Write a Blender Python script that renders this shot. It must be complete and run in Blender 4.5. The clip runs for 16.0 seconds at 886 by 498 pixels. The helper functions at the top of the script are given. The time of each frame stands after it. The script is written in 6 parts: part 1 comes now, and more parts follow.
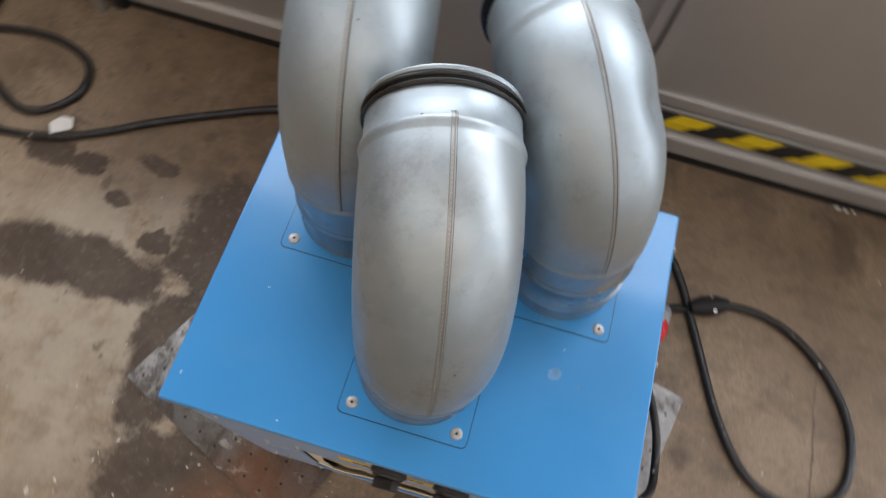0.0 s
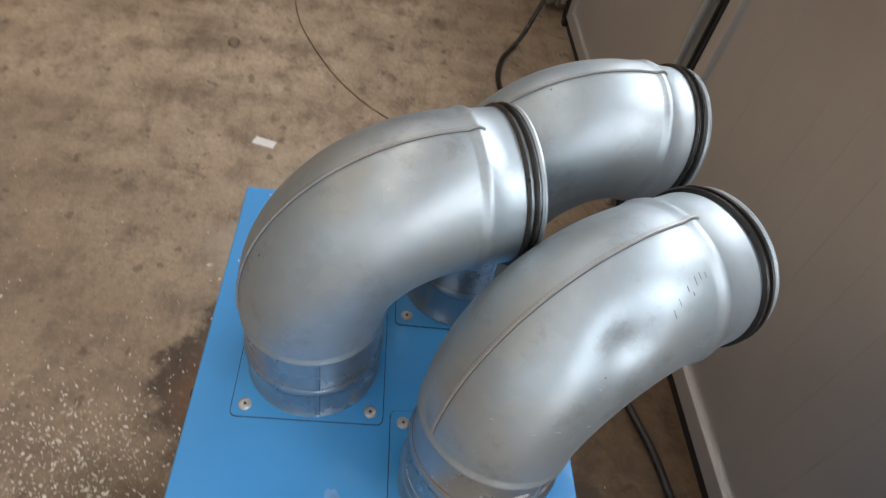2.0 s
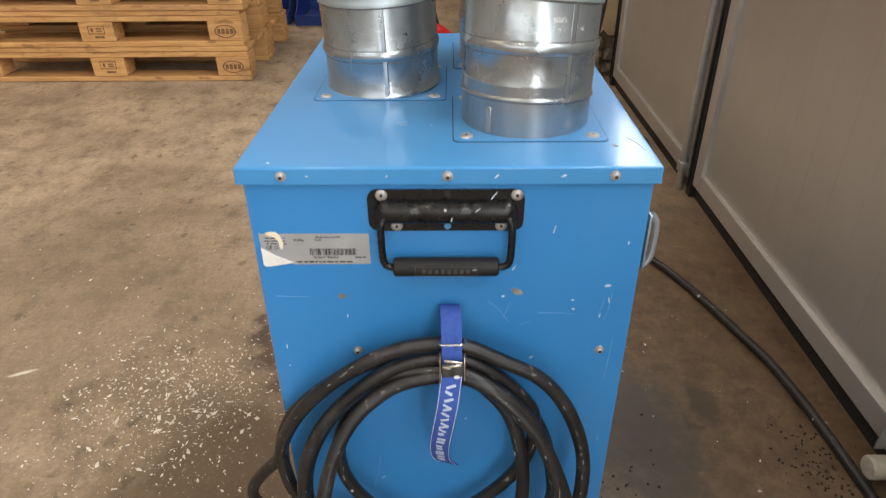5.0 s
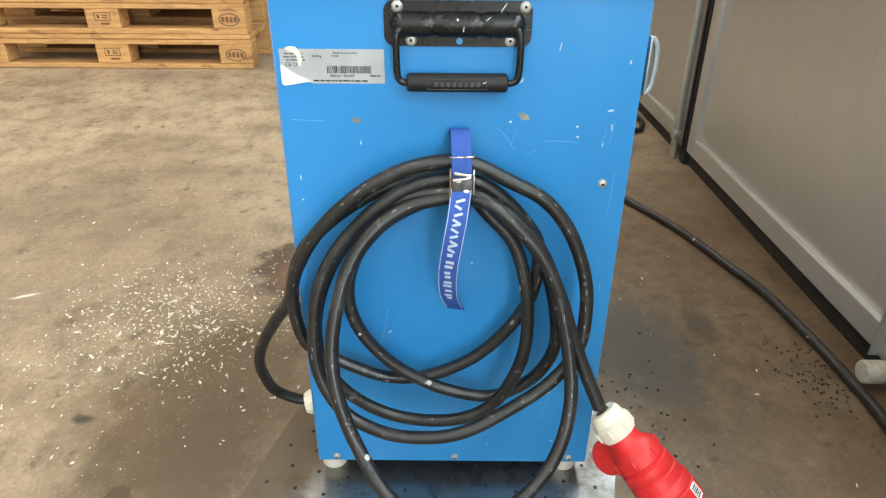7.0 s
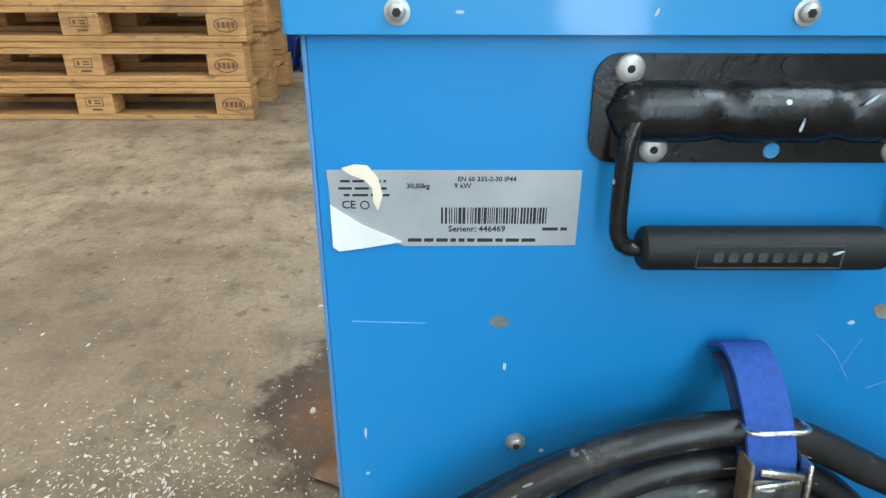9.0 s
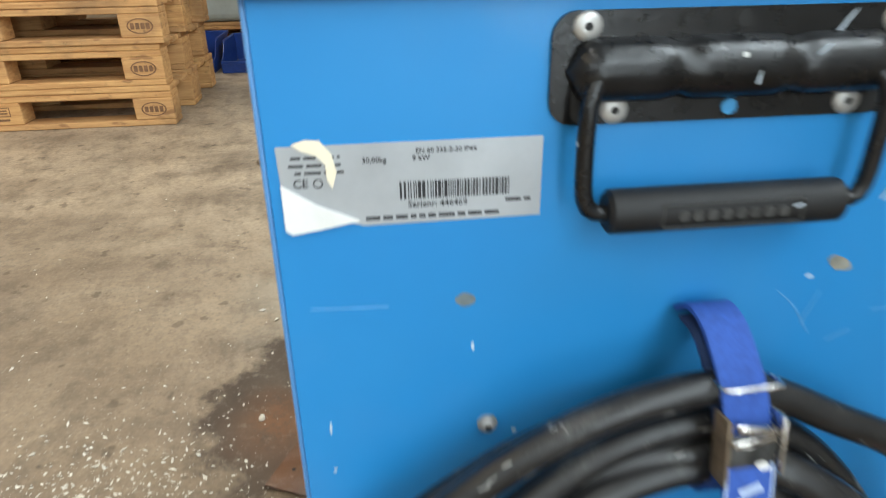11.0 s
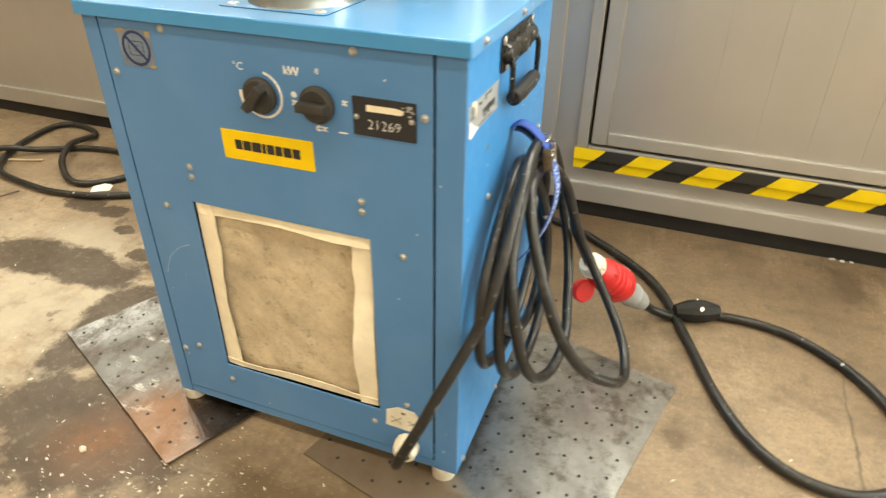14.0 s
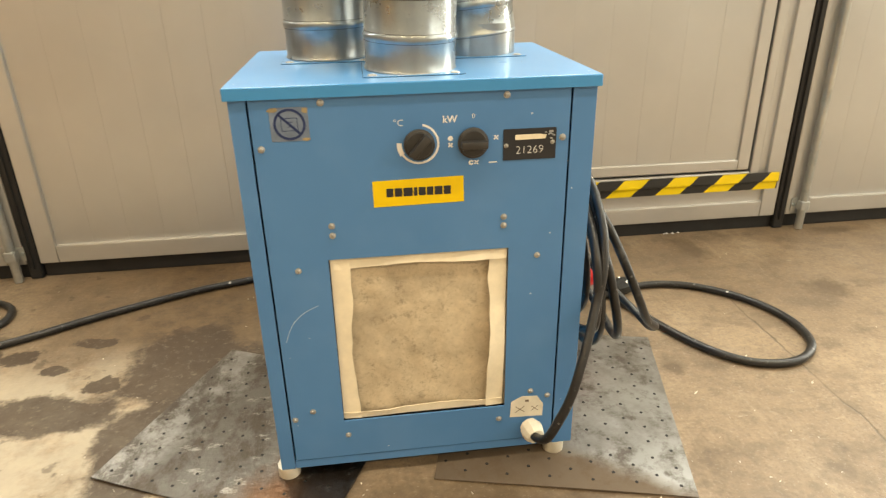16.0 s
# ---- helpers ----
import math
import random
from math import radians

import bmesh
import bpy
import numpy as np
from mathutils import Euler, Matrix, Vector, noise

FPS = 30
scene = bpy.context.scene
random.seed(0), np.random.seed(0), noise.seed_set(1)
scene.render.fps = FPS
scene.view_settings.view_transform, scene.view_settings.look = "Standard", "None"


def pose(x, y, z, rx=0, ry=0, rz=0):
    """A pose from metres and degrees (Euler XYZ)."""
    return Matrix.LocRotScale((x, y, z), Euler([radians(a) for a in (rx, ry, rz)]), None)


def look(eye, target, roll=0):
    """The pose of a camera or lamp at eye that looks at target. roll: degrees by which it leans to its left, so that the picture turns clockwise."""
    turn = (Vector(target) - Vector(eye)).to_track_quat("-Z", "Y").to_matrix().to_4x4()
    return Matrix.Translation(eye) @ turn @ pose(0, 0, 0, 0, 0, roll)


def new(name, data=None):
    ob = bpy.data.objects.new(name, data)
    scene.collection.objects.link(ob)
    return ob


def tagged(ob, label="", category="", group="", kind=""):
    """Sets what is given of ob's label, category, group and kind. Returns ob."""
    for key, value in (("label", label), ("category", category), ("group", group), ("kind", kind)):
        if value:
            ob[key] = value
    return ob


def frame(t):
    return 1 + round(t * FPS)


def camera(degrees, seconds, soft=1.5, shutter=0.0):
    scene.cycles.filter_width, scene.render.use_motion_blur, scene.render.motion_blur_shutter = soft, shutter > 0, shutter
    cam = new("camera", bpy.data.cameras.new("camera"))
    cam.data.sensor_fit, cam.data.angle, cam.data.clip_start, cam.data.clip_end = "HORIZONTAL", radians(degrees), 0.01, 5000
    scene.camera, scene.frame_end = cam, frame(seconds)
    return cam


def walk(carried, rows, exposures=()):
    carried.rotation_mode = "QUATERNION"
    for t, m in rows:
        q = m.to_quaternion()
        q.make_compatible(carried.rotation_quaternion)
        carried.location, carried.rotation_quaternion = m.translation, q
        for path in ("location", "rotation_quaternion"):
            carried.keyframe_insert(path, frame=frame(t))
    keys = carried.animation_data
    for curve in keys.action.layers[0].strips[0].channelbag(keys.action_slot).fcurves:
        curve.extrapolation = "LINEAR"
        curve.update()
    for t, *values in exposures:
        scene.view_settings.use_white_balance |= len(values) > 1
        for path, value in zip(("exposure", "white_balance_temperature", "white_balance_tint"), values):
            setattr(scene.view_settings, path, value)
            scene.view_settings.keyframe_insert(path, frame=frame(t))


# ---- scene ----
cam = camera(68.3, 16.0, soft=1.25, shutter=0.4)
PATH = [
    (0, (-0.225, -0.043, 1.299), (-0.306, 0.729, -0.544), 10.8),
    (0.5, (-0.126, -0.018, 1.288), (-0.581, 0.657, -0.539), 13.8),
    (1, (-0.017, 0.019, 1.286), (-0.758, 0.509, -0.506), 17.1),
    (1.5, (0.1, 0.065, 1.26), (-0.981, 0.453, -0.377), 21.6),
    (2, (0.122, 0.13, 1.199), (-1.226, 0.416, -0.25), 14.7),
    (2.5, (0.185, 0.167, 1.151), (-1.356, 0.257, -0.121), 6.0),
    (3, (0.256, 0.196, 1.086), (-1.326, 0.242, -0.138), 6.2),
    (3.5, (0.315, 0.196, 1.035), (-1.315, 0.16, -0.123), 2.5),
    (4, (0.392, 0.169, 0.974), (-1.245, 0.225, -0.173), 0.9),
    (4.5, (0.457, 0.18, 0.913), (-1.242, 0.155, -0.142), -0.1),
    (5, (0.504, 0.184, 0.851), (-1.208, 0.161, -0.183), -0.5),
    (5.2, (0.52, 0.185, 0.832), (-1.207, 0.175, -0.177), -1.7),
    (7.3, (0.629, 0.167, 0.681), (-1.136, 0.156, -0.26), 0.7),
    (7.5, (0.624, 0.165, 0.684), (-1.14, 0.144, -0.259), 0.7),
    (8, (0.529, 0.1, 0.676), (-1.244, 0.108, -0.251), 0.9),
    (8.5, (0.342, 0.056, 0.662), (-1.46, 0.107, -0.203), 0.3),
    (8.7, (0.271, 0.056, 0.647), (-1.543, 0.049, -0.194), 0.3),
    (10.8, (0.183, 0.047, 0.627), (-1.58, 0.28, -0.288), -2.3),
    (11, (0.23, 0.046, 0.627), (-1.567, 0.243, -0.228), -0.9),
    (11.5, (0.361, 0.015, 0.693), (-1.404, 0.325, -0.196), -1.4),
    (12, (0.466, -0.045, 0.739), (-1.253, 0.438, -0.161), -0.7),
    (12.5, (0.538, -0.138, 0.751), (-0.931, 0.689, -0.326), 0.9),
    (13, (0.505, -0.279, 0.778), (-0.693, 0.854, -0.353), 2.5),
    (13.5, (0.379, -0.471, 0.792), (-0.513, 0.985, -0.25), 1.2),
    (14, (0.191, -0.574, 0.78), (-0.411, 1.015, -0.275), 0.6),
    (14.5, (-0.026, -0.619, 0.77), (-0.363, 1.033, -0.306), -1.0),
    (15, (-0.17, -0.672, 0.754), (-0.124, 1.065, -0.236), -1.3),
    (15.5, (-0.27, -0.764, 0.774), (-0.03, 1.018, -0.102), -2.2),
    (16, (-0.314, -0.828, 0.765), (-0.094, 0.987, -0.046), -1.1),
]
walk(cam, [(t, look(eye, target, roll)) for t, eye, target, roll in PATH],
     exposures=[(0, -0.78, 6650, 18), (1.5, -0.79, 6600, 17), (2.5, -0.83, 6750, 17), (3.5, -0.80, 6700, 17), (4.5, -0.52, 7100, 17), (5.2, -0.25, 7250, 15), (7.5, 0.33, 6450, 2), (8.0, 0.24, 6150, 0),
                (8.7, -0.12, 5850, 1), (10.5, -0.06, 6250, 4), (11, 0.0, 6350, 5), (11.5, -0.14, 6700, 6), (12, -0.18, 7050, 7), (12.5, 0.20, 7600, 5), (13, 0.58, 7500, 2), (13.5, 0.63, 7900, 4), (14, 0.61, 8300, 6), (15.5, 0.58, 8450, 8), (16, 0.54, 8450, 8)])

# ------------------------------------------------------------------ helpers
PLACED = {}


def empty(name, x, y, z, label, category, group="", kind=""):
    ob = new(name)
    ob.location = (x, y, z)
    PLACED[ob.name] = Matrix.Translation((x, y, z))
    return tagged(ob, label, category, group, kind)


def finish(bm, name, material, smooth=40):
    me = bpy.data.meshes.new(name)
    bmesh.ops.recalc_face_normals(bm, faces=bm.faces)
    bm.to_mesh(me)
    bm.free()
    if smooth:
        me.shade_smooth()
        me.set_sharp_from_angle(angle=radians(smooth))
        if name != "plate":
            # large flat faces keep their own normal, so that only the rounded edges shade round
            for p in me.polygons:
                if p.area > 4e-4 and min((me.vertices[p.vertices[k]].co - me.vertices[p.vertices[k - 1]].co).length for k in range(len(p.vertices))) > 0.008:
                    p.use_smooth = False
    if material:
        me.materials.append(material)
    return me


def link(name, me, parent=None, m=None, label="", category="", group="", kind=""):
    ob = new(name, me)
    m = m or Matrix()
    ob.matrix_basis = m
    if parent:
        ob.parent = parent
        ob.matrix_parent_inverse = PLACED[parent.name].inverted()
    PLACED[ob.name] = m
    return tagged(ob, label, category, group, kind)


def part(name, bm, material, parent=None, label="", smooth=40, category="", group="", kind=""):
    return link(name, finish(bm, name, material, smooth), parent, None, label, category, group, kind)


def box(bm, x0, x1, y0, y1, z0, z1, bevel=0.0, segments=2, m=None):
    made = bmesh.ops.create_cube(bm, size=1.0, matrix=(m or Matrix()) @ Matrix.LocRotScale(
        ((x0 + x1) / 2, (y0 + y1) / 2, (z0 + z1) / 2), None, (x1 - x0, y1 - y0, z1 - z0)))
    if bevel:
        edges = list({e for v in made["verts"] for e in v.link_edges})
        bmesh.ops.bevel(bm, geom=edges, offset=bevel, segments=segments, affect="EDGES", profile=0.5)
    return bm


def boxed(*args, **kw):
    return box(bmesh.new(), *args, **kw)


def lathe(bm, profile, n=32, m=None, closed=False):
    """Rings of (radius, height) turned about local z; radius 0 closes the end."""
    m = m or Matrix()
    rings = []
    for r, h in profile:
        if r <= 1e-6:
            rings.append([bm.verts.new(m @ Vector((0, 0, h)))])
        else:
            rings.append([bm.verts.new(m @ Vector((r * math.cos(2 * math.pi * k / n), r * math.sin(2 * math.pi * k / n), h))) for k in range(n)])
    for a, b in zip(rings, rings[1:]):
        for k in range(n):
            q = (k + 1) % n
            if len(a) == 1 and len(b) == 1:
                continue
            if len(a) == 1:
                bm.faces.new((a[0], b[q], b[k]))
            elif len(b) == 1:
                bm.faces.new((a[k], a[q], b[0]))
            else:
                bm.faces.new((a[k], a[q], b[q], b[k]))
    return bm


def spline(points, step=0.01):
    """A smooth line through the points (Catmull-Rom, centripetal enough for cables)."""
    pts = [Vector(p) for p in points]
    pts = [2 * pts[0] - pts[1]] + pts + [2 * pts[-1] - pts[-2]]
    out = []
    for a, b, c, d in zip(pts, pts[1:], pts[2:], pts[3:]):
        n = max(2, int((c - b).length / step))
        for k in range(n):
            t = k / n
            out.append(0.5 * (2 * b + (c - a) * t + (2 * a - 5 * b + 4 * c - d) * t * t + (3 * b - a - 3 * c + d) * t ** 3))
    out.append(pts[-2])
    return out


def sweep(bm, line, radius, n=10, caps=True):
    """A round tube along a line; radius a number or a function of 0..1."""
    up = None
    rings = []
    for i, p in enumerate(line):
        d = (line[min(i + 1, len(line) - 1)] - line[max(i - 1, 0)]).normalized()
        if up is None:
            up = d.orthogonal().normalized()
        up = (up - up.dot(d) * d).normalized()
        side = d.cross(up)
        r = radius(i / (len(line) - 1)) if callable(radius) else radius
        rings.append([bm.verts.new(p + r * (math.cos(2 * math.pi * k / n) * up + math.sin(2 * math.pi * k / n) * side)) for k in range(n)])
    for a, b in zip(rings, rings[1:]):
        for k in range(n):
            bm.faces.new((a[k], a[(k + 1) % n], b[(k + 1) % n], b[k]))
    if caps:
        bm.faces.new(rings[0])
        bm.faces.new(rings[-1])
    return bm


def outline(bm, pts, thick, m):
    """A flat plate with the given outline in local xy, thick along local z from 0."""
    low = [bm.verts.new(m @ Vector((x, y, 0))) for x, y in pts]
    top = [bm.verts.new(m @ Vector((x, y, thick))) for x, y in pts]
    bm.faces.new(low)
    bm.faces.new(top)
    for k in range(len(pts)):
        q = (k + 1) % len(pts)
        bm.faces.new((low[k], low[q], top[q], top[k]))
    return bm


def round_rect(w, h, r, n=5):
    pts = []
    for cx, cy, a0 in ((w / 2 - r, h / 2 - r, 0), (-w / 2 + r, h / 2 - r, 90), (-w / 2 + r, -h / 2 + r, 180), (w / 2 - r, -h / 2 + r, 270)):
        for k in range(n + 1):
            a = radians(a0 + 90 * k / n)
            pts.append((cx + r * math.cos(a), cy + r * math.sin(a)))
    return pts


def ring_arc(bm, r0, r1, a0, a1, thick, m, n=40):
    pts = [(r1 * math.cos(radians(a0 + (a1 - a0) * k / n)), r1 * math.sin(radians(a0 + (a1 - a0) * k / n))) for k in range(n + 1)]
    inn = [(r0 * math.cos(radians(a0 + (a1 - a0) * k / n)), r0 * math.sin(radians(a0 + (a1 - a0) * k / n))) for k in range(n + 1)]
    for k in range(n):
        outline(bm, [pts[k], pts[k + 1], inn[k + 1], inn[k]], thick, m)
    return bm


FRONT = Matrix(((1, 0, 0, 0), (0, 0, -1, 0), (0, 1, 0, 0), (0, 0, 0, 1)))   # local xy on a face that looks to -y
SIDE = Matrix(((0, 0, 1, 0), (1, 0, 0, 0), (0, 1, 0, 0), (0, 0, 0, 1)))     # local xy on a face that looks to +x


def blot(w, h, seed, n=11):
    return [(w / 2 * math.cos(2 * math.pi * k / n) * (1 + 0.45 * noise.noise((k * 1.3, seed, 0))), h / 2 * math.sin(2 * math.pi * k / n) * (1 + 0.45 * noise.noise((k * 1.7, seed, 5)))) for k in range(n)]


def on_front(x, z, y):
    return Matrix.Translation((x, y, z)) @ FRONT


def on_side(y, z, x):
    return Matrix.Translation((x, y, z)) @ SIDE


def letters(name, text, size, m, material, parent, label="", thick=0.0003, align="CENTER", thin=0.008):
    cu = bpy.data.curves.new("letters", "FONT")
    cu.body, cu.size, cu.extrude, cu.align_x, cu.align_y, cu.resolution_u = text, size, thick, align, "CENTER", 2
    cu.offset = -thin * size
    ob = new("letters", cu)
    me = bpy.data.meshes.new_from_object(ob.evaluated_get(bpy.context.evaluated_depsgraph_get()))
    bpy.data.objects.remove(ob)
    bpy.data.curves.remove(cu)
    me.name = name
    me.materials.clear()
    me.materials.append(material)
    return link(name, me, parent, m, label)


# ------------------------------------------------------------------ light
world = bpy.data.worlds.new("world")
scene.world = world
world.use_nodes = True
world.node_tree.nodes["Background"].inputs[0].default_value = (0.55, 0.62, 0.72, 1)
world.node_tree.nodes["Background"].inputs[1].default_value = 0.3


def area(name, eye, target, sx, sy, watts, colour):
    la = bpy.data.lights.new(name, "AREA")
    la.shape, la.size, la.size_y, la.energy, la.color = "RECTANGLE", sx, sy, watts, colour
    ob = new(name, la)
    ob.matrix_world = look(eye, target)
    return ob


area("gate_window_daylight", (-0.145, 0.930, 1.77), (-0.145, -1.0, 1.77), 4.2, 0.90, 175, (0.84, 0.93, 1.0))
area("gate_daylight", (3.78, 0.93, 1.55), (3.78, -1.0, 1.55), 2.2, 2.9, 290, (0.84, 0.93, 1.0))
# added cool fill from the east; the wall there has no window
area("east_window_daylight", (5.5, -3.0, 2.6), (0, -3.0, 1.5), 5.0, 2.2, 120, (0.84, 0.93, 1.0))
# a row of tube fittings 1.2 m long
for x in (-5.80, -3.65, -1.50, 0.65, 2.80):
    area("roof_light", (x, -1.18, 4.12), (x, -1.1799, 0), 1.2, 0.17, 28, (1.0, 0.95, 0.88))
# unseen warm strip, added to take the blue off the heater's front
area("roof_light", (-1.2, -4.2, 4.12), (-1.2, -4.1999, 0), 11.0, 0.30, 150, (1.0, 0.82, 0.58))


# ------------------------------------------------------------------ materials
class Nodes:
    """A principled material with short ways to noise, ramps and mixes."""

    def __init__(self, name, colour, rough, metal=0.0):
        self.mat = bpy.data.materials.new(name)
        self.mat.use_nodes = True
        self.t = self.mat.node_tree
        self.b = self.t.nodes["Principled BSDF"]
        self.b.inputs["Base Color"].default_value = (*colour, 1)
        self.b.inputs["Roughness"].default_value = rough
        self.b.inputs["Metallic"].default_value = metal
        self.pos = self.node("ShaderNodeNewGeometry").outputs["Position"]

    def node(self, kind, **kw):
        n = self.t.nodes.new(kind)
        for k, v in kw.items():
            n.inputs[k].default_value = v
        return n

    def wire(self, a, b):
        self.t.links.new(a, b)
        return self

    def noise(self, scale, detail=4.0, rough=0.6, stretch=None, vector=None):
        n = self.node("ShaderNodeTexNoise", Scale=scale, Detail=detail, Roughness=rough)
        v = vector or self.pos
        if stretch:
            s = self.node("ShaderNodeVectorMath")
            s.operation = "MULTIPLY"
            s.inputs[1].default_value = stretch
            self.wire(v, s.inputs[0])
            v = s.outputs[0]
        self.wire(v, n.inputs["Vector"])
        return n.outputs["Fac"]

    def ramp(self, fac, *stops):
        r = self.node("ShaderNodeValToRGB")
        e = r.color_ramp.elements
        while len(e) < len(stops):
            e.new(0.5)
        for k, (p, c) in enumerate(stops):
            e[k].position = p
            e[k].color = (c, c, c, 1) if not hasattr(c, "__len__") else (*c, 1)
        self.wire(fac, r.inputs[0])
        return r.outputs[0]

    def maths(self, op, a, b=0.0, c=None, clamp=False):
        n = self.node("ShaderNodeMath")
        n.operation, n.use_clamp = op, clamp
        for s, v in zip(n.inputs, (a, b, c)):
            if v is None:
                continue
            if isinstance(v, (int, float)):
                s.default_value = v
            else:
                self.wire(v, s)
        return n.outputs[0]

    def mix(self, fac, a, b):
        n = self.node("ShaderNodeMix")
        n.data_type = "RGBA"
        for s, v in ((n.inputs[0], fac), (n.inputs[6], a), (n.inputs[7], b)):
            if isinstance(v, (int, float)):
                s.default_value = v
            elif isinstance(v, tuple):
                s.default_value = (*v, 1)
            else:
                self.wire(v, s)
        return n.outputs[2]

    def colour(self, c):
        return self.wire(c, self.b.inputs["Base Color"])

    def rough(self, r):
        return self.wire(r, self.b.inputs["Roughness"])

    def bump(self, h, strength=0.2, distance=0.002):
        n = self.node("ShaderNodeBump", Strength=strength, Distance=distance)
        self.wire(h, n.inputs["Height"])
        return self.wire(n.outputs[0], self.b.inputs["Normal"])


def spots(n, scale, size, vector=None):
    """A mask of small scattered flecks."""
    v = n.node("ShaderNodeTexVoronoi", Scale=scale)
    n.wire(vector or n.pos, v.inputs["Vector"])
    pick = n.ramp(v.outputs["Color"], (0.0, 0.0), (0.84, 0.0), (0.85, 1.0))
    wob = n.maths("MULTIPLY_ADD", n.noise(scale * 3, 2), size * 1.2, size * 0.4)
    near = n.maths("LESS_THAN", v.outputs["Distance"], wob)
    return n.maths("MULTIPLY", near, pick)


def blue_paint(name="blue_enamel", a=(0.018, 0.206, 0.515), b=(0.027, 0.238, 0.56), sheen=0.12, rough=(0.40, 0.52), coat=0.05, flecks=True):
    n = Nodes(name, a, 0.34)
    large, fine = n.noise(5, 3), n.noise(60, 4)
    c = n.mix(n.ramp(large, (0.3, 0), (0.75, 1)), a, b)
    haze = n.ramp(n.noise(9, 3, 0.55), (0.50, 0), (0.80, 0.13))
    c = n.mix(haze, c, (0.20, 0.36, 0.60))
    scratch = n.ramp(n.noise(9, 8, 0.8, (2.0, 2.0, 14.0)), (0.66, 0), (0.86, 0.14))
    if flecks:
        c = n.mix(scratch, c, (0.26, 0.42, 0.64))
        c = n.mix(spots(n, 48, 0.05), c, (0.55, 0.60, 0.64))
    n.colour(c)
    n.rough(n.ramp(fine if flecks else n.noise(7, 1, 0.4), (0.3, rough[0]), (0.8, rough[1])))
    n.bump(n.noise(5, 2), 0.05, 0.004)
    n.b.inputs["Sheen Weight"].default_value = sheen
    n.b.inputs["Sheen Roughness"].default_value = 0.4
    n.b.inputs["Coat Weight"].default_value = coat
    n.b.inputs["Coat Roughness"].default_value = 0.08
    return n.mat


def galvanised(name="galvanised_steel", rough=(0.40, 0.54), tint=(0.36, 0.43, 0.46), metal=0.74, streaks=0.0):
    n = Nodes(name, tint, 0.3, metal)
    v = n.node("ShaderNodeTexVoronoi", Scale=90)
    n.wire(n.pos, v.inputs["Vector"])
    sp = n.node("ShaderNodeRGBToBW")
    n.wire(v.outputs["Color"], sp.inputs[0])
    dull = n.ramp(n.noise(11, 5, 0.65), (0.35, 0.0), (0.7, 1.0))
    c = n.mix(n.maths("MULTIPLY", sp.outputs[0], 0.16), tint, (0.70, 0.73, 0.75))
    c = n.mix(n.maths("MULTIPLY", dull, 0.75), c, (0.335, 0.39, 0.42))
    rub = n.ramp(n.noise(55, 6, 0.8), (0.66, 0), (0.74, 0.6))
    c = n.mix(rub, c, (0.55, 0.56, 0.56))
    warm = n.ramp(n.noise(6.5, 4, 0.6), (0.50, 0), (0.70, 0.5))
    c = n.mix(warm, c, (0.38, 0.375, 0.34))
    dirt = n.ramp(n.noise(17, 6, 0.75), (0.55, 0), (0.72, 0.50))
    c = n.mix(dirt, c, (0.20, 0.195, 0.185))
    c = n.mix(spots(n, 62, 0.06), c, (0.12, 0.11, 0.10))
    # dark upright bands painted in for reflections of the surroundings
    if streaks:
        c = n.mix(n.ramp(n.noise(1.0, 3, 0.6, (22, 22, 3)), (0.42, 0), (0.66, streaks)), c, (0.15, 0.155, 0.16))
    n.colour(c)
    n.rough(n.maths("MULTIPLY_ADD", dull, rough[1] - rough[0], rough[0]))
    n.bump(n.noise(26, 3), 0.10, 0.003)
    return n.mat


def plain(name, colour, rough, metal=0.0, vary=0.25, scale=30, bump=0.1, fleck=None, flecks=70, size=0.12):
    n = Nodes(name, colour, rough, metal)
    a = tuple(c * (1 - vary) for c in colour)
    b = tuple(min(1, c * (1 + vary)) for c in colour)
    c = n.mix(n.ramp(n.noise(scale, 5), (0.3, 0), (0.7, 1)), a, b)
    if fleck:
        c = n.mix(spots(n, flecks, size), c, fleck)
    n.colour(c)
    n.rough(n.maths("MULTIPLY_ADD", n.noise(scale * 3, 3), 0.2, rough - 0.1))
    if bump:
        n.bump(n.noise(scale * 8, 3), bump, 0.001)
    return n.mat


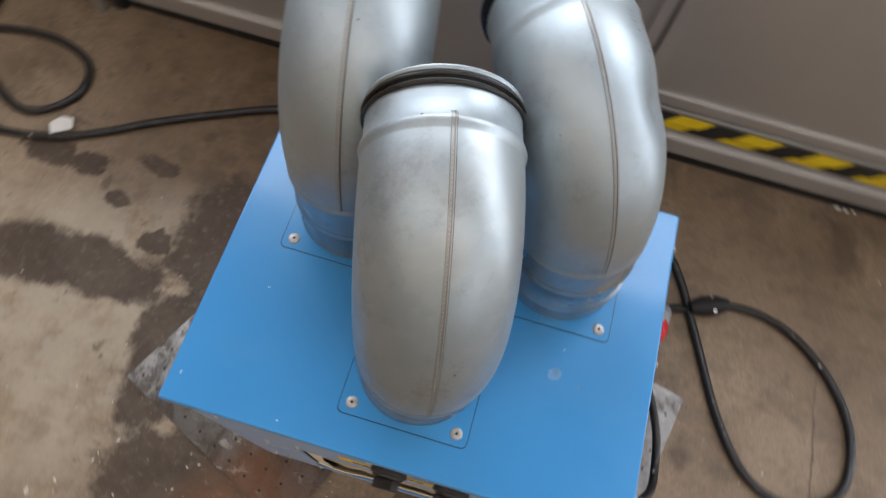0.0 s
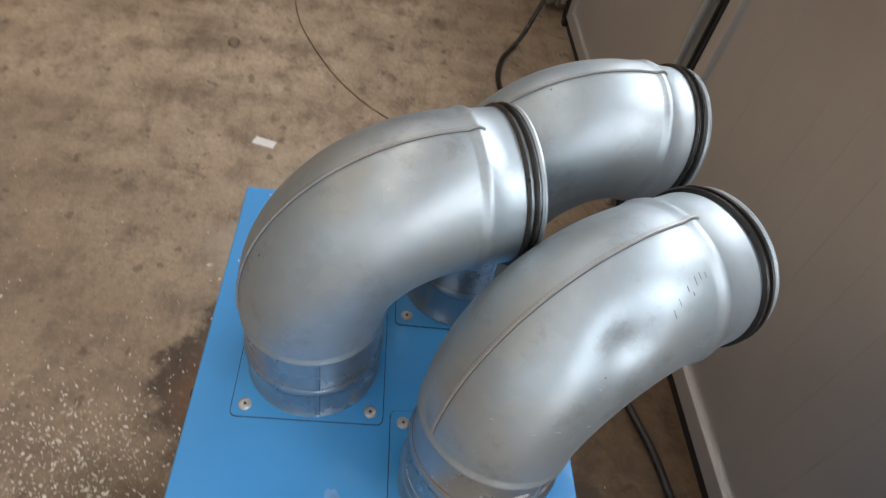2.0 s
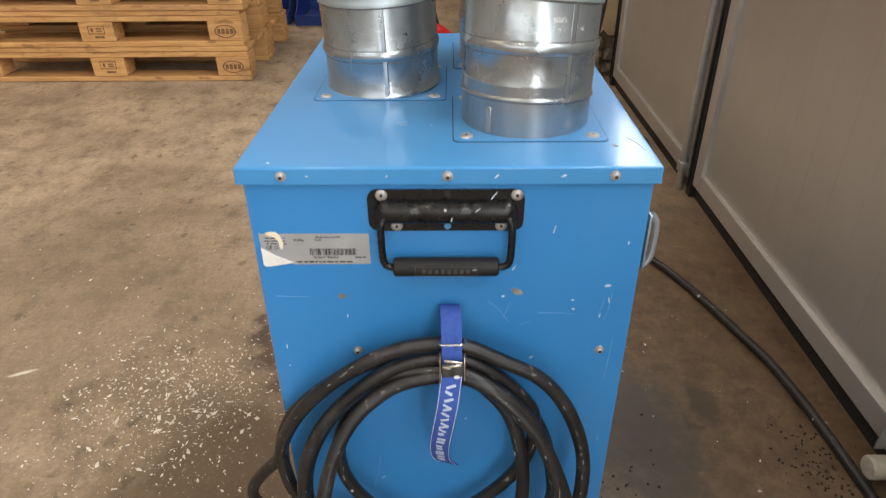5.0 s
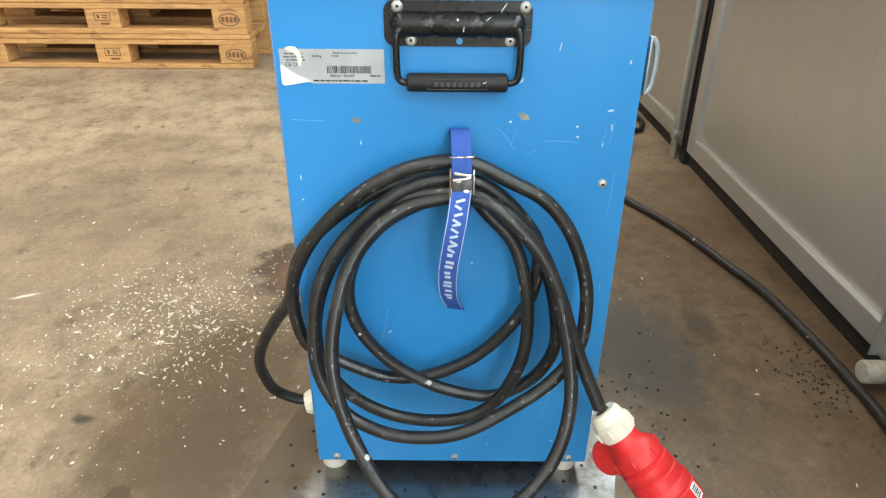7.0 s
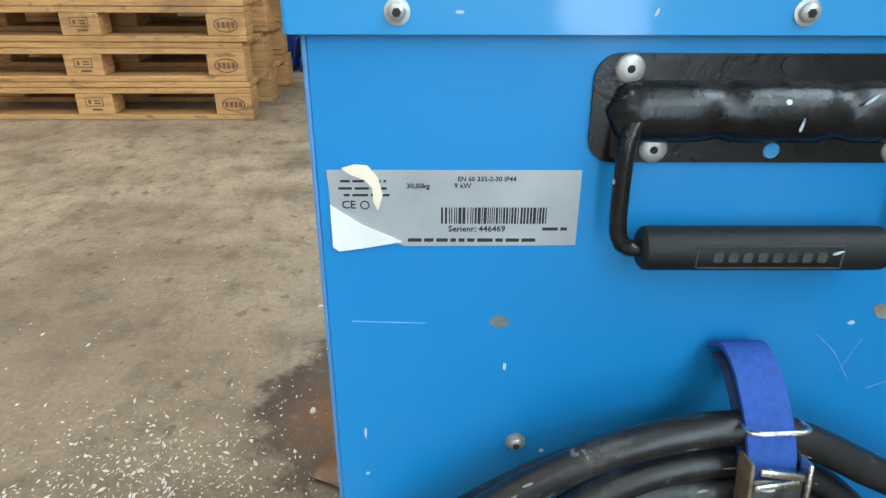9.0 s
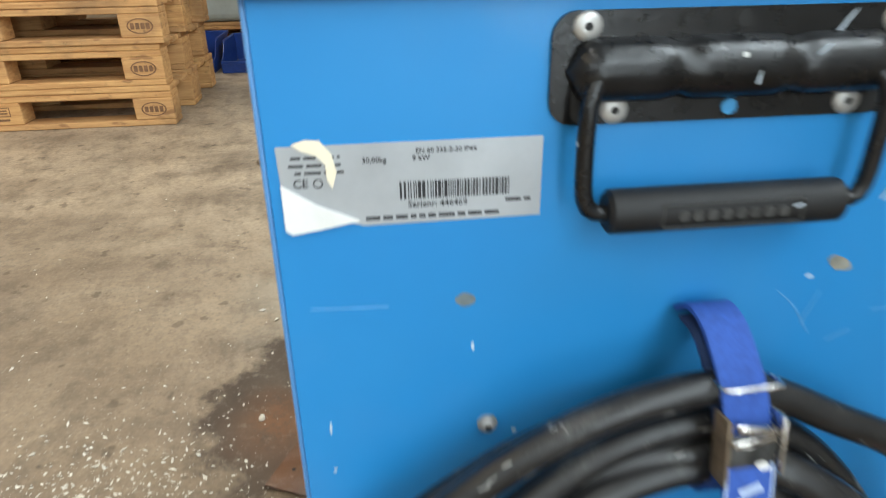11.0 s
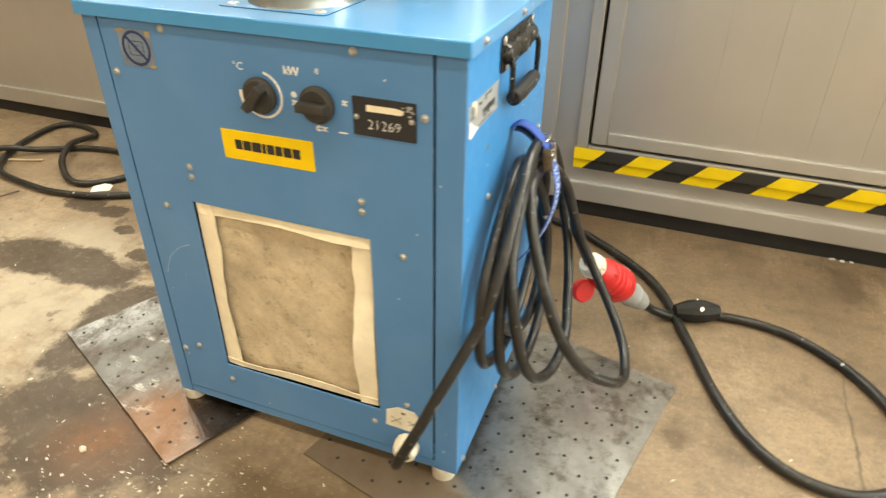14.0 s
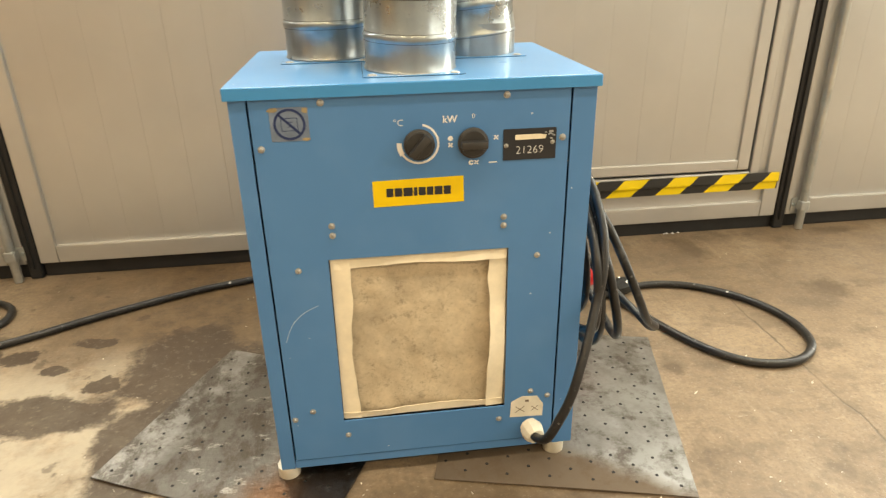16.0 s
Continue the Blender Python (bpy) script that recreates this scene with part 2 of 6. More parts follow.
def concrete():
    n = Nodes("concrete_floor", (0.3, 0.26, 0.22), 0.7)
    n.b.inputs["Specular IOR Level"].default_value = 0.32
    sep = n.node("ShaderNodeSeparateXYZ")
    n.wire(n.pos, sep.inputs[0])
    x, y = sep.outputs[0], sep.outputs[1]
    big, mid, fine = n.noise(1.1, 4), n.noise(5.5, 7, 0.7), n.noise(70, 5, 0.7)
    c = n.mix(n.ramp(big, (0.3, 0), (0.7, 1)), (0.276, 0.200, 0.130), (0.418, 0.316, 0.214))
    # the floor gets lighter towards the west
    west_pale = n.ramp(n.maths("MULTIPLY_ADD", n.noise(1.7, 5, 0.65), 0.55, n.maths("MULTIPLY", x, -0.25)), (0.36, 0), (0.72, 0.8))
    c = n.mix(west_pale, c, (0.56, 0.44, 0.31))
    # darker brown patch south of the heater
    tx = n.maths("MULTIPLY", n.maths("SUBTRACT", x, -0.75), 1.25)
    ty = n.maths("MULTIPLY", n.maths("SUBTRACT", y, -0.75), 2.0)
    td = n.maths("ADD", n.maths("SQRT", n.maths("ADD", n.maths("MULTIPLY", tx, tx), n.maths("MULTIPLY", ty, ty))), n.maths("MULTIPLY_ADD", n.noise(2.2, 6, 0.7), 1.2, -0.6))
    c = n.mix(n.ramp(td, (0.35, 0.40), (1.15, 0)), c, (0.170, 0.118, 0.074))
    # brown grime before the heater; by the gate, grime with the shade painted in
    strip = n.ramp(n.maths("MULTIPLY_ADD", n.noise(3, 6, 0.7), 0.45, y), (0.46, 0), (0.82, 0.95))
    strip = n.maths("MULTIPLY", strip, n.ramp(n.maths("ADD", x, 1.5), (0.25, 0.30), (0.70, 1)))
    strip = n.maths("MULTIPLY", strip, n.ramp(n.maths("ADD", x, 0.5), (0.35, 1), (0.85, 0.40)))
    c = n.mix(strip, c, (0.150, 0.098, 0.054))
    gx = n.maths("MULTIPLY", n.maths("SUBTRACT", x, -0.16), 3.0)
    gy = n.maths("MULTIPLY", n.maths("SUBTRACT", y, -0.19), 4.6)
    gd = n.maths("SQRT", n.maths("ADD", n.maths("MULTIPLY", gx, gx), n.maths("MULTIPLY", gy, gy)))
    gd = n.maths("ADD", gd, n.maths("MULTIPLY_ADD", n.noise(5, 7, 0.7), 1.4, -0.7))
    c = n.mix(n.ramp(n.noise(4.5, 7, 0.7, (1.0, 0.45, 1.0)), (0.46, 0), (0.78, 0.5)), c, (0.14, 0.101, 0.07))
    c = n.mix(n.ramp(n.noise(2.7, 8, 0.75), (0.54, 0), (0.74, 0.38)), c, (0.37, 0.315, 0.25))
    c = n.mix(n.ramp(n.noise(13, 8, 0.8), (0.54, 0), (0.70, 0.5)), c, (0.125, 0.098, 0.074))
    c = n.mix(n.ramp(n.noise(3.2, 5, 0.6), (0.40, 0), (0.66, 0.42)), c, (0.150, 0.110, 0.078))
    c = n.mix(n.ramp(n.noise(12, 5, 0.6, (0.8, 1.25, 1.0)), (0.50, 0), (0.66, 0.5)), c, (0.13, 0.095, 0.066))
    c = n.mix(n.ramp(n.noise(15, 6, 0.7), (0.58, 0), (0.66, 0.4)), c, (0.105, 0.076, 0.052))
    smear = n.noise(2.4, 6, 0.7, (2.6, 0.7, 1.0))
    c = n.mix(n.ramp(smear, (0.54, 0), (0.66, 0.42)), c, (0.155, 0.112, 0.078))
    c = n.mix(n.ramp(smear, (0.34, 0.34), (0.45, 0)), c, (0.48, 0.385, 0.275))
    c = n.mix(n.ramp(fine, (0.35, 0.4), (0.6, 0)), c, (0.14, 0.112, 0.086))
    c = n.mix(n.ramp(n.noise(34, 5, 0.75, (0.7, 1.3, 1.0)), (0.64, 0), (0.74, 0.35)), c, (0.085, 0.066, 0.05))
    c = n.mix(n.ramp(n.noise(7, 9, 0.85, (0.5, 2.2, 1.0)), (0.63, 0), (0.70, 0.4)), c, (0.42, 0.365, 0.29))
    c = n.mix(n.maths("MULTIPLY", spots(n, 38, 0.14), n.ramp(n.noise(2, 2), (0.45, 0), (0.6, 0.8))), c, (0.10, 0.078, 0.058))
    c = n.mix(n.ramp(gd, (0.45, 0.9), (1.25, 0)), c, (0.100, 0.068, 0.038))
    c = n.mix(n.ramp(n.noise(42, 3, 0.6, (0.6, 1.4, 1.0)), (0.68, 0), (0.76, 0.45)), c, (0.48, 0.42, 0.33))
    c = n.mix(n.ramp(n.noise(6.5, 6, 0.72), (0.52, 0), (0.66, 0.55)), c, (0.125, 0.090, 0.060))
    grain = n.noise(150, 3, 0.6)
    c = n.mix(n.ramp(grain, (0.56, 0), (0.70, 0.42)), c, (0.115, 0.085, 0.060))
    c = n.mix(n.ramp(grain, (0.30, 0.25), (0.42, 0)), c, (0.46, 0.40, 0.315))
    # brown floor between heater and gate, darkened for the shade there
    dirt_shade = n.maths("MULTIPLY", n.ramp(n.maths("MULTIPLY_ADD", n.noise(4, 5, 0.65), 0.30, y), (0.46, 0), (0.66, 0.72)), n.ramp(n.maths("MULTIPLY_ADD", n.noise(3, 4, 0.6), 0.5, x), (0.02, 1), (0.36, 0.12)))
    dirt_shade = n.maths("MULTIPLY", dirt_shade, n.ramp(n.maths("ADD", n.maths("MULTIPLY_ADD", n.noise(3.4, 4, 0.6), 0.4, x), 1.3), (0.30, 0.15), (0.75, 1)))
    tone = n.mix(n.ramp(n.noise(19, 7, 0.78), (0.36, 0), (0.64, 1)), (0.064, 0.041, 0.024), (0.180, 0.116, 0.063))
    c = n.mix(dirt_shade, c, tone)
    # pale worn patches to the west
    px = n.maths("MULTIPLY", n.maths("SUBTRACT", x, -0.95), 2.0)
    py = n.maths("MULTIPLY", n.maths("SUBTRACT", y, 0.12), 2.6)
    pd = n.maths("SQRT", n.maths("ADD", n.maths("MULTIPLY", px, px), n.maths("MULTIPLY", py, py)))
    pale = n.maths("MULTIPLY", n.ramp(pd, (0.5, 0.75), (1.15, 0)), n.ramp(n.noise(5, 6, 0.7), (0.40, 0), (0.55, 1)))
    c = n.mix(pale, c, (0.44, 0.385, 0.30))
    wob = n.maths("MULTIPLY_ADD", n.noise(7, 8, 0.7), 1.2, -0.6)
    wob_small = n.maths("MULTIPLY_ADD", n.noise(26, 6, 0.7), 1.6, -0.8)
    wet = None
    for cx, cy, rx, ry in ((-0.69, 0.37, 0.15, 0.19), (-0.58, -0.10, 0.19, 0.14), (-0.72, 0.14, 0.10, 0.18), (-1.02, 0.24, 0.26, 0.07), (-1.17, 0.20, 0.06, 0.06),
                           (-1.08, 0.46, 0.05, 0.03), (-1.17, 0.47, 0.07, 0.035), (0.05, -0.25, 0.035, 0.022), (-0.93, 0.50, 0.05, 0.022), (-0.86, 0.33, 0.04, 0.03), (-0.98, 0.40, 0.03, 0.02)):
        dx = n.maths("MULTIPLY", n.maths("SUBTRACT", x, cx), 1 / rx)
        dy = n.maths("MULTIPLY", n.maths("SUBTRACT", y, cy), 1 / ry)
        d = n.maths("SQRT", n.maths("ADD", n.maths("MULTIPLY", dx, dx), n.maths("MULTIPLY", dy, dy)))
        d = n.maths("ADD", d, n.maths("MULTIPLY", wob if rx > 0.08 else wob_small, 1.5))
        m = n.ramp(d, (0.80, 1), (1.0, 0))
        wet = m if wet is None else n.maths("MAXIMUM", wet, m)
    speck = n.ramp(n.noise(17, 3, 0.6), (0.63, 0), (0.68, 0.8))
    left = n.ramp(x, (0.0, 1), (0.01, 0))
    wet = n.maths("MAXIMUM", wet, n.maths("MULTIPLY", n.maths("MULTIPLY", speck, left), 0.7))
    c = n.mix(n.maths("MULTIPLY", wet, n.ramp(n.noise(9, 6, 0.75), (0.3, 1.0), (0.75, 0.75))), c, (0.058, 0.040, 0.028))
    grit = n.ramp(n.noise(60, 5, 0.75), (0.55, 0), (0.68, 0.7))
    c = n.mix(n.maths("MULTIPLY", wet, grit), c, (0.20, 0.165, 0.125))
    # dull brown stains by the gate, and darker brown patches behind the heater
    for cx, cy, rx, ry in ((0.585, 0.77, 0.06, 0.10), (1.08, 0.832, 0.09, 0.03), (0.81, 0.49, 0.07, 0.06), (0.28, 0.22, 0.03, 0.03), (-0.20, 0.535, 0.17, 0.07), (-0.02, -0.17, 0.18, 0.11), (-0.35, 0.50, 0.10, 0.06)):
        dx = n.maths("MULTIPLY", n.maths("SUBTRACT", x, cx), 1 / rx)
        dy = n.maths("MULTIPLY", n.maths("SUBTRACT", y, cy), 1 / ry)
        d = n.maths("SQRT", n.maths("ADD", n.maths("MULTIPLY", dx, dx), n.maths("MULTIPLY", dy, dy)))
        d = n.maths("ADD", d, n.maths("MULTIPLY", wob_small, 1.5))
        c = n.mix(n.ramp(d, (0.4, 0.7), (1.1, 0)), c, (0.092, 0.063, 0.040))
    # the heater's shadow painted on the floor behind it, and a black smudge
    for cx, cy, rx, ry, tone, most in ((-0.31, 0.50, 0.19, 0.13, (0.070, 0.060, 0.050), 0.75), (-0.36, 0.64, 0.07, 0.035, (0.060, 0.045, 0.030), 0.8), (-0.107, -0.366, 0.012, 0.020, (0.03, 0.026, 0.022), 0.9), (-0.02, -0.30, 0.05, 0.03, (0.09, 0.07, 0.05), 0.6)):
        dx = n.maths("MULTIPLY", n.maths("SUBTRACT", x, cx), 1 / rx)
        dy = n.maths("MULTIPLY", n.maths("SUBTRACT", y, cy), 1 / ry)
        d = n.maths("SQRT", n.maths("ADD", n.maths("MULTIPLY", dx, dx), n.maths("MULTIPLY", dy, dy)))
        d = n.maths("ADD", d, n.maths("MULTIPLY", wob_small, 0.9))
        c = n.mix(n.ramp(d, (0.5, most), (1.1, 0)), c, tone)
    # white scrape: along and across the line of the scratch
    along = n.maths("ADD", n.maths("MULTIPLY", n.maths("SUBTRACT", x, -0.445), -0.418), n.maths("MULTIPLY", n.maths("SUBTRACT", y, -0.641), 0.908))
    across = n.maths("ADD", n.maths("MULTIPLY", n.maths("SUBTRACT", x, -0.445), 0.908), n.maths("MULTIPLY", n.maths("SUBTRACT", y, -0.641), 0.418))
    da, db = n.maths("MULTIPLY", along, 1 / 0.055), n.maths("MULTIPLY", across, 1 / 0.011)
    d = n.maths("SQRT", n.maths("ADD", n.maths("MULTIPLY", da, da), n.maths("MULTIPLY", db, db)))
    d = n.maths("ADD", d, n.maths("MULTIPLY", n.noise(60, 4, 0.7, (2.0, 0.6, 1.0)), 0.9))
    c = n.mix(n.ramp(d, (0.75, 0.85), (1.3, 0)), c, (0.62, 0.57, 0.48))
    # rust below the leak
    dx = n.maths("MULTIPLY", n.maths("SUBTRACT", x, -0.54), 9.0)
    dy = n.maths("MULTIPLY", n.maths("SUBTRACT", y, -0.115), 11.0)
    d = n.maths("ADD", n.maths("SQRT", n.maths("ADD", n.maths("MULTIPLY", dx, dx), n.maths("MULTIPLY", dy, dy))), n.maths("MULTIPLY", wob, 1.6))
    c = n.mix(n.maths("MULTIPLY", n.ramp(d, (0.1, 0.95), (1.2, 0)), n.ramp(n.noise(28, 6, 0.75), (0.35, 0.15), (0.65, 1))), c, (0.215, 0.090, 0.034))
    # fine cracks
    line = n.maths("ABSOLUTE", n.maths("ADD", n.maths("SUBTRACT", x, 0.563), n.maths("MULTIPLY", n.noise(6, 5, 0.6), 0.045)))
    crack = n.maths("MULTIPLY", n.ramp(line, (0.0, 0.75), (0.0036, 0)), n.ramp(n.noise(2.3, 3), (0.40, 0), (0.55, 1)))
    c = n.mix(crack, c, (0.07, 0.055, 0.04))
    n.colour(c)
    n.rough(n.maths("MULTIPLY_ADD", wet, 0.05, n.ramp(mid, (0.3, 0.36), (0.7, 0.60))))
    h = n.maths("SUBTRACT", n.maths("ADD", n.maths("MULTIPLY", mid, 0.6), n.maths("MULTIPLY", fine, 0.4)), n.maths("MULTIPLY", crack, 1.5))
    n.bump(h, 0.22, 0.004)
    return n.mat


def wood():
    n = Nodes("pallet_wood", (0.45, 0.28, 0.13), 0.72)
    info = n.node("ShaderNodeObjectInfo").outputs["Random"]
    g = n.noise(9, 6, 0.65, (3.0, 0.6, 9.0))
    c = n.mix(n.ramp(g, (0.3, 0), (0.7, 1)), (0.40, 0.178, 0.055), (0.72, 0.425, 0.165))
    c = n.mix(n.maths("MULTIPLY", info, 0.55), c, (0.36, 0.20, 0.09))
    c = n.mix(n.ramp(n.noise(14, 3, 0.5, (1.5, 0.8, 2.5)), (0.62, 0), (0.70, 0.7)), c, (0.22, 0.10, 0.04))
    c = n.mix(n.ramp(n.noise(4, 5), (0.52, 0), (0.70, 0.65)), c, (0.17, 0.095, 0.045))
    c = n.mix(n.ramp(n.noise(22, 6, 0.75), (0.60, 0), (0.72, 0.6)), c, (0.11, 0.062, 0.032))
    n.colour(c)
    n.bump(g, 0.3, 0.003)
    return n.mat


def felt():
    n = Nodes("dirty_filter_felt", (0.4, 0.35, 0.27), 0.95)
    a, b = n.noise(26, 8, 0.75), n.noise(160, 6, 0.8)
    c = n.mix(n.ramp(a, (0.32, 0), (0.68, 1)), (0.47, 0.39, 0.28), (0.68, 0.575, 0.42))
    c = n.mix(n.ramp(b, (0.54, 0), (0.75, 0.6)), c, (0.17, 0.145, 0.115))
    c = n.mix(n.ramp(n.noise(11, 5, 0.65), (0.46, 0), (0.68, 0.55)), c, (0.30, 0.25, 0.185))
    c = n.mix(spots(n, 150, 0.12), c, (0.16, 0.135, 0.105))
    c = n.mix(n.ramp(n.noise(45, 7, 0.8), (0.55, 0), (0.67, 0.6)), c, (0.18, 0.145, 0.105))
    n.colour(c)
    n.bump(b, 0.35, 0.003)
    return n.mat


def plate_steel(name="worn_sheet_steel", dirt=0.58, bright=0.56, dirt_shade=False):
    n = Nodes(name, (0.4, 0.4, 0.4), 0.5, 0.95)
    a = n.noise(6, 7, 0.7)
    c = n.mix(n.ramp(a, (0.30, 0), (0.56, 1)), (0.15, 0.135, 0.12), (bright, bright, bright * 0.98))
    c = n.mix(n.ramp(n.noise(18, 6, 0.75), (dirt, 0), (dirt + 0.14, 0.8)), c, (0.085, 0.068, 0.055))
    c = n.mix(n.ramp(n.noise(3.3, 6, 0.7), (0.62, 0), (0.74, 0.7)), c, (0.22, 0.115, 0.065))
    n.colour(c)
    if dirt_shade:
        # brown dirt on the front part, with the heater's shade painted in
        dot = n.node("ShaderNodeVectorMath")
        dot.operation = "DOT_PRODUCT"
        dot.inputs[1].default_value = (-0.62, -0.78, 0)
        n.wire(n.pos, dot.inputs[0])
        side = n.maths("MULTIPLY_ADD", n.noise(14, 5, 0.7), 0.05, dot.outputs["Value"])
        dirt_shade_mask = n.ramp(side, (0.004, 0), (0.040, 0.9))
        c = n.mix(dirt_shade_mask, c, (0.125, 0.090, 0.060))
        n.wire(n.maths("MULTIPLY_ADD", dirt_shade_mask, -0.95, 0.95), n.b.inputs["Metallic"])
        n.wire(n.maths("MULTIPLY_ADD", dirt_shade_mask, -0.40, 0.50), n.b.inputs["Specular IOR Level"])
    else:
        # silver margin along one edge, dark wet middle
        dot = n.node("ShaderNodeVectorMath")
        dot.operation = "DOT_PRODUCT"
        dot.inputs[1].default_value = (0.906, -0.42, 0)
        n.wire(n.pos, dot.inputs[0])
        side = n.maths("MULTIPLY_ADD", n.noise(9, 6, 0.7), 0.16, dot.outputs["Value"])
        c = n.mix(n.ramp(n.maths("ADD", side, 0.741), (0.12, 0), (0.19, 0.8)), c, (0.095, 0.083, 0.072))
        c = n.mix(n.ramp(n.noise(13, 7, 0.75, (1.5, 0.8, 1.0)), (0.46, 0), (0.58, 0.75)), c, (0.070, 0.054, 0.042))
        c = n.mix(n.ramp(n.noise(21, 6, 0.75, (0.8, 1.6, 1.0)), (0.58, 0), (0.66, 0.75)), c, (0.40, 0.385, 0.36))
        # rust and wet dirt near the front corner
        off = n.node("ShaderNodeVectorMath")
        off.operation = "DISTANCE"
        off.inputs[1].default_value = (-0.47, -0.08, 0)
        n.wire(n.pos, off.inputs[0])
        d = n.maths("MULTIPLY_ADD", n.noise(16, 6, 0.75), 0.16, off.outputs["Value"])
        c = n.mix(n.ramp(d, (0.13, 0.65), (0.22, 0)), c, (0.155, 0.070, 0.032))
    n.colour(c)
    gloss = n.ramp(a, (0.3, 0.46), (0.7, 0.28))
    n.rough(n.maths("MULTIPLY_ADD", dirt_shade_mask, 0.40, gloss) if dirt_shade else gloss)
    n.bump(n.noise(34, 6, 0.7), 0.15 if dirt_shade else 0.55, 0.003)
    return n.mat


BLUE = blue_paint(sheen=0.05)
# paler copy for the lid; sheen stands in for the bright grazing reflection
BLUE_LID = blue_paint("lid_blue_enamel", (0.032, 0.244, 0.545), (0.044, 0.272, 0.578), 0.15, (0.33, 0.37), 0.38, False)
# greyer copy for the front, with its duller light put into the colour
BLUE_FRONT = blue_paint("front_blue_enamel", (0.056, 0.192, 0.425), (0.068, 0.217, 0.465), 0.22)
ZINC = galvanised()
ZINC_SMOOTH = galvanised("smooth_galvanised_steel", (0.24, 0.38), (0.37, 0.42, 0.45), 0.85, 0.35)
ZINC_DULL = galvanised("zinc_fittings", (0.3, 0.5), (0.58, 0.58, 0.55))
ZINC_SEAM = galvanised("stained_zinc_seam", (0.42, 0.56), (0.31, 0.295, 0.265), 0.6)
PALE_ZINC = plain("bare_scratched_zinc", (0.50, 0.53, 0.54), 0.4, 0.6, 0.15, 200)
RIVET = plain("rivet_aluminium", (0.44, 0.435, 0.42), 0.36, 0.55, 0.15, 200)
BRASSY = plain("zinc_screw", (0.42, 0.42, 0.40), 0.30, 0.45, 0.2, 200)
BLACK = plain("black_rubber", (0.010, 0.010, 0.0105), 0.55, 0, 0.3, 40, 0.15)
def worn_rubber():
    n = Nodes("black_cable_rubber", (0.012, 0.012, 0.0125), 0.45)
    c = n.mix(n.ramp(n.noise(30, 5), (0.3, 0), (0.7, 1)), (0.006, 0.006, 0.0065), (0.018, 0.018, 0.019))
    c = n.mix(n.ramp(n.noise(21, 7, 0.78), (0.57, 0), (0.70, 0.7)), c, (0.075, 0.074, 0.071))
    c = n.mix(n.ramp(n.noise(75, 5, 0.7), (0.63, 0), (0.69, 0.7)), c, (0.24, 0.238, 0.23))
    c = n.mix(spots(n, 52, 0.17), c, (0.42, 0.42, 0.40))
    n.colour(c)
    n.rough(n.ramp(n.noise(25, 5), (0.3, 0.27), (0.7, 0.44)))
    n.bump(n.noise(180, 3), 0.25, 0.001)
    return n.mat


CABLE = worn_rubber()
PALE_HOLE = plain("blue_paint_in_hole", (0.05, 0.27, 0.55), 0.5, 0, 0.2, 90, 0)
WORN_GRIP = plain("worn_embossing", (0.050, 0.050, 0.049), 0.45, 0, 0.4, 200, 0)
SCUFF_GREY = plain("rubbed_grey_rubber", (0.26, 0.26, 0.25), 0.6, 0, 0.45, 200, 0)
GLUE = plain("yellowed_glue", (0.27, 0.22, 0.13), 0.6, 0, 0.3, 90, 0)
GRIME = plain("dark_grime", (0.11, 0.105, 0.10), 0.7, 0, 0.3, 60, 0)
SEALRUB = plain("glossy_black_rubber", (0.020, 0.018, 0.017), 0.30, 0, 0.3, 60, 0)
HANDLE = plain("black_powder_coat", (0.0065, 0.0065, 0.007), 0.29, 0, 0.6, 45, 0.2, (0.5, 0.5, 0.48), 100, 0.10)
DARK = plain("dark_inside", (0.02, 0.02, 0.02), 0.9, 0, 0.2, 10, 0)
KNOB = plain("dark_grey_knob", (0.032, 0.030, 0.028), 0.5, 0, 0.3, 40, 0.1)
WHITE = plain("white_print", (0.74, 0.74, 0.72), 0.6, 0, 0.08, 90, 0)
CREAM = plain("cream_card", (0.80, 0.72, 0.56), 0.85, 0, 0.12, 25, 0.2, (0.30, 0.22, 0.14), 45, 0.10)
NYLON = plain("off_white_nylon", (0.70, 0.66, 0.56), 0.5, 0, 0.12, 40, 0.1, (0.3, 0.26, 0.2), 60, 0.1)
YELLOW = plain("yellow_label", (0.82, 0.56, 0.012), 0.5, 0, 0.06, 30, 0)
INK = plain("black_print", (0.015, 0.016, 0.02), 0.6, 0, 0.1, 30, 0)
NAVY = plain("dark_blue_print", (0.012, 0.03, 0.11), 0.5, 0, 0.1, 30, 0)
FOIL = plain("grey_foil_label", (0.40, 0.425, 0.45), 0.40, 0.35, 0.10, 30, 0.05)
PAPER = plain("white_paper", (0.75, 0.75, 0.73), 0.7, 0, 0.06, 50, 0.1)
STRAP = plain("blue_webbing", (0.028, 0.088, 0.38), 0.75, 0, 0.2, 300, 0.5)
WORN_STRAP = plain("dirty_webbing", (0.020, 0.045, 0.13), 0.85, 0, 0.4, 120, 0.5)
DARK_STEEL = plain("dark_worn_steel", (0.07, 0.072, 0.072), 0.35, 0.6, 0.5, 120, 0.2)
WORN_BRASS = plain("worn_brown_steel", (0.20, 0.155, 0.11), 0.5, 0.5, 0.4, 150, 0.3)
STRAP_PRINT = plain("pale_woven_print", (0.48, 0.58, 0.74), 0.8, 0, 0.1, 300, 0.3)
CHROME = plain("worn_chrome", (0.62, 0.60, 0.57), 0.25, 1.0, 0.2, 150, 0.1)
RED = plain("red_plug_plastic", (0.60, 0.018, 0.022), 0.42, 0, 0.15, 40, 0.1, (0.70, 0.30, 0.28), 60, 0.1)
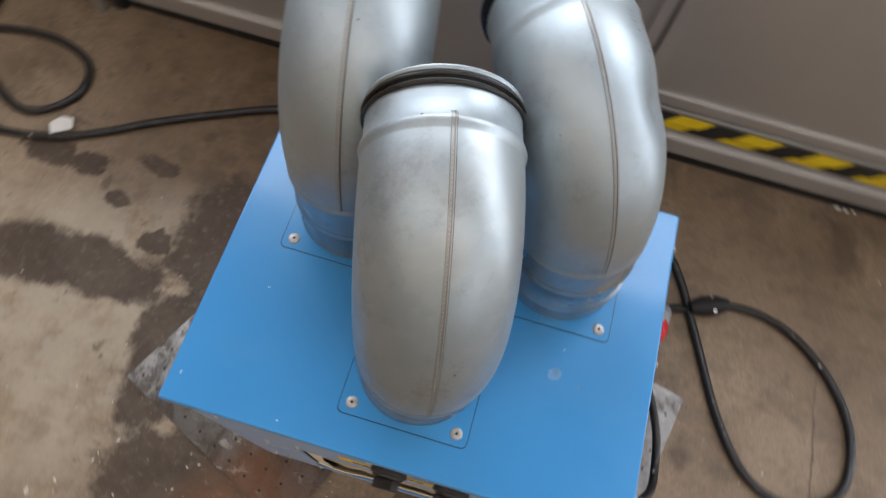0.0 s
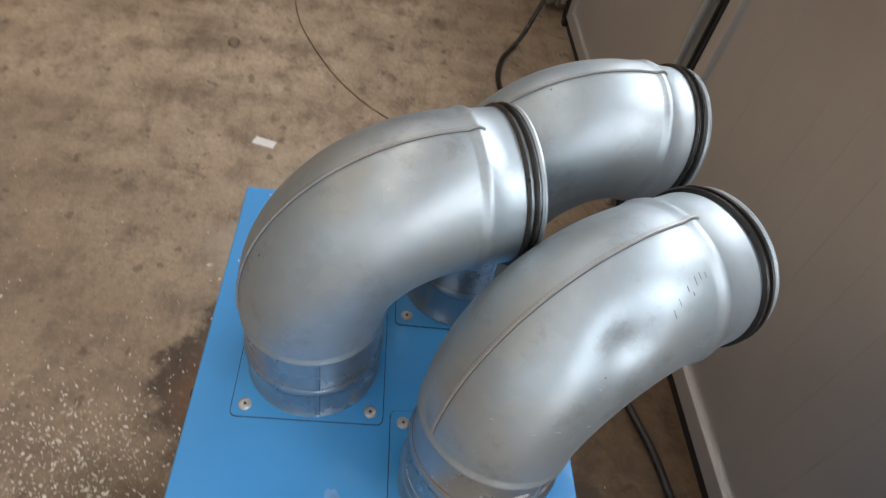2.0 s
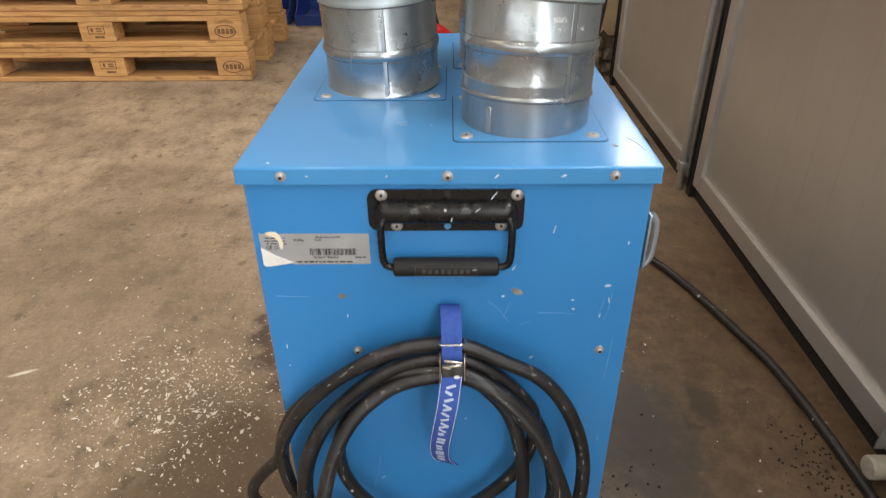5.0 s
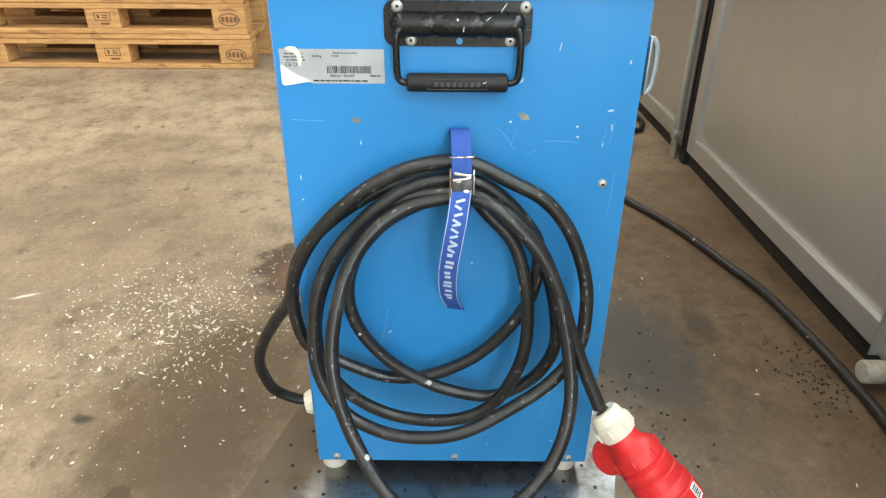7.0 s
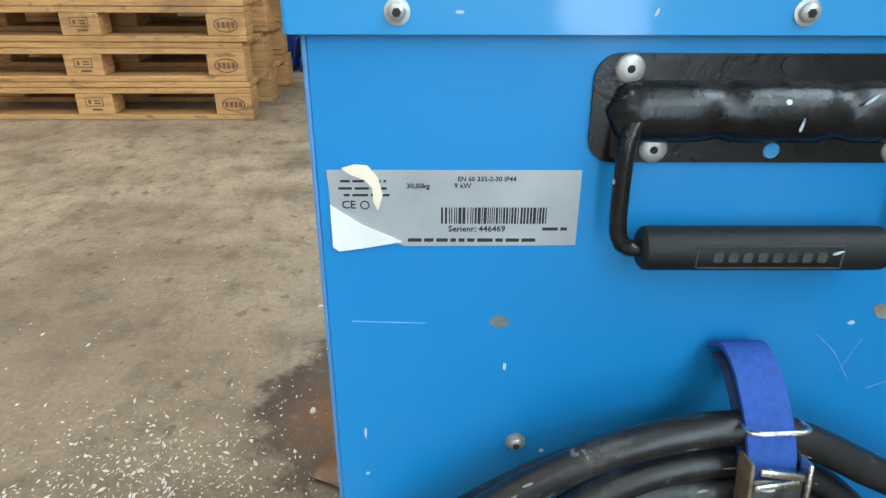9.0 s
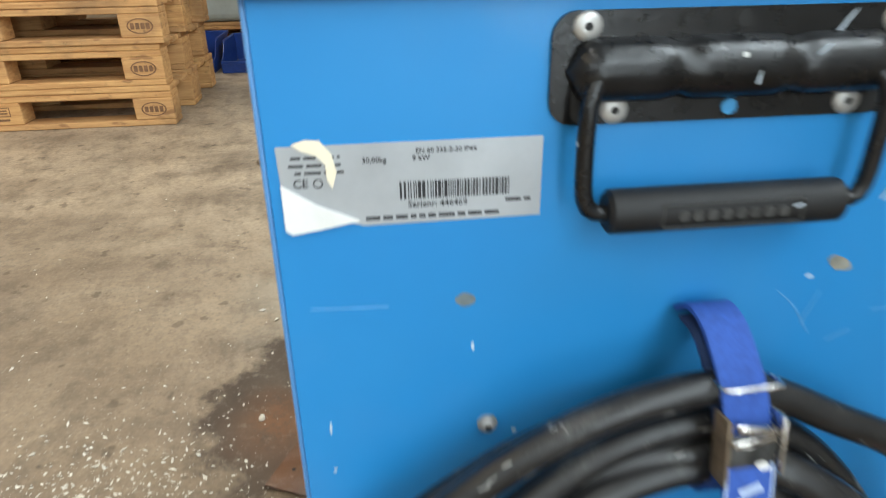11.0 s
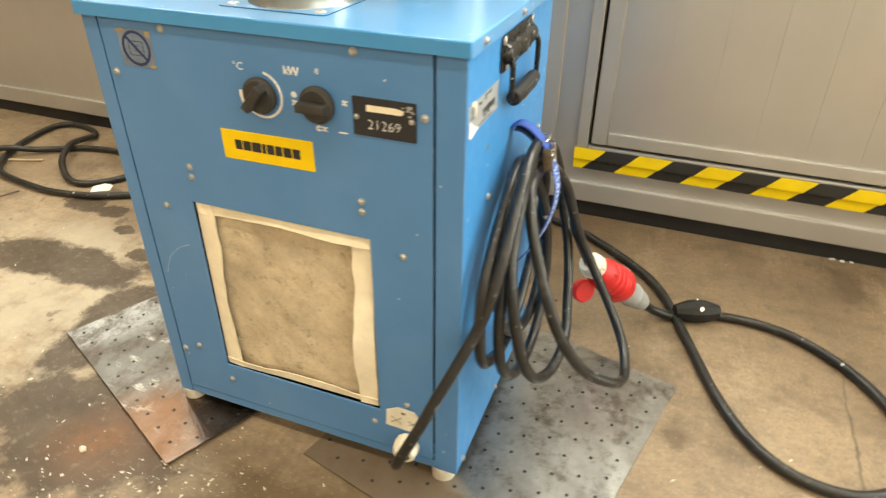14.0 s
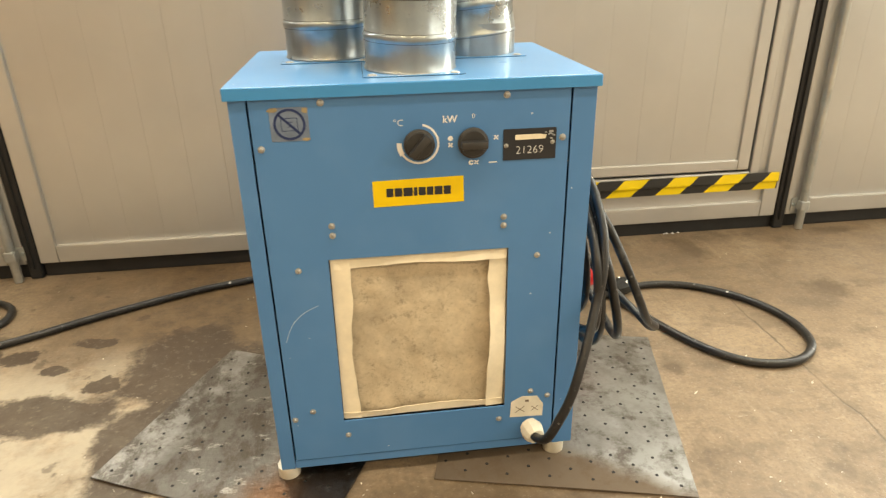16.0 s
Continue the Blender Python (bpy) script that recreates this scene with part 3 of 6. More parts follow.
GREY = plain("grey_plug_plastic", (0.33, 0.34, 0.35), 0.5, 0, 0.1, 40, 0.1)
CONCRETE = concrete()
WOOD = wood()
FELT = felt()
SHEET = plate_steel("worn_sheet_steel", 0.50, 0.29, True)
SHEET_DIRTY = plate_steel("dirty_sheet_steel", 0.54, 0.36)
RUSTY = plain("rust_brown_sheet", (0.17, 0.125, 0.085), 0.6, 0.2, 0.5, 14, 0.3)
PANEL = plain("satin_metal_panel", (0.56, 0.56, 0.55), 0.40, 0.75, 0.05, 3, 0.02, (0.30, 0.28, 0.25), 9, 0.02)
ALU = plain("painted_aluminium_rail", (0.55, 0.545, 0.53), 0.42, 0.7, 0.06, 4, 0.02)
SEAL = plain("black_gate_seal", (0.011, 0.011, 0.0115), 0.55, 0, 0.35, 12, 0.2)
TAPE_Y = plain("yellow_tape", (0.80, 0.58, 0.015), 0.42, 0, 0.08, 20, 0.2)
TAPE_K = plain("black_tape", (0.018, 0.018, 0.018), 0.42, 0, 0.2, 20, 0.2)
BLUE_BIN = plain("blue_plastic_bin", (0.010, 0.042, 0.22), 0.45, 0, 0.2, 20, 0.1)
HALL_DARK = plain("dark_hall_wall", (0.10, 0.085, 0.07), 0.8, 0, 0.2, 2, 0.1)
HALL = plain("hall_wall_paint", (0.42, 0.40, 0.37), 0.8, 0, 0.12, 2, 0.1)
ROOF = plain("hall_roof_sheet", (0.36, 0.35, 0.33), 0.7, 0, 0.12, 2, 0.1)
TARP = plain("grey_white_cover", (0.34, 0.37, 0.35), 0.6, 0, 0.15, 6, 0.3)
GREEN = plain("dark_green_band", (0.02, 0.09, 0.05), 0.6, 0, 0.2, 20, 0.1)
ROLLER = plain("dull_cream_roller", (0.40, 0.37, 0.31), 0.55, 0, 0.25, 60, 0.1)
PLASTER = plain("beige_plaster", (0.42, 0.33, 0.21), 0.85, 0, 0.22, 7, 0.35, (0.30, 0.23, 0.15), 16, 0.12)
STONE = plain("rough_brown_stone", (0.17, 0.140, 0.105), 0.85, 0, 0.45, 24, 0.6)
MORTAR = plain("crumbled_mortar", (0.19, 0.145, 0.095), 0.9, 0, 0.4, 18, 0.6)
STICK = plain("pale_stick_wood", (0.55, 0.40, 0.24), 0.7, 0, 0.2, 40, 0.2)
GLASS = Nodes("window_glass", (0.95, 0.97, 0.97), 0.02).mat
GLASS.node_tree.nodes["Principled BSDF"].inputs["Transmission Weight"].default_value = 1.0
for m, spec in ((CABLE, 0.5), (HANDLE, 0.4), (BLUE, 0.35), (BLACK, 0.35), (BLUE_LID, 0.28)):
    m.node_tree.nodes["Principled BSDF"].inputs["Specular IOR Level"].default_value = spec
DARK_GRIT = plain("dark_grit", (0.045, 0.032, 0.022), 0.9, 0, 0.5, 90, 0)
CHIP = plain("plaster_crumbs", (0.66, 0.605, 0.51), 0.85, 0, 0.2, 60, 0.1)

# ------------------------------------------------------------------ setting
X0, X1, Y0, YW, ZC = -7.5, 5.6, -7.0, 0.872, 4.2
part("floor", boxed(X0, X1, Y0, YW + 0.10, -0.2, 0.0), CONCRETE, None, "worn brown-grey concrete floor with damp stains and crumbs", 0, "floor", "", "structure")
# out of view; dark colour dims what the gate and metal reflect
part("wall_west", boxed(X0 - 0.15, X0, Y0, YW + 0.1, 0, ZC), HALL_DARK, None, "unseen hall wall, coloured dark to dim reflections", 0, "wall", "", "structure")
part("wall_south", boxed(X0, X1, Y0 - 0.15, Y0, 0, ZC), HALL, None, "plain grey hall wall", 0, "wall", "", "structure")
part("wall_east", boxed(X1, X1 + 0.15, Y0, YW + 0.1, 0, ZC), HALL, None, "plain grey hall wall", 0, "wall", "", "structure")
part("ceiling", boxed(X0 - 0.15, X1 + 0.15, Y0 - 0.15, YW + 0.3, ZC, ZC + 0.15), ROOF, None, "plain grey hall roof", 0, "ceiling", "", "structure")
# added out of view to shut the hall off behind the gate
part("wall_north", boxed(X0, X1, YW + 0.10, YW + 0.25, -0.2, ZC), HALL, None, "unseen wall added behind the gate leaves to close the hall", 0, "wall", "", "structure")

# the folding gate along the north side: leaves 1.06 m wide with black rubber between them
LEAF, TOP, SILL, HEAD = 1.06, 3.0, 1.27, 2.27
STRIPS = [-0.145 + LEAF * k for k in range(-2, 3)]
SW = 0.017


def frame_of(x0, x1, z0, z1, w):
    bm = boxed(x0, x0 + w, YW + 0.004, YW + 0.045, z0, z1, 0.003)
    box(bm, x1 - w, x1, YW + 0.004, YW + 0.045, z0, z1, 0.003)
    box(bm, x0 + w, x1 - w, YW + 0.004, YW + 0.045, z0, z0 + w, 0.003)
    box(bm, x0 + w, x1 - w, YW + 0.004, YW + 0.045, z1 - w, z1, 0.003)
    return bm


def gate_leaf(x0, x1, wicket):
    leaf = empty("gate_leaf", (x0 + x1) / 2, YW + 0.03, 0, "pale grey folding gate leaf with " + ("an inset wicket door" if wicket else "ribbed boards and a window above"), "gate", "leaves of the folding gate")
    bz = 0.042
    a, b = x0 + SW, x1 - SW
    st = 0.048
    bm = boxed(a, a + st, YW, YW + 0.05, bz, TOP, 0.003)
    box(bm, b - st, b, YW, YW + 0.05, bz, TOP, 0.003)
    box(bm, a + st, b - st, YW, YW + 0.05, bz, bz + 0.048, 0.003)
    box(bm, a + st, b - st, YW, YW + 0.05, TOP - 0.05, TOP, 0.003)
    part("frame", bm, ALU, leaf)
    part("bottom_seal", boxed(a, b, YW + 0.012, YW + 0.045, 0.0, bz, 0.003), SEAL, leaf, "black rubber bottom seal")
    if not wicket:
        part("backing", boxed(a + st, b - st, YW + 0.0129, YW + 0.044, bz + 0.048, SILL), PANEL, leaf)
        part("top_board", boxed(a + st, b - st, YW + 0.0129, YW + 0.044, HEAD, TOP - 0.05), PANEL, leaf)
        window = part("window_frame", frame_of(a + st, b - st, SILL, HEAD, 0.035), ALU, leaf)
        part("pane", boxed(a + st + 0.03, b - st - 0.03, YW + 0.064, YW + 0.070, SILL + 0.03, HEAD - 0.03), GLASS, window, "clear window pane")
        w = (b - a - 2 * st) / 10
        for k in range(10):
            part("panel_board", boxed(a + st + k * w + 0.00015, a + st + (k + 1) * w - 0.00015, YW + 0.0118, YW + 0.0128, bz + 0.048, SILL, 0.0001, 1), PANEL, leaf)
    else:
        # fixed surround with raised ribs, then the inset wicket door
        wx0, wx1, wz0 = 0.006, 0.792, 0.190
        bm = boxed(a + st, wx0 - 0.006, YW + 0.010, YW + 0.045, bz + 0.048, TOP - 0.05)
        box(bm, wx1 + 0.006, b - st, YW + 0.010, YW + 0.045, bz + 0.048, TOP - 0.05)
        box(bm, wx0 - 0.006, wx1 + 0.006, YW + 0.010, YW + 0.045, bz + 0.048, wz0 - 0.006)
        part("surround", bm, PANEL, leaf)
        bm = boxed(wx0 - 0.034, wx0 - 0.006, YW + 0.002, YW + 0.02, wz0 - 0.03, TOP - 0.05, 0.004)
        box(bm, wx1 + 0.006, wx1 + 0.034, YW + 0.002, YW + 0.02, wz0 - 0.03, TOP - 0.05, 0.004)
        box(bm, wx0 - 0.006, wx1 + 0.006, YW + 0.002, YW + 0.02, wz0 - 0.034, wz0 - 0.006, 0.004)
        part("door_surround_rib", bm, ALU, leaf)
        part("door_gap", boxed(wx0 - 0.006, wx1 + 0.006, YW + 0.022, YW + 0.04, wz0 - 0.006, SILL), SEAL, leaf, "dark gap round the wicket door")
        bm = boxed(wx0, wx0 + 0.036, YW + 0.004, YW + 0.03, wz0, 2.2, 0.003)
        box(bm, wx1 - 0.036, wx1, YW + 0.004, YW + 0.03, wz0, 2.2, 0.003)
        box(bm, wx0 + 0.036, wx1 - 0.036, YW + 0.004, YW + 0.03, wz0, wz0 + 0.030, 0.003)
        box(bm, wx0 + 0.036, wx1 - 0.036, YW + 0.004, YW + 0.03, 2.16, 2.2, 0.003)
        part("door_frame", bm, ALU, leaf)
        part("door_leaf", boxed(wx0 + 0.036, wx1 - 0.036, YW + 0.0129, YW + 0.028, wz0 + 0.030, SILL), PANEL, leaf)
        window = part("window_frame", frame_of(wx0 + 0.036, wx1 - 0.036, SILL, 2.16, 0.035), ALU, leaf)
        part("pane", boxed(wx0 + 0.066, wx1 - 0.066, YW + 0.064, YW + 0.070, SILL + 0.03, 2.13), GLASS, window, "clear window pane")
        w = (wx1 - wx0 - 0.072) / 7
        for k in range(7):
            part("panel_board", boxed(wx0 + 0.036 + k * w + 0.00015, wx0 + 0.036 + (k + 1) * w - 0.00015, YW + 0.0118, YW + 0.0128, wz0 + 0.030, SILL, 0.0001, 1), PANEL, leaf)
        part("top_board", boxed(wx0, wx1, YW + 0.012, YW + 0.03, 2.21, TOP - 0.05, 0.002), PANEL, leaf)
    return leaf


for x in STRIPS[:-1]:
    gate_leaf(x, x + LEAF, abs(x + 0.145) < 0.01)
for x in STRIPS:
    seal = empty("gate_joint_seal", x, YW + 0.018, 0.001, "black rubber seal between two gate leaves", "seal", "rubber seals of the gate")
    part("rubber_strip", boxed(x - SW + 0.001, x + SW - 0.001, YW - 0.004, YW + 0.04, 0.001, TOP, 0.004), SEAL, seal)
    part("centre_bead", boxed(x - 0.004, x + 0.004, YW - 0.010, YW - 0.004, 0.03, TOP, 0.002), SEAL, seal)
part("gate_header", boxed(X0, X1, YW, YW + 0.1, TOP, ZC), HALL, None, "plain grey wall above the gate", 0, "wall", "", "structure")
PX = -2.40
bm = boxed(X0, PX, 0.825, YW + 0.1, 0, TOP)
box(bm, PX, STRIPS[0] - SW, YW + 0.03, YW + 0.1, 0, TOP)
wall = part("wall_masonry", bm, MORTAR, None, "old masonry wall with crumbled plaster over rough stones at the foot", 0, "wall", "", "structure")
# plaster with a ragged lower edge on the two faces of the corner
edge = [(0.0 + 0.06 * k, 0.185 + 0.05 * noise.noise((k * 0.9, 3.3, 0))) for k in range(60)]
part("plaster", outline(bmesh.new(), [(PX - x, z) for x, z in edge] + [(PX - 3.54, TOP), (PX, TOP)], 0.025, Matrix.Translation((0, 0.8255, 0)) @ FRONT), PLASTER, wall, "beige plaster with a broken lower edge", 0)
edge = [(0.801 + 0.02 * k, 0.19 + 0.04 * noise.noise((k * 1.3, 8.1, 0))) for k in range(9)]
part("plaster", outline(bmesh.new(), edge + [(0.961, TOP), (0.801, TOP)], 0.025, Matrix.Translation((PX - 0.0005, 0, 0)) @ SIDE), PLASTER, wall, "beige plaster with a broken lower edge", 0)
rnd = random.Random(17)
for k in range(26):
    if k < 9:
        c = Vector((PX + 0.004, 0.83 + 0.035 * (k % 4) + rnd.uniform(-.01, .01), 0.04 + 0.055 * (k // 3)))
    else:
        c = Vector((PX - 0.03 - 0.085 * ((k - 9) % 9) + rnd.uniform(-.02, .02), 0.818, 0.045 + 0.09 * ((k - 9) // 9)))
    bm = bmesh.new()
    bmesh.ops.create_icosphere(bm, subdivisions=2, radius=1.0)
    sx, sy, sz = rnd.uniform(0.03, 0.05), rnd.uniform(0.025, 0.035), rnd.uniform(0.028, 0.042)
    for v in bm.verts:
        q = v.co * (0.85 + 0.35 * noise.noise(v.co * 1.6 + Vector((k * 5.1, 0, 0))))
        v.co = c + Vector((q.x * sx, q.y * sy, max(q.z * sz, 0.001 - c.z)))
    part("stone", bm, STONE, wall, "", 25)
part("gate_side_east", boxed(5.5, X1, YW, YW + 0.1, 0, TOP), HALL, None, "plain grey wall beside the open gate", 0, "wall", "", "structure")

# hazard tape along the wicket door's threshold
tape = empty("hazard_tape", 0.42, YW - 0.002, 0.137, "strip of yellow and black hazard tape stuck on the gate", "tape")
tx0, tx1, tz0, tz1, pitch, slant = -0.028, 0.888, 0.129, 0.180, 0.1483, 0.052
k = 0
xx = tx0 - 0.053 - pitch
while xx < tx1:
    for j, mat in enumerate((TAPE_Y, TAPE_K)):
        a, b = xx + j * pitch / 2, xx + (j + 1) * pitch / 2
        lo = (max(tx0, min(tx1, a)), max(tx0, min(tx1, b)))
        hi = (max(tx0, min(tx1, a + slant)), max(tx0, min(tx1, b + slant)))
        if lo[1] - lo[0] + hi[1] - hi[0] > 0.004:
            pts = [(lo[0], tz0), (lo[1], tz0), (hi[1], tz1), (hi[0], tz1)]
            if hi[1] - hi[0] < 1e-5:
                pts = pts[:3]
            if lo[1] - lo[0] < 1e-5:
                pts = [pts[0]] + pts[2:]
            bm = outline(bmesh.new(), pts, 0.0012, Matrix.Translation((0, YW - 0.0005, 0)) @ FRONT)
            for z in (0.150, 0.1535, 0.158):
                bmesh.ops.bisect_plane(bm, geom=bm.verts[:] + bm.edges[:] + bm.faces[:], plane_co=(0, 0, z), plane_no=(0, 0, 1))
            for v in bm.verts:
                v.co.y -= 0.0055 * min(1.0, max(0.0, (v.co.z - 0.150) / 0.0035)) - 0.0030 * min(1.0, max(0.0, (v.co.z - 0.158) / 0.022))
            part("tape_stripe", bm, mat, tape, "", 0)
    xx += pitch


def hinge_bracket(x, off):
    t = empty("roller_bracket", x, YW - 0.02, 0.0, "perforated galvanised bracket with a floor roller at the gate joint", "bracket", "gate brackets")
    bm = boxed(x - 0.017, x + 0.017, YW - 0.006, YW - 0.001, 0.045, 0.19, 0.001)
    box(bm, x - 0.017, x - 0.014, YW - 0.022, YW - 0.006, 0.045, 0.19, 0.001)
    part("channel", bm, ZINC_DULL, t)
    for k in range(4):
        part("slot", outline(bmesh.new(), round_rect(0.007, 0.017, 0.003), 0.0008, on_front(x + 0.002, 0.075 + 0.03 * k, YW - 0.0062)), DARK, t)
    bm = lathe(bmesh.new(), [(0, -0.012), (0.017, -0.012), (0.019, -0.009), (0.019, 0.022), (0.017, 0.025), (0, 0.025)], 24,
               Matrix.Translation((x + off, YW - 0.016, 0.031)) @ Euler((radians(90), 0, 0)).to_matrix().to_4x4())
    part("roller", bm, ROLLER, t, "worn off-white roller")
    part("axle", lathe(bmesh.new(), [(0, 0), (0.008, 0), (0.008, 0.012), (0, 0.012)], 12, Matrix.Translation((x + off, YW + 0.002, 0.031)) @ Euler((radians(90), 0, 0)).to_matrix().to_4x4()), DARK, t)
    return t


hinge_bracket(-0.205, 0.010)
hinge_bracket(-0.106, -0.002)


def drop_bolt(x):
    t = empty("drop_bolt", x, YW - 0.015, 0.0, "grey drop bolt rod on the gate with a lower guide", "bolt", "gate drop bolts")
    part("rod", lathe(bmesh.new(), [(0, 0.001), (0.011, 0.001), (0.0115, 0.004), (0.0115, 1.6), (0, 1.6)], 16, Matrix.Translation((x, YW - 0.015, 0))), ZINC_DULL, t)
    bm = boxed(x - 0.03, x + 0.03, YW - 0.004, YW - 0.001, 0.055, 0.095, 0.001)
    box(bm, x - 0.014, x + 0.014, YW - 0.029, YW - 0.004, 0.06, 0.09, 0.004)
    part("guide", bm, ZINC_DULL, t)
    for s in (-1, 1):
        part("bolt_head", lathe(bmesh.new(), [(0.005, 0), (0.005, 0.003), (0, 0.0035)], 8, on_front(x + s * 0.023, 0.075, YW - 0.004)), ZINC, t)


drop_bolt(0.975)
drop_bolt(-1.245)

# sheets of perforated steel under the heater


def sheet(name, cx, cy, ux, uy, w, h, mat, z, label, holes):
    """A thin plate from the corner (cx, cy) w along u and h along its left normal."""
    u = Vector((ux, uy, 0)).normalized()
    v = Vector((-u.y, u.x, 0))
    m = Matrix.Translation((cx, cy, z)) @ Matrix((u, v, Vector((0, 0, 1)))).transposed().to_4x4()
    t = empty(name, cx + (u.x * w + v.x * h) / 2, cy + (u.y * w + v.y * h) / 2, z, label, "steel sheet")
    bm = bmesh.new()
    n = 14
    def lift(a, b):
        return 0.0025 * noise.noise((a * 3 + cx * 7, b * 3, 1.7)) * (1 if holes else 0.4) + 0.0014
    grid = [[[bm.verts.new(m @ Vector((w * i / n, h * j / n, lift(w * i / n, h * j / n) + s * 0.0022))) for i in range(n + 1)] for j in range(n + 1)] for s in (0, 1)]
    for s in (0, 1):
        for j in range(n):
            for i in range(n):
                bm.faces.new((grid[s][j][i], grid[s][j][i + 1], grid[s][j + 1][i + 1], grid[s][j + 1][i]))
    for i in range(n):
        for a, b in (((0, i), (0, i + 1)), ((n, i), (n, i + 1)), ((i, 0), (i + 1, 0)), ((i, n), (i + 1, n))):
            bm.faces.new((grid[0][a[0]][a[1]], grid[0][b[0]][b[1]], grid[1][b[0]][b[1]], grid[1][a[0]][a[1]]))
    part("plate", bm, mat, t)
    if holes:
        bm = bmesh.new()
        rnd = random.Random(7)
        rows, cols = int(h / 0.034), int(w / 0.040)
        for j in range(rows):
            for i in range(cols):
                px, py = 0.022 + 0.040 * i + (0.020 if j % 2 else 0) + rnd.uniform(-.001, .001), 0.022 + 0.034 * j
                if px < w - 0.01 and py < h - 0.01:
                    lathe(bm, [(0.0029, 0), (0.0027, 0.0005), (0, 0.0005)], 7, m @ Matrix.Translation((px, py, lift(px, py) + 0.0022)))
        part("perforation", bm, DARK, t, "punched holes", 0, "", "", "stuff")
    return t


sheet("steel_sheet", -0.79, 0.06, 0.906, -0.42, 0.417, 0.395, SHEET_DIRTY, 0.003, "dirty perforated steel sheet with rust lying on the floor", True)
sheet("steel_sheet", 0.160, -0.122, 0.243, 0.97, 0.468, 0.41, SHEET, 0.0, "worn perforated steel sheet with rust lying on the floor", True)

# ------------------------------------------------------------------ the heater
W, D, H = 0.482, 0.3634, 0.6265
Z0, ZL = 0.028, 0.611
heater = empty("electric_heater", -W / 2, D / 2, 0.0, "scuffed blue electric fan heater with three ducts on steel sheets", "heater")
bx0, bx1, by0, by1 = -W + 0.005, -0.005, 0.005, D - 0.005
T = 0.004
for name, args in (("side_panel", (bx1 - T, bx1, by0 + 0.002, by1, Z0, ZL, 0.0008)), ("side_panel", (bx0, bx0 + T, by0 + 0.002, by1, Z0, ZL, 0.0008)),
                   ("back_panel", (bx0 + T, bx1 - T, by1 - T, by1, Z0, ZL)), ("base_panel", (bx0 + T, bx1 - T, by0 + 0.02, by1 - T, Z0, Z0 + T)),
                   ("corner_post", (bx0, -0.4555, by0, by0 + 0.002, Z0, ZL, 0.0008)), ("corner_post", (-0.0375, bx1, by0, by0 + 0.002, Z0, ZL, 0.0008)),
                   ("bottom_rail", (-0.4555, -0.0375, by0 + 0.001, by0 + T, Z0, Z0 + 0.015, 0.001))):
    part(name, boxed(*args), BLUE_FRONT if name in ("corner_post", "bottom_rail") else BLUE, heater)
# black sheet added behind the front for the shade inside the cabinet
part("inner_lining", boxed(-0.458, -0.035, by0 + 0.035, by0 + 0.038, Z0 + 0.006, ZL - 0.005), DARK, heater, "black sheet standing in for the shaded inside of the cabinet", 0)
bm = boxed(-W, 0, 0, D, ZL, H)
low = [f for f in bm.faces if f.normal.z < -0.9]
edges = [e for e in bm.edges if min(v.co.z for v in e.verts) > H - 0.001 or abs(e.verts[0].co.z - e.verts[1].co.z) > 0.005]
bmesh.ops.inset_region(bm, faces=low, thickness=0.0022)
bmesh.ops.translate(bm, verts=low[0].verts, vec=(0, 0, H - ZL - 0.003))
bmesh.ops.bevel(bm, geom=edges, offset=0.0020, segments=3, affect="EDGES", profile=0.5)
part("lid", bm, BLUE_LID, heater, "blue lid")

# front panel, with the filter window cut through it
px0, px1, pz0, pz1 = -0.4525, -0.0405, Z0 + 0.0175, ZL - 0.0005
ox0, ox1, oz0, oz1 = -0.373, -0.119, 0.112, 0.388
PY = by0 - 0.0005
bm = bmesh.new()
xs, zs = (px0, ox0, ox1, px1), (pz0, oz0, oz1, pz1)
for yy in (PY, PY + 0.003):
    g = [[bm.verts.new((x, yy, z)) for x in xs] for z in zs]
    for j in range(3):
        for i in range(3):
            if (i, j) != (1, 1):
                bm.faces.new((g[j][i], g[j][i + 1], g[j + 1][i + 1], g[j + 1][i]))
    if yy == PY:
        front = g
for ring in ([(0, 0), (0, 3), (3, 3), (3, 0)], [(1, 1), (1, 2), (2, 2), (2, 1)]):
    for (j, i), (q, p) in zip(ring, ring[1:] + ring[:1]):
        bm.faces.new((front[j][i], front[q][p], g[q][p], g[j][i]))
part("front_panel", bm, BLUE_FRONT, heater, "blue front panel, greyed for the duller light on it")

# filter: felt behind a wavy card frame
fil = part("filter", boxed(ox0 + 0.004, ox1 + 0.006, by0 + 0.012, by0 + 0.022, oz0 - 0.004, oz1 + 0.004), FELT, heater, "dirty beige filter felt")
bm = bmesh.new()
bmesh.ops.create_grid(bm, x_segments=40, y_segments=44, size=0.5)
for v in bm.verts:
    x, z = v.co.x, v.co.y
    v.co = Vector((-0.245 + x * 0.222, by0 + 0.0105 + 0.0022 * noise.noise((x * 9, z * 9, 0.3)) + 0.001 * noise.noise((x * 40, z * 40, 2)), 0.247 + z * 0.262))
part("felt_face", bm, FELT, fil)


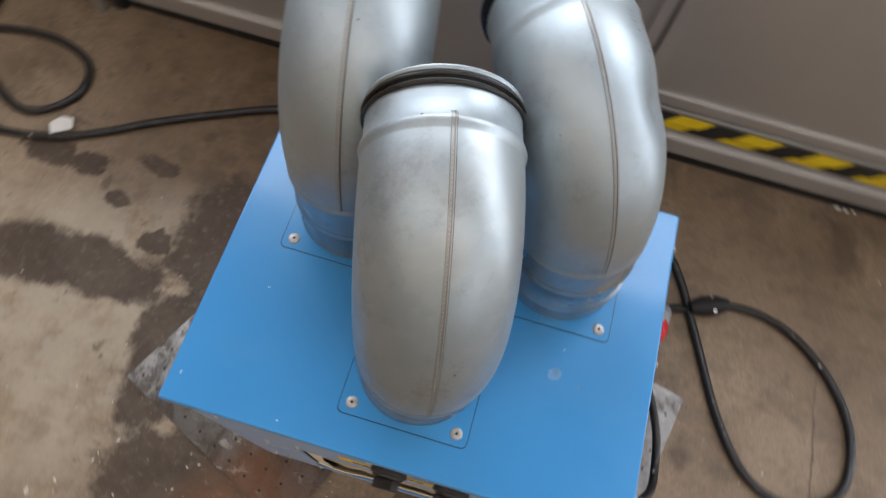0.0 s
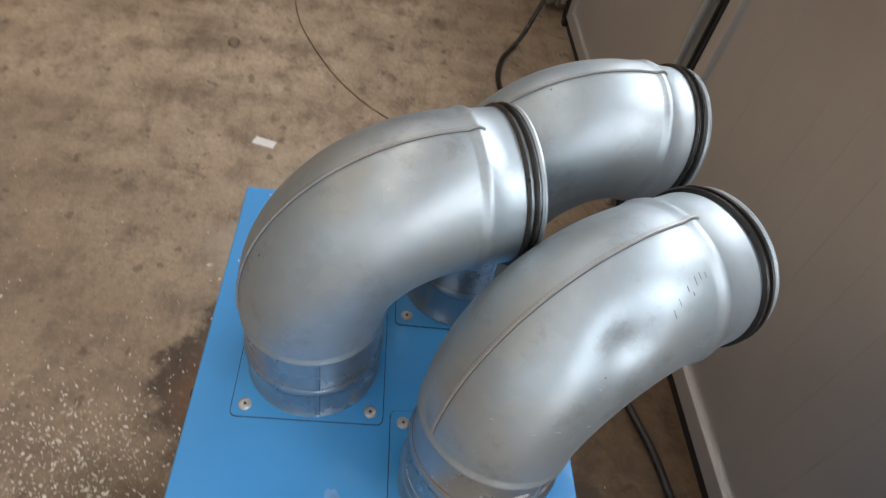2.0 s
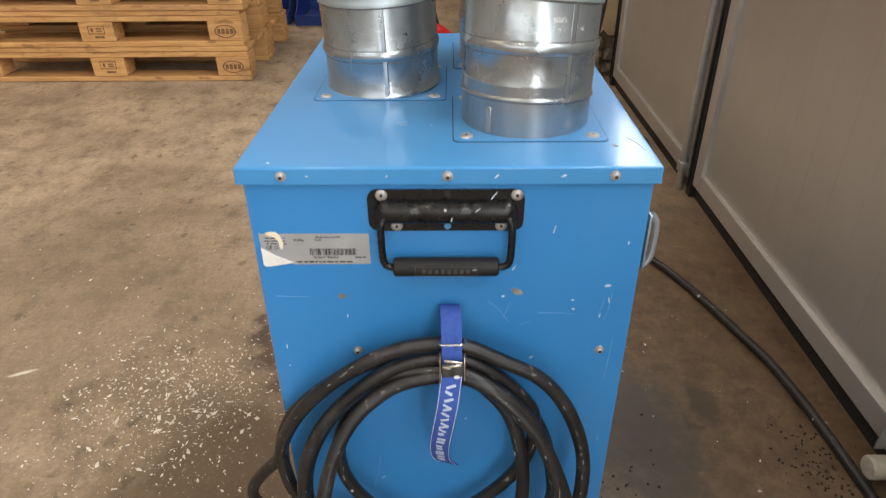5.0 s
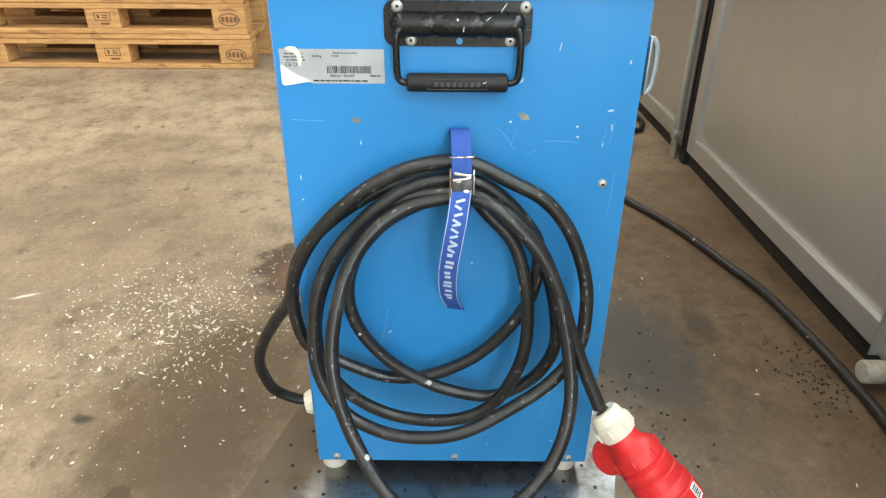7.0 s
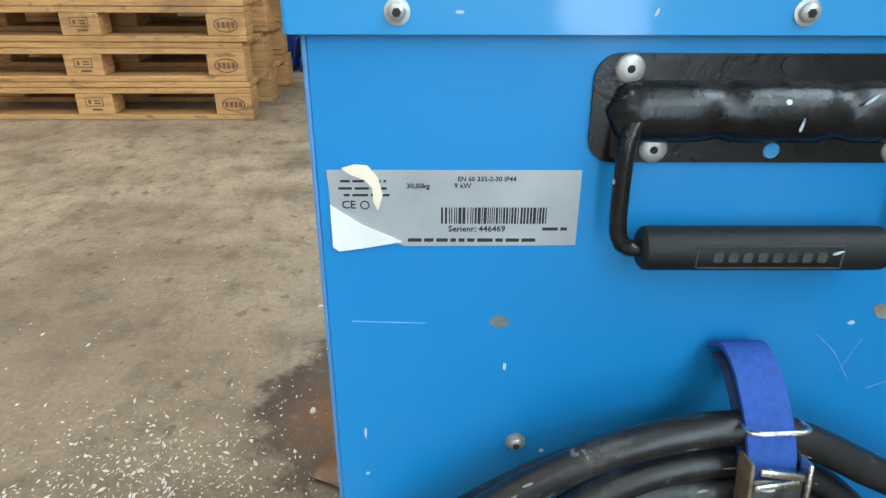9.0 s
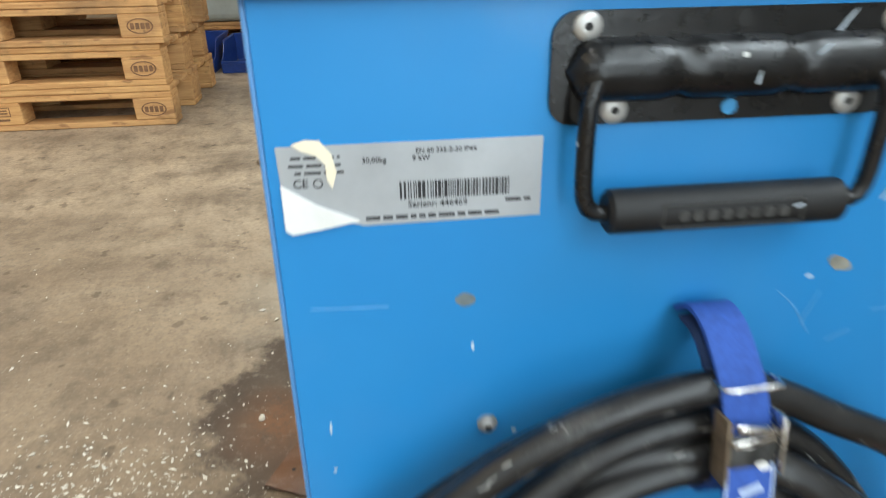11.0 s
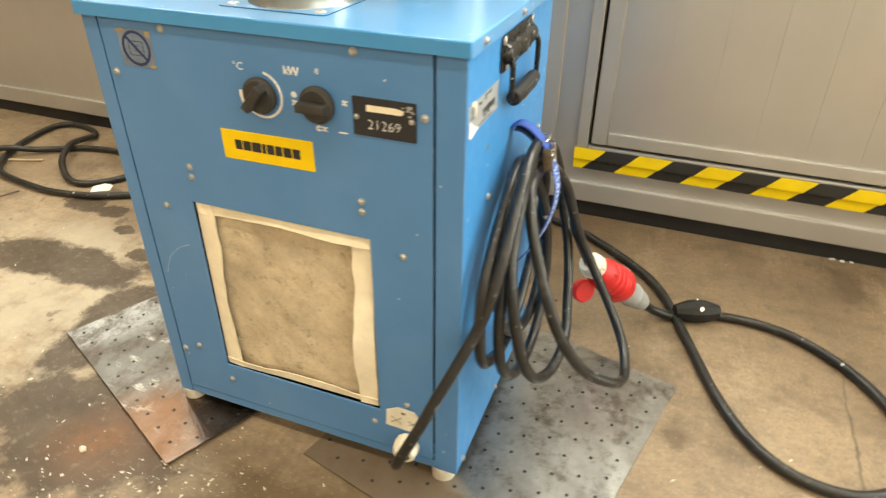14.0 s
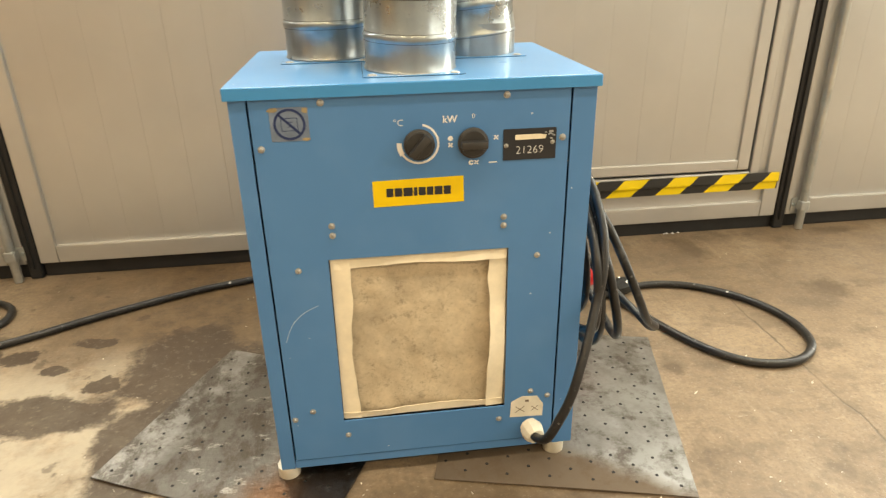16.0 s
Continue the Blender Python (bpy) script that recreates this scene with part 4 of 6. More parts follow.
def card_strip(x0, z0, x1, z1, width, wave, seed, peel=0.0):
    """A wavy strip of card between two points of the window, width to the right of its way."""
    bm = bmesh.new()
    a, b = Vector((x0, 0, z0)), Vector((x1, 0, z1))
    d = (b - a).normalized()
    r = Vector((-d.z, 0, d.x))
    n = 26
    rows = []
    for k in range(n + 1):
        s = k / n
        p = a + (b - a) * s
        e = wave * noise.noise((s * 2.6, seed, 0)) + wave * 0.4 * noise.noise((s * 9, seed, 4))
        lift = 0.004 * noise.noise((s * 3, seed + 7, 1))
        w2 = width + e
        q0, q1 = p, p + r * w2
        loose = peel * math.sin(math.pi * min(1, s * 1.25)) ** 2
        y0, y1 = by0 + 0.0045 + lift * 0.4 - loose * 0.35, by0 + 0.002 + lift - loose
        rows.append([bm.verts.new(c) for c in (q0 + Vector((0, y0, 0)), q1 + Vector((0, y1, 0)), q1 + Vector((0, y1 + 0.0016, 0)), q0 + Vector((0, y0 + 0.0016, 0)))])
    for p, q in zip(rows, rows[1:]):
        for i in range(4):
            bm.faces.new((p[i], p[(i + 1) % 4], q[(i + 1) % 4], q[i]))
    bm.faces.new(rows[0])
    bm.faces.new(rows[-1])
    return part("card_edge", bm, CREAM, fil, "cream card filter frame")


card_strip(ox0 + 0.0015, oz1 - 0.001, ox0 + 0.0005, oz0 + 0.002, 0.024, 0.008, 1.0)
card_strip(ox0 + 0.002, oz0 + 0.001, ox1 - 0.004, oz0 + 0.004, 0.013, 0.005, 2.0)
card_strip(ox1 - 0.004, oz0 + 0.002, ox1 - 0.001, oz1 - 0.002, 0.026, 0.006, 3.0, 0.013)
card_strip(ox1 - 0.002, oz1 - 0.002, ox0 + 0.006, oz1 - 0.002, 0.014, 0.006, 4.0)

# screws and rivets share their meshes
bm = lathe(bmesh.new(), [(0.0062, 0), (0.0062, 0.0008), (0.0046, 0.001), (0.0042, 0.0032), (0.0032, 0.0042), (0.0016, 0.0044), (0.0014, 0.003), (0, 0.003)], 18)
SCREW = finish(bm, "screw", BRASSY)
bm = lathe(bmesh.new(), [(0.0066, 0), (0.0066, 0.0009), (0.0046, 0.0012), (0.0044, 0.004), (0.0030, 0.0052), (0.0018, 0.0054), (0.0016, 0.0036), (0, 0.0036)], 18)
SIDE_SCREW = finish(bm, "screw", RIVET)
bm = lathe(bmesh.new(), [(0.0064, 0), (0.0062, 0.0008), (0.0052, 0.0016), (0.0032, 0.0021), (0.0018, 0.0021), (0.0014, 0.0012), (0, 0.0012)], 18)
SOCKET = finish(lathe(bmesh.new(), [(0.0024, 0.0050), (0.0024, 0.0056), (0, 0.0056)], 6), "socket", DARK)
RIVET_ME = finish(bm, "rivet", RIVET)
PIN = finish(lathe(bmesh.new(), [(0.0016, 0.0012), (0.0014, 0.0019), (0, 0.0019)], 8), "rivet_hole", DARK)

for x, z in ((-0.364, 0.606 - 0.002), (-0.126, 0.604), (-0.443, 0.548), (-0.049, 0.545), (-0.415, 0.3745), (-0.077, 0.3737), (-0.368, 0.0855), (-0.128, 0.0885),
             (-0.364, 0.438), (-0.364, 0.424), (-0.127, 0.436), (-0.127, 0.423), (-0.446, 0.123), (-0.418, 0.136), (-0.050, 0.126), (-0.078, 0.137)):
    link("screw", SCREW, heater, on_front(x, z, PY) @ Matrix.Scale(0.74, 4))
for y in (0.0403, 0.1817, 0.3231):
    m = on_side(y, 0.6186, 0.0) @ Matrix.Scale(0.70, 4)
    link("socket", SOCKET, link("screw", SIDE_SCREW, heater, m), m)
for y, z in ((0.091, 0.425), (0.3326, 0.426), (0.03, 0.036), (0.185, 0.036), (0.335, 0.036)):
    m = on_side(y, z, bx1) @ Matrix.Scale(0.72, 4)
    link("socket", SOCKET, link("screw", SIDE_SCREW, heater, m), m)

# knobs, dial marks, plates and stickers on the front
for kx, kz, turn in ((-0.242, 0.545, -40), (-0.171, 0.544, 90)):
    knob = part("knob", lathe(bmesh.new(), [(0.0195, 0), (0.0205, 0.003), (0.0205, 0.006), (0.0175, 0.0075), (0.0165, 0.010), (0, 0.010)], 32, on_front(kx, kz, PY)), KNOB, heater, "dark grey rotary knob")
    m = on_front(kx, kz, PY - 0.010) @ pose(0, 0, 0, 0, 0, turn)
    bm = boxed(-0.0055, 0.0055, -0.0175, 0.0175, 0.0, 0.012, 0.0025, m=m)
    part("grip_bar", bm, KNOB, knob)
bm = ring_arc(bmesh.new(), 0.0240, 0.0268, -150, 78, 0.0003, on_front(-0.242, 0.545, PY))
ring_arc(bm, 0.0225, 0.0290, 175, 212, 0.0003, on_front(-0.242, 0.545, PY), 10)
part("temperature_scale", bm, WHITE, heater, "white printed temperature arc", 0)
letters("print_celsius", "°C", 0.0122, on_front(-0.268, 0.5735, PY - 0.0003), WHITE, heater)
letters("print_kw", "kW", 0.0126, on_front(-0.201, 0.5755, PY - 0.0003), WHITE, heater, thin=-0.02)
letters("print_zero", "0", 0.0095, on_front(-0.170, 0.5785, PY - 0.0003), WHITE, heater)


def fan_mark(x, z):
    bm = bmesh.new()
    m = on_front(x, z, PY)
    for a in (45, 135, 225, 315):
        outline(bm, [(0.0005, -0.001), (0.0036, -0.0013), (0.004, 0.0006), (0.0007, 0.001)], 0.0003, m @ pose(0, 0, 0, 0, 0, a))
    return bm


for x, z in ((-0.1395, 0.549), (-0.2005, 0.5415), (-0.166, 0.5165)):
    part("print_fan_sign", fan_mark(x, z), WHITE, heater, "", 0)
part("print_dot", lathe(bmesh.new(), [(0.0034, 0), (0.0034, 0.0003), (0, 0.0003)], 20, on_front(-0.2005, 0.5505, PY)), WHITE, heater, "", 0)
for x, z in ((-0.173, 0.5165),):
    part("print_heat_sign", ring_arc(bmesh.new(), 0.0012, 0.0036, 20, 330, 0.0003, on_front(x, z, PY), 14), WHITE, heater, "", 0)
part("print_line", outline(bmesh.new(), round_rect(0.011, 0.0016, 0.0005, 2), 0.0003, on_front(-0.1435, 0.5155, PY)), WHITE, heater, "", 0)

plate = part("number_plate", outline(bmesh.new(), round_rect(0.072, 0.042, 0.001, 2), 0.0012, on_front(-0.094, 0.538, PY)), INK, heater, "black number plate with white digits", 0)
letters("digits", "21269", 0.0155, on_front(-0.094, 0.530, PY - 0.0013), WHITE, plate, thin=0.022)
part("worn_patch", outline(bmesh.new(), [(-0.021, -0.0035), (0.02, -0.0032), (0.0215, 0.002), (0.012, 0.0036), (-0.021, 0.0034)], 0.0003, on_front(-0.093, 0.5478, PY - 0.0012)), CREAM, plate, "", 0)
bm = bmesh.new()
rnd = random.Random(3)
for k in range(9):
    outline(bm, round_rect(rnd.uniform(.0015, .004), rnd.uniform(.0012, .003), .0005, 2), 0.0003, on_front(-0.0665 + rnd.uniform(-.006, .006), 0.549 + rnd.uniform(-.006, .006), PY - 0.0012))
part("scraped_spots", bm, GREY, plate, "", 0)
for x, z in ((-0.126, 0.537), (-0.063, 0.5395)):
    link("plate_screw", SCREW, plate, on_front(x, z, PY - 0.001) @ Matrix.Scale(0.5, 4))

yel = part("yellow_sticker", outline(bmesh.new(), round_rect(0.1225, 0.0365, 0.0008, 2), 0.0005, on_front(-0.2445, 0.480, PY) @ pose(0, 0, 0, 0, 0, 0.8)), YELLOW, heater, "yellow sticker with a dark lettering bar", 0)
xx = -0.2445 - 0.0435
for w in (0.0095, 0.0102, 0.0125, 0.0048, 0.0095, 0.0088, 0.0108, 0.0098):
    part("lettering_block", outline(bmesh.new(), round_rect(w, 0.0118, 0.0008, 2), 0.0003, on_front(xx + w / 2, 0.4805, PY - 0.0005)), INK, yel, "", 0)
    xx += w + 0.0016

stk = part("warning_sticker", outline(bmesh.new(), round_rect(0.048, 0.043, 0.0015, 3), 0.0005, on_front(-0.4045, 0.5785, PY)), plain("faded_grey_blue_sticker", (0.14, 0.19, 0.27), 0.4, 0, 0.25, 40, 0.05), heater, "faded warning sticker with a blue prohibition ring", 0)
part("prohibition_ring", ring_arc(bmesh.new(), 0.0168, 0.0200, 0, 360, 0.0003, on_front(-0.4045, 0.5785, PY - 0.0005), 48), NAVY, stk, "", 0)
part("diagonal_bar", boxed(-0.0175, 0.0175, -0.0015, 0.0015, 0, 0.0003, m=on_front(-0.4045, 0.5785, PY - 0.0005) @ pose(0, 0, 0, 0, 0, -45)), NAVY, stk, "", 0)
bm = bmesh.new()
for (w, h, dz, dx) in ((0.020, 0.0008, 0.008, 0), (0.020, 0.0008, -0.008, 0), (0.0008, 0.016, 0, -0.010), (0.0008, 0.016, 0, 0.010), (0.009, 0.0008, 0.003, 0), (0.009, 0.0008, -0.003, 0.002)):
    outline(bm, round_rect(w, h, 0.0002, 1), 0.0002, on_front(-0.4045 + dx, 0.5785 + dz, PY - 0.0005))
part("heater_sign", bm, NAVY, stk, "", 0)
for dx, dz, w, h, turn in ((-0.019, 0.0185, 0.014, 0.005, 8), (0.0205, 0.017, 0.008, 0.007, -30), (0.0195, -0.0195, 0.010, 0.004, 0)):
    part("glue_stain", outline(bmesh.new(), blot(w, h, dx * 300, 9), 0.00025, on_front(-0.4045 + dx, 0.5785 + dz, PY - 0.0005) @ pose(0, 0, 0, 0, 0, turn)), GLUE, stk, "yellowed glue", 0)

tag = part("cable_tag", outline(bmesh.new(), [(-0.027, -0.019), (0.026, -0.021), (0.027, 0.002), (0.016, 0.018), (-0.008, 0.0195), (-0.0255, 0.010)], 0.0009, on_front(-0.083, 0.1085, PY)), NYLON, heater, "dirty white card tag with crossed-out signs", 0)
bm = bmesh.new()
for cx in (-0.011, 0.013):
    for a in (38, -38):
        outline(bm, round_rect(0.019 if cx < 0 else 0.014, 0.0011, 0.0003, 2), 0.0002, on_front(-0.083 + cx, 0.1035, PY - 0.0009) @ pose(0, 0, 0, 0, 0, a))
outline(bm, round_rect(0.006, 0.004, 0.001, 2), 0.0002, on_front(-0.083, 0.119, PY - 0.0009))
part("crossed_sign", bm, RUSTY, tag, "", 0)

bm = lathe(bmesh.new(), [(0.0155, 0), (0.0155, 0.006), (0.0180, 0.007), (0.0180, 0.016), (0.0165, 0.022), (0.0135, 0.027), (0.0085, 0.028), (0.0085, 0.02)], 10, on_front(-0.078, 0.069, PY) @ pose(0, 0, 0, 6, 12, 0))
part("cable_gland", bm, NYLON, heater, "off-white plastic cable gland", 30)

for x in (-0.468, -0.030):
    for y in (0.022, D - 0.03):
        part("foot", lathe(bmesh.new(), [(0, 0.0015), (0.015, 0.0015), (0.017, 0.004), (0.0175, Z0 - 0.001), (0, Z0 - 0.001)], 20, Matrix.Translation((x, y, 0.0))), NYLON, heater, "off-white plastic foot")

# latch on the back edge
bm = boxed(-0.030, -0.014, D, D + 0.0025, 0.515, 0.572, 0.001)
sweep(bm, spline([(-0.022, D + 0.003, 0.570), (-0.022, D + 0.009, 0.562), (-0.022, D + 0.010, 0.54), (-0.022, D + 0.008, 0.522), (-0.022, D + 0.003, 0.516)], 0.004), 0.0032, 8)
part("lid_latch", bm, ZINC, heater, "bright zinc toggle latch")

# carrying handle on the side
SX = bx1
handle = part("handle", outline(bmesh.new(), round_rect(0.137, 0.0405, 0.009), 0.0018, on_side(0.180, 0.584, SX)), HANDLE, heater, "black steel spring handle with rubber grip")
bm = bmesh.new()
n, k = 30, 10
rows = []
for i in range(n + 1):
    y = 0.1165 + (0.2435 - 0.1165) * i / n
    s = min(1.0, min(i, n - i) / 1.6)
    neck = 0.0018 * (math.exp(-((y - 0.158) / 0.0035) ** 2) + math.exp(-((y - 0.202) / 0.0035) ** 2))
    r = 0.0122 * s ** 0.5 - neck
    rows.append([bm.verts.new((SX + 0.0017 + max(0.0, 0.0105 * (r / 0.0122) * math.sin(math.pi * j / k)), y, 0.5835 - r * math.cos(math.pi * j / k) * 0.95)) for j in range(k + 1)])
for a, b in zip(rows, rows[1:]):
    for j in range(k):
        bm.faces.new((a[j], a[j + 1], b[j + 1], b[j]))
part("handle_housing", bm, HANDLE, handle)
for s, y0 in ((1, 0.1235), (-1, 0.2375)):
    pts = [(SX + 0.008, y0 + s * 0.004, 0.582), (SX + 0.012, y0, 0.574), (SX + 0.0125, y0 - s * 0.0005, 0.555), (SX + 0.0125, y0 + s * 0.0005, 0.538), (SX + 0.0125, y0 + s * 0.005, 0.5325), (SX + 0.0125, y0 + s * 0.016, 0.5325)]
    part("bail_arm", sweep(bmesh.new(), spline(pts, 0.003), 0.0034, 10), HANDLE, handle)
    part("arm_slot", outline(bmesh.new(), round_rect(0.011, 0.016, 0.004), 0.0006, on_side(y0 + s * 0.0015, 0.5725, SX + 0.0018)), DARK, handle)
AX = Matrix.Translation((SX + 0.0125, 0.1325, 0.5325)) @ Euler((radians(-90), 0, 0)).to_matrix().to_4x4()
grip = part("grip", lathe(bmesh.new(), [(0, 0), (0.0068, 0), (0.0086, 0.0015), (0.0088, 0.004), (0.0088, 0.091), (0.0086, 0.0935), (0.0068, 0.095), (0, 0.095)], 24, AX), BLACK, handle, "black rubber grip")
bm = bmesh.new()
for w, h, dy, dz in ((0.055, 0.0005, 0, 0.0045), (0.055, 0.0005, 0, -0.0045), (0.0005, 0.009, -0.0275, 0), (0.0005, 0.009, 0.0275, 0)):
    outline(bm, round_rect(w, h, 0.0001, 1), 0.0010, on_side(0.180 + dy, 0.5325 + dz, SX + 0.0203))
for j in range(8):
    outline(bm, round_rect(0.0036, 0.004, 0.0008, 2), 0.0006, on_side(0.180 + (j - 3.5) * 0.0056, 0.5325, SX + 0.0210))
part("embossed_frame", bm, WORN_GRIP, grip, "worn grey embossed frame with lettering")
for y, z in ((0.124, 0.599), (0.2417, 0.599), (0.1363, 0.569), (0.2290, 0.569)):
    link("rivet", RIVET_ME, handle, on_side(y, z, SX + 0.0017) @ Matrix.Scale(0.86, 4))
    link("rivet_hole", PIN, handle, on_side(y, z, SX + 0.0017))
for z, mat in ((0.6005, DARK), (0.5685, PALE_HOLE)):
    part("spare_hole", lathe(bmesh.new(), [(0.0032, 0), (0.003, 0.0005), (0, 0.0005)], 12, on_side(0.1815, z, SX + 0.0018)), mat, handle)

# data label with a torn corner
lab = part("data_label", outline(bmesh.new(), [(0.011, 0.560), (0.1105, 0.560), (0.1105, 0.528), (0.041, 0.5275), (0.033, 0.5305), (0.024, 0.534), (0.0115, 0.543)], 0.0004, on_side(0, 0, SX)), FOIL, heater, "grey foil data label with barcode and a torn corner", 0)
rnd = random.Random(5)
bm = bmesh.new()
yb = 0.0555
while yb < 0.0975:
    w = rnd.choice((0.0004, 0.0004, 0.0008, 0.0012))
    outline(bm, [(yb, 0.5375), (yb + w, 0.5375), (yb + w, 0.5445), (yb, 0.5445)], 0.0001, on_side(0, 0, SX + 0.0004))
    yb += w + rnd.choice((0.0004, 0.0005, 0.0008))
part("barcode", bm, INK, lab, "", 0, "", "", "stuff")
letters("serial_print", "Serienr: 446469", 0.0036, on_side(0.0700, 0.5352, SX + 0.0005), INK, lab, thick=0.0001, thin=-0.014)
letters("weight_print", "30,00kg", 0.0029, on_side(0.0465, 0.5535, SX + 0.0005), INK, lab, thick=0.0001, thin=-0.014)
letters("norm_print", "EN 60 335-2-30 IP44", 0.0027, on_side(0.0735, 0.5564, SX + 0.0005), INK, lab, thick=0.0001, thin=-0.014)
letters("power_print", "9 kW", 0.0029, on_side(0.0640, 0.5536, SX + 0.0005), INK, lab, thick=0.0001, thin=-0.014)
letters("mark_print", "CE", 0.0048, on_side(0.0188, 0.5455, SX + 0.0005), INK, lab, thick=0.0001, thin=-0.014)
for y, z, w, h in ((0.068, 0.5303, 0.052, 0.0015), (0.1015, 0.5352, 0.010, 0.0013), (0.025, 0.5555, 0.018, 0.0010), (0.025, 0.5525, 0.020, 0.0010), (0.0265, 0.5497, 0.019, 0.0010)):
    x = y - w / 2
    while x < y + w / 2:
        l = rnd.uniform(0.0022, 0.0065)
        bm = outline(bmesh.new(), [(x, z - h / 2), (min(x + l, y + w / 2), z - h / 2), (min(x + l, y + w / 2), z + h / 2), (x, z + h / 2)], 0.0001, on_side(0, 0, SX + 0.0004))
        part("print_bar", bm, INK, lab, "", 0)
        x += l + 0.0011
part("mark_ring", ring_arc(bmesh.new(), 0.0014, 0.0019, 0, 360, 0.0001, on_side(0.0252, 0.5455, SX + 0.0004), 16), INK, lab, "", 0)
bm = outline(bmesh.new(), [(0.0115, 0.5455), (0.0115, 0.5275), (0.014, 0.5255), (0.025, 0.5272), (0.0395, 0.5298), (0.034, 0.5325), (0.024, 0.537), (0.016, 0.5425)], 0.0009, on_side(0, 0, SX + 0.0006))
part("torn_corner", bm, PAPER, lab, "curled white torn corner", 0)
bm = outline(bmesh.new(), [(0.017, 0.561), (0.022, 0.5625), (0.027, 0.562), (0.031, 0.557), (0.0325, 0.550), (0.0305, 0.5435), (0.0288, 0.547), (0.0285, 0.553), (0.0255, 0.5565), (0.020, 0.5585)], 0.0010, on_side(0, 0, SX + 0.0006))
part("peeled_flake", bm, CREAM, lab, "", 0)

# scuffs and chips in the paint

SCUFF = plain("pale_scuffed_paint", (0.13, 0.32, 0.58), 0.55, 0, 0.25, 90, 0.1)
PALE = plain("pale_scratch", (0.34, 0.47, 0.62), 0.6, 0, 0.2, 90, 0.1)
BARE = plain("chipped_paint_grey", (0.16, 0.19, 0.20), 0.5, 0.3, 0.3, 90, 0.1)
TAN = plain("tan_glue_stain", (0.25, 0.24, 0.20), 0.6, 0, 0.3, 90, 0.1)
CHALK = plain("chalky_chip", (0.50, 0.58, 0.66), 0.7, 0, 0.2, 90, 0)
for k, (y, z, w, h, turn, mat) in enumerate(((0.247, 0.4965, 0.013, 0.006, -25, TAN), (0.081, 0.4915, 0.009, 0.006, 0, BARE), (0.277, 0.5635, 0.0012, 0.009, -14, CHALK), (0.3005, 0.4865, 0.003, 0.002, 0, CHALK),
                                            (0.332, 0.503, 0.006, 0.0022, 10, CHALK), (0.106, 0.236, 0.006, 0.0012, 40, CHALK), (0.345, 0.30, 0.0012, 0.010, 0, SCUFF), (0.045, 0.33, 0.004, 0.0014, 60, CHALK),
                                            (0.20, 0.330, 0.003, 0.0012, 30, CHALK), (0.30, 0.145, 0.004, 0.0015, 20, CHALK))):
    part("paint_mark", outline(bmesh.new(), blot(w, h, k * 3.1), 0.00025, on_side(y, z, SX) @ pose(0, 0, 0, 0, 0, turn)), mat, heater, "", 0)
for k, (x, y, w, h, turn, mat) in enumerate(((-0.047, 0.332, 0.007, 0.004, 30, BARE), (-0.104, 0.138, 0.016, 0.013, 20, SCUFF), (-0.010, 0.028, 0.0035, 0.003, 0, CHALK), (-0.077, 0.132, 0.002, 0.002, 0, TAN),
                                            (-0.361, 0.012, 0.003, 0.0015, 0, CHALK), (-0.099, 0.166, 0.003, 0.0012, 40, CHALK), (-0.470, 0.030, 0.004, 0.0015, 70, CHALK), (-0.42, 0.14, 0.003, 0.0012, 10, CHALK))):
    part("paint_mark", outline(bmesh.new(), blot(w, h, k * 2.3 + 9), 0.00025, Matrix.Translation((x, y, H)) @ pose(0, 0, 0, 0, 0, turn)), mat, heater, "", 0)
for line in (((0.220, 0.485), (0.230, 0.476), (0.240, 0.461)), ((0.269, 0.471), (0.285, 0.4715), (0.303, 0.470)), ((0.017, 0.4915), (0.030, 0.491), (0.049, 0.4905)),
             ((0.235, 0.466), (0.238, 0.475), (0.241, 0.483)), ((0.250, 0.456), (0.256, 0.459), (0.261, 0.461)), ((0.333, 0.463), (0.336, 0.480), (0.337, 0.494)),
             ((0.326, 0.470), (0.329, 0.478), (0.330, 0.489)), ((0.341, 0.385), (0.343, 0.410), (0.344, 0.440)), ((0.09, 0.20), (0.10, 0.24), (0.105, 0.27)), ((0.292, 0.10), (0.30, 0.13), (0.302, 0.16))):
    part("scratch", sweep(bmesh.new(), spline([(bx1 - 0.0001, y, z) for y, z in line], 0.004), 0.00032, 5), SCUFF, heater)
for k, (y, z, w, h, turn) in enumerate(((0.302, 0.476, 0.003, 0.002, 0), (0.234, 0.491, 0.003, 0.002, 20), (0.084, 0.468, 0.0014, 0.004, 0), (0.265, 0.416, 0.004, 0.0025, 30), (0.335, 0.486, 0.0012, 0.007, 8), (0.328, 0.468, 0.0012, 0.005, -10),
                                        (0.05, 0.10, 0.003, 0.0014, 40), (0.33, 0.22, 0.0016, 0.004, 10), (0.31, 0.065, 0.004, 0.0015, 0), (0.15, 0.07, 0.003, 0.0016, 60), (0.02, 0.43, 0.0012, 0.006, 0), (0.345, 0.55, 0.0014, 0.004, 0))):
    part("paint_mark", outline(bmesh.new(), blot(w, h, k * 4.7 + 2), 0.00022, on_side(y, z, SX) @ pose(0, 0, 0, 0, 0, turn)), SCUFF if h > 0.008 else CHALK, heater, "", 0)
for y, l, turn in ((0.2235, 0.006, 50), (0.280, 0.006, 20), (0.062, 0.003, 0), (0.13, 0.003, 70)):
    part("paint_mark", outline(bmesh.new(), blot(l, 0.0013, l * 777, 9), 0.0003, on_side(y, 0.6185, 0.0) @ pose(0, 0, 0, 0, 0, turn)), CHALK, heater, "", 0)
